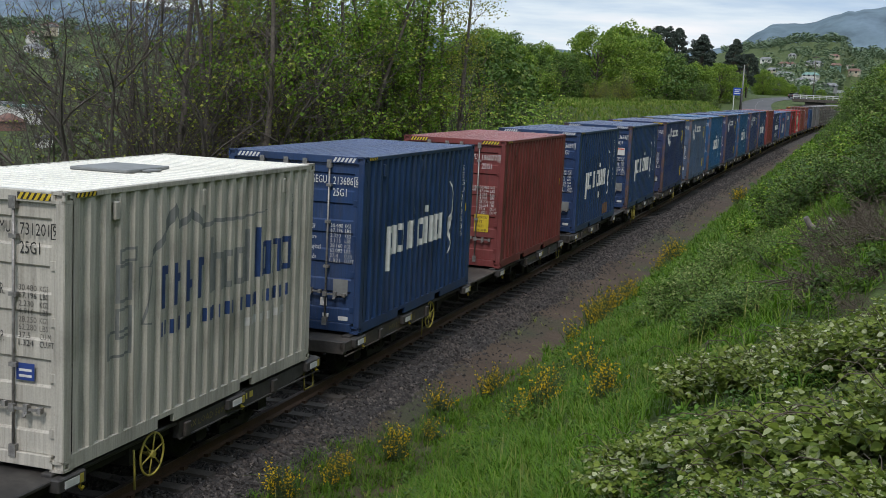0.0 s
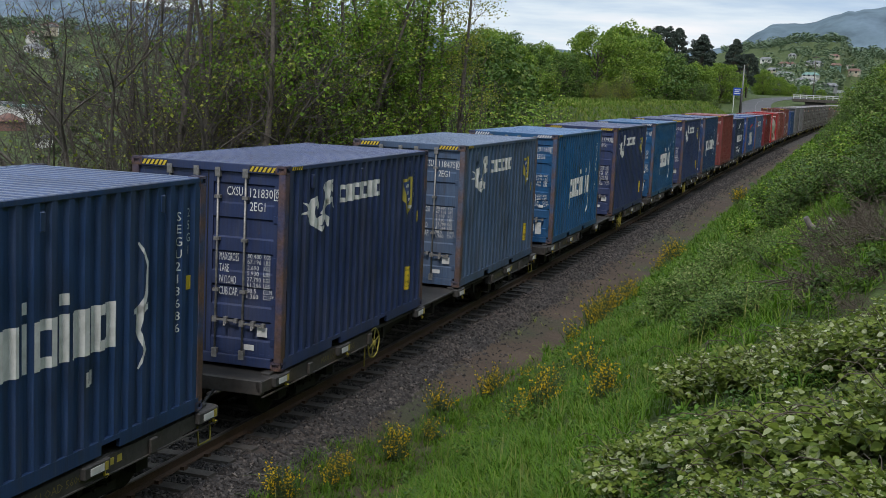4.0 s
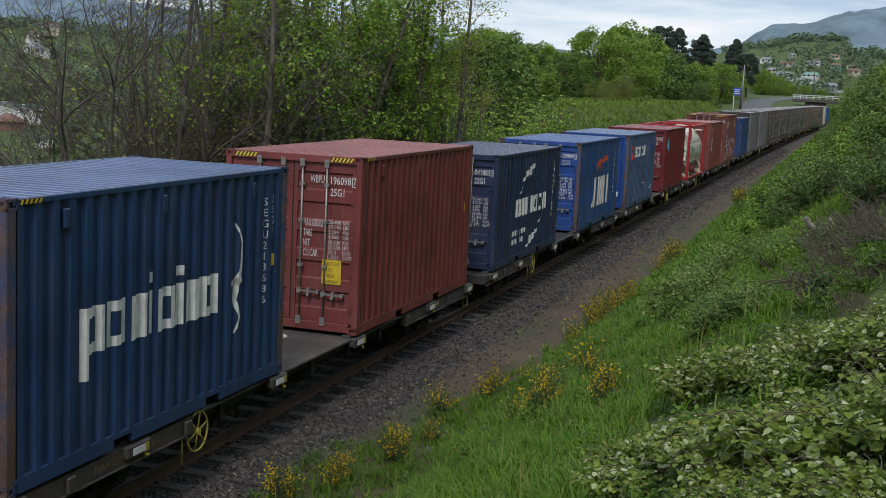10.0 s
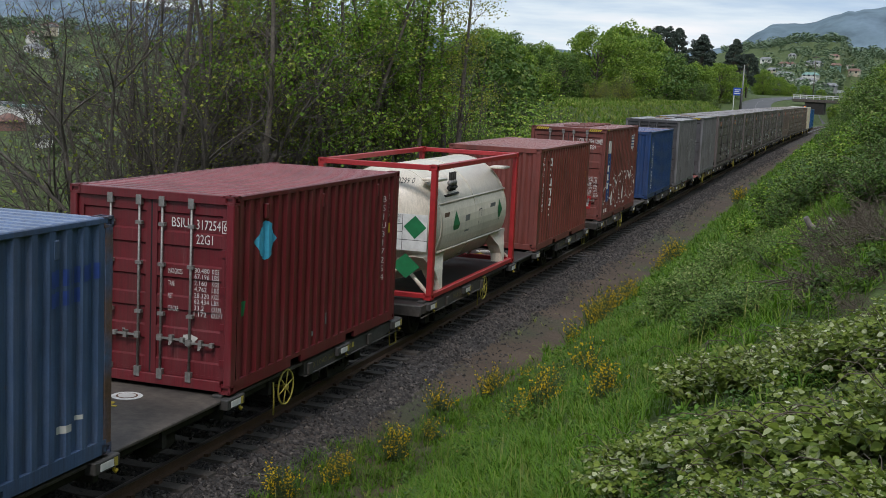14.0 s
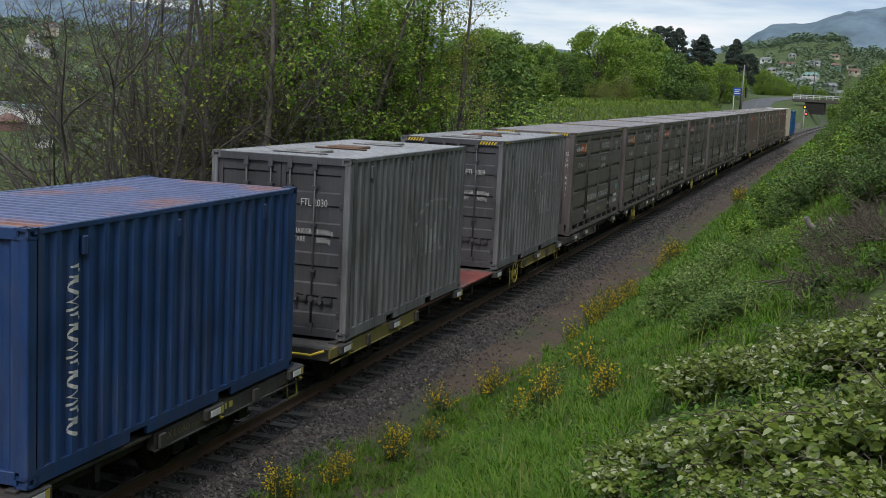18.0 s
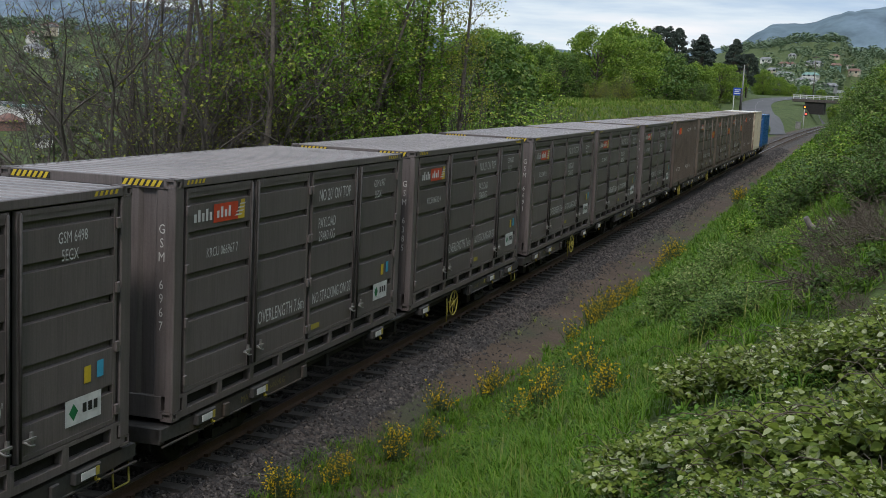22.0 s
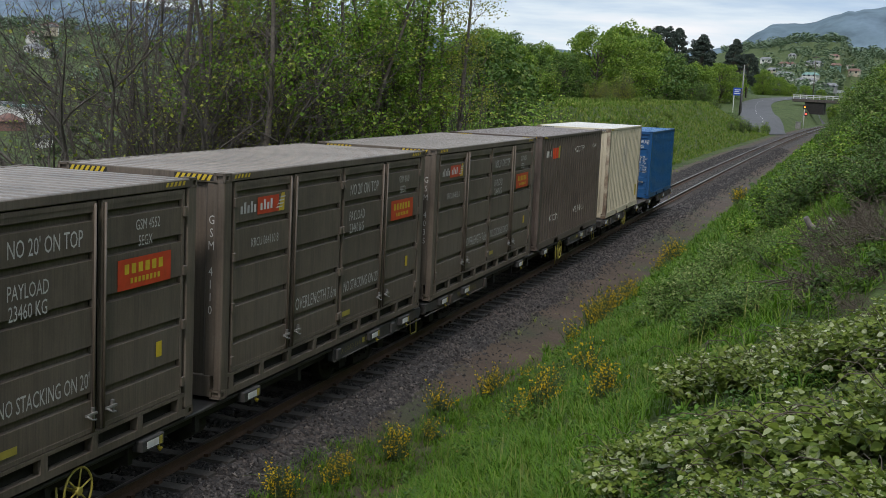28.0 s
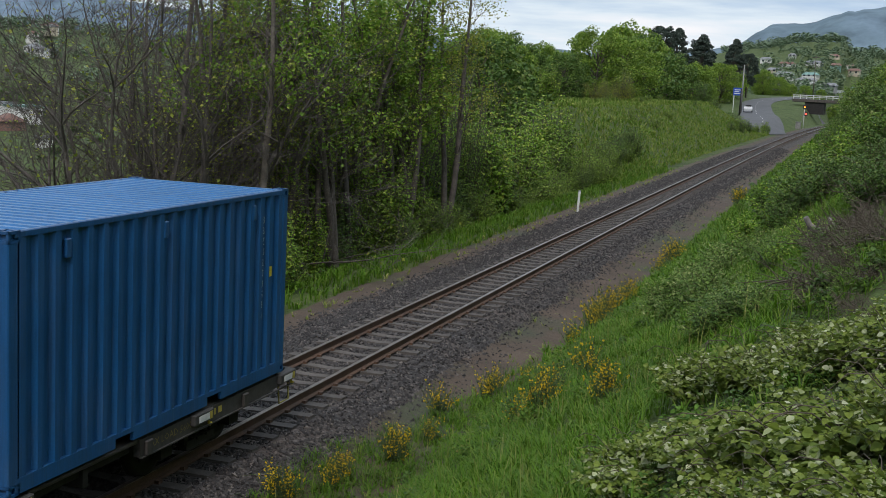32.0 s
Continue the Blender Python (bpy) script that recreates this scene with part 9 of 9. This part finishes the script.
def stones():
    """Loose ballast, each stone a small crooked octahedron."""
    rs = np.random.RandomState(701)
    n = 110000
    y = 11.5 + 120 * rs.uniform(0, 1, n) ** 2.1
    u = rs.uniform(-3.15, 2.5, n)
    d = np.abs(((y - 8.4) / 0.63 + 0.5) % 1 - 0.5) * 0.63
    keep = (np.abs(np.abs(u) - 0.567) > 0.075) & ~((d < 0.13) & (np.abs(u) < 1.2) & (rs.uniform(0, 1, n) > 0.12)) & ~((u > 1.85) & (rs.uniform(0, 1, n) > 0.45 - 0.7 * (u - 1.85))) & ~((u < -2.85) & (rs.uniform(0, 1, n) > 0.3))
    y, u = y[keep], u[keep]
    n = len(y)
    x = u + BEND * y * y / 2 + BEND3 * y ** 3
    z = height(x, y) + 0.010 + rs.uniform(-0.006, 0.016, n)
    base = np.array([[1, 0, 0], [0, 1, 0], [-1, 0, 0], [0, -1, 0], [0, 0, 1], [0, 0, -1]], float)
    size = rs.uniform(0.016, 0.034, n) * (1 + 0.010 * (y - 12))
    v = base[None] * (size[:, None] * rs.uniform(0.65, 1.3, (n, 3)))[:, None, :] + rs.normal(0, 0.25, (n, 6, 3)) * size[:, None, None]
    a, b = rs.uniform(0, 6.28, n), rs.uniform(-0.8, 0.8, n)
    ca, sa, cb, sb = np.cos(a)[:, None], np.sin(a)[:, None], np.cos(b)[:, None], np.sin(b)[:, None]
    vx, vy, vz = v[..., 0], v[..., 1], v[..., 2]
    vy, vz = vy * cb - vz * sb, vy * sb + vz * cb
    vx, vy = vx * ca - vy * sa, vx * sa + vy * ca
    v = np.stack([vx + x[:, None], vy + y[:, None], vz + z[:, None]], -1).reshape(-1, 3)
    i = np.arange(n)[:, None] * 6
    f = np.concatenate([i + np.array(t) for t in ((0, 1, 4), (1, 2, 4), (2, 3, 4), (3, 0, 4), (1, 0, 5), (2, 1, 5), (3, 2, 5), (0, 3, 5))], 1).reshape(-1, 3)
    m, nn, l, bsdf = node_base("loose_stone", 0.85, 0.0)
    g = nn.new("ShaderNodeNewGeometry")
    l.new(ramp_node(nn, l, g.outputs["Random Per Island"], [(0.0, (0.012, 0.011, 0.011)), (0.5, (0.033, 0.030, 0.030)), (0.88, (0.065, 0.059, 0.057)), (1.0, (0.15, 0.132, 0.118))]), bsdf.inputs["Base Color"])
    tagged(new("ballast_stones", mesh_from("ballast_stones", v, f, m, False)), "loose grey crushed stones round the sleepers", "stones", kind="stuff")


stones()


# ---------------------------------------------------------------- what moves
# how far the train has come, every second
SPEEDS = [8.96, 9.07, 9.20, 9.33, 9.42, 9.46, 9.48, 9.49, 9.53, 9.58, 9.62, 9.66, 9.68, 9.65, 9.64, 9.67, 9.75]


def travelled(t):
    s, i = 0.0, min(int(t // 2), 15)
    for j in range(i):
        s += SPEEDS[j] + SPEEDS[j + 1]
    f = t / 2 - i
    return s + 2 * (SPEEDS[i] * f + (SPEEDS[i + 1] - SPEEDS[i]) * f * f / 2)


def motions():
    for thing, y in CONTAINERS:
        walk(thing, [(t, on_track(y - travelled(t), Z_BOX)) for t in range(33)])
    for thing, y in WAGONS:
        walk(thing, [(t, on_track(y - travelled(t))) for t in range(33)])
    for ws, dy in SPIN:
        walk(ws, [(k / 30, Matrix.Translation((0, dy, WHEEL_R)) @ Matrix.Rotation(travelled(k / 30) / WHEEL_R, 4, "X")) for k in range(961)])
    walk(CAR_IN, [(0, on_road(1.0, -1.7, True)), (27.0, on_road(0.99, -1.7, True)), (28.0, on_road(0.90, -1.7, True)), (28.6, on_road(0.80, -1.7, True)), (29.2, on_road(0.745, -1.7, True)), (29.6, on_road(0.70, -1.7, True)), (30.2, on_road(0.62, -1.7, True)), (30.8, on_road(0.52, -1.7, True)), (31.4, on_road(0.41, -1.7, True)), (32.0, on_road(0.30, -1.7, True))])
    walk(CAR_OUT, [(0, on_road(0.70, 1.7)), (0.6, on_road(0.80, 1.7)), (1.2, on_road(0.90, 1.7)), (2.0, on_road(0.97, 1.7)), (32.0, on_road(1.0, 1.7))])


motions()
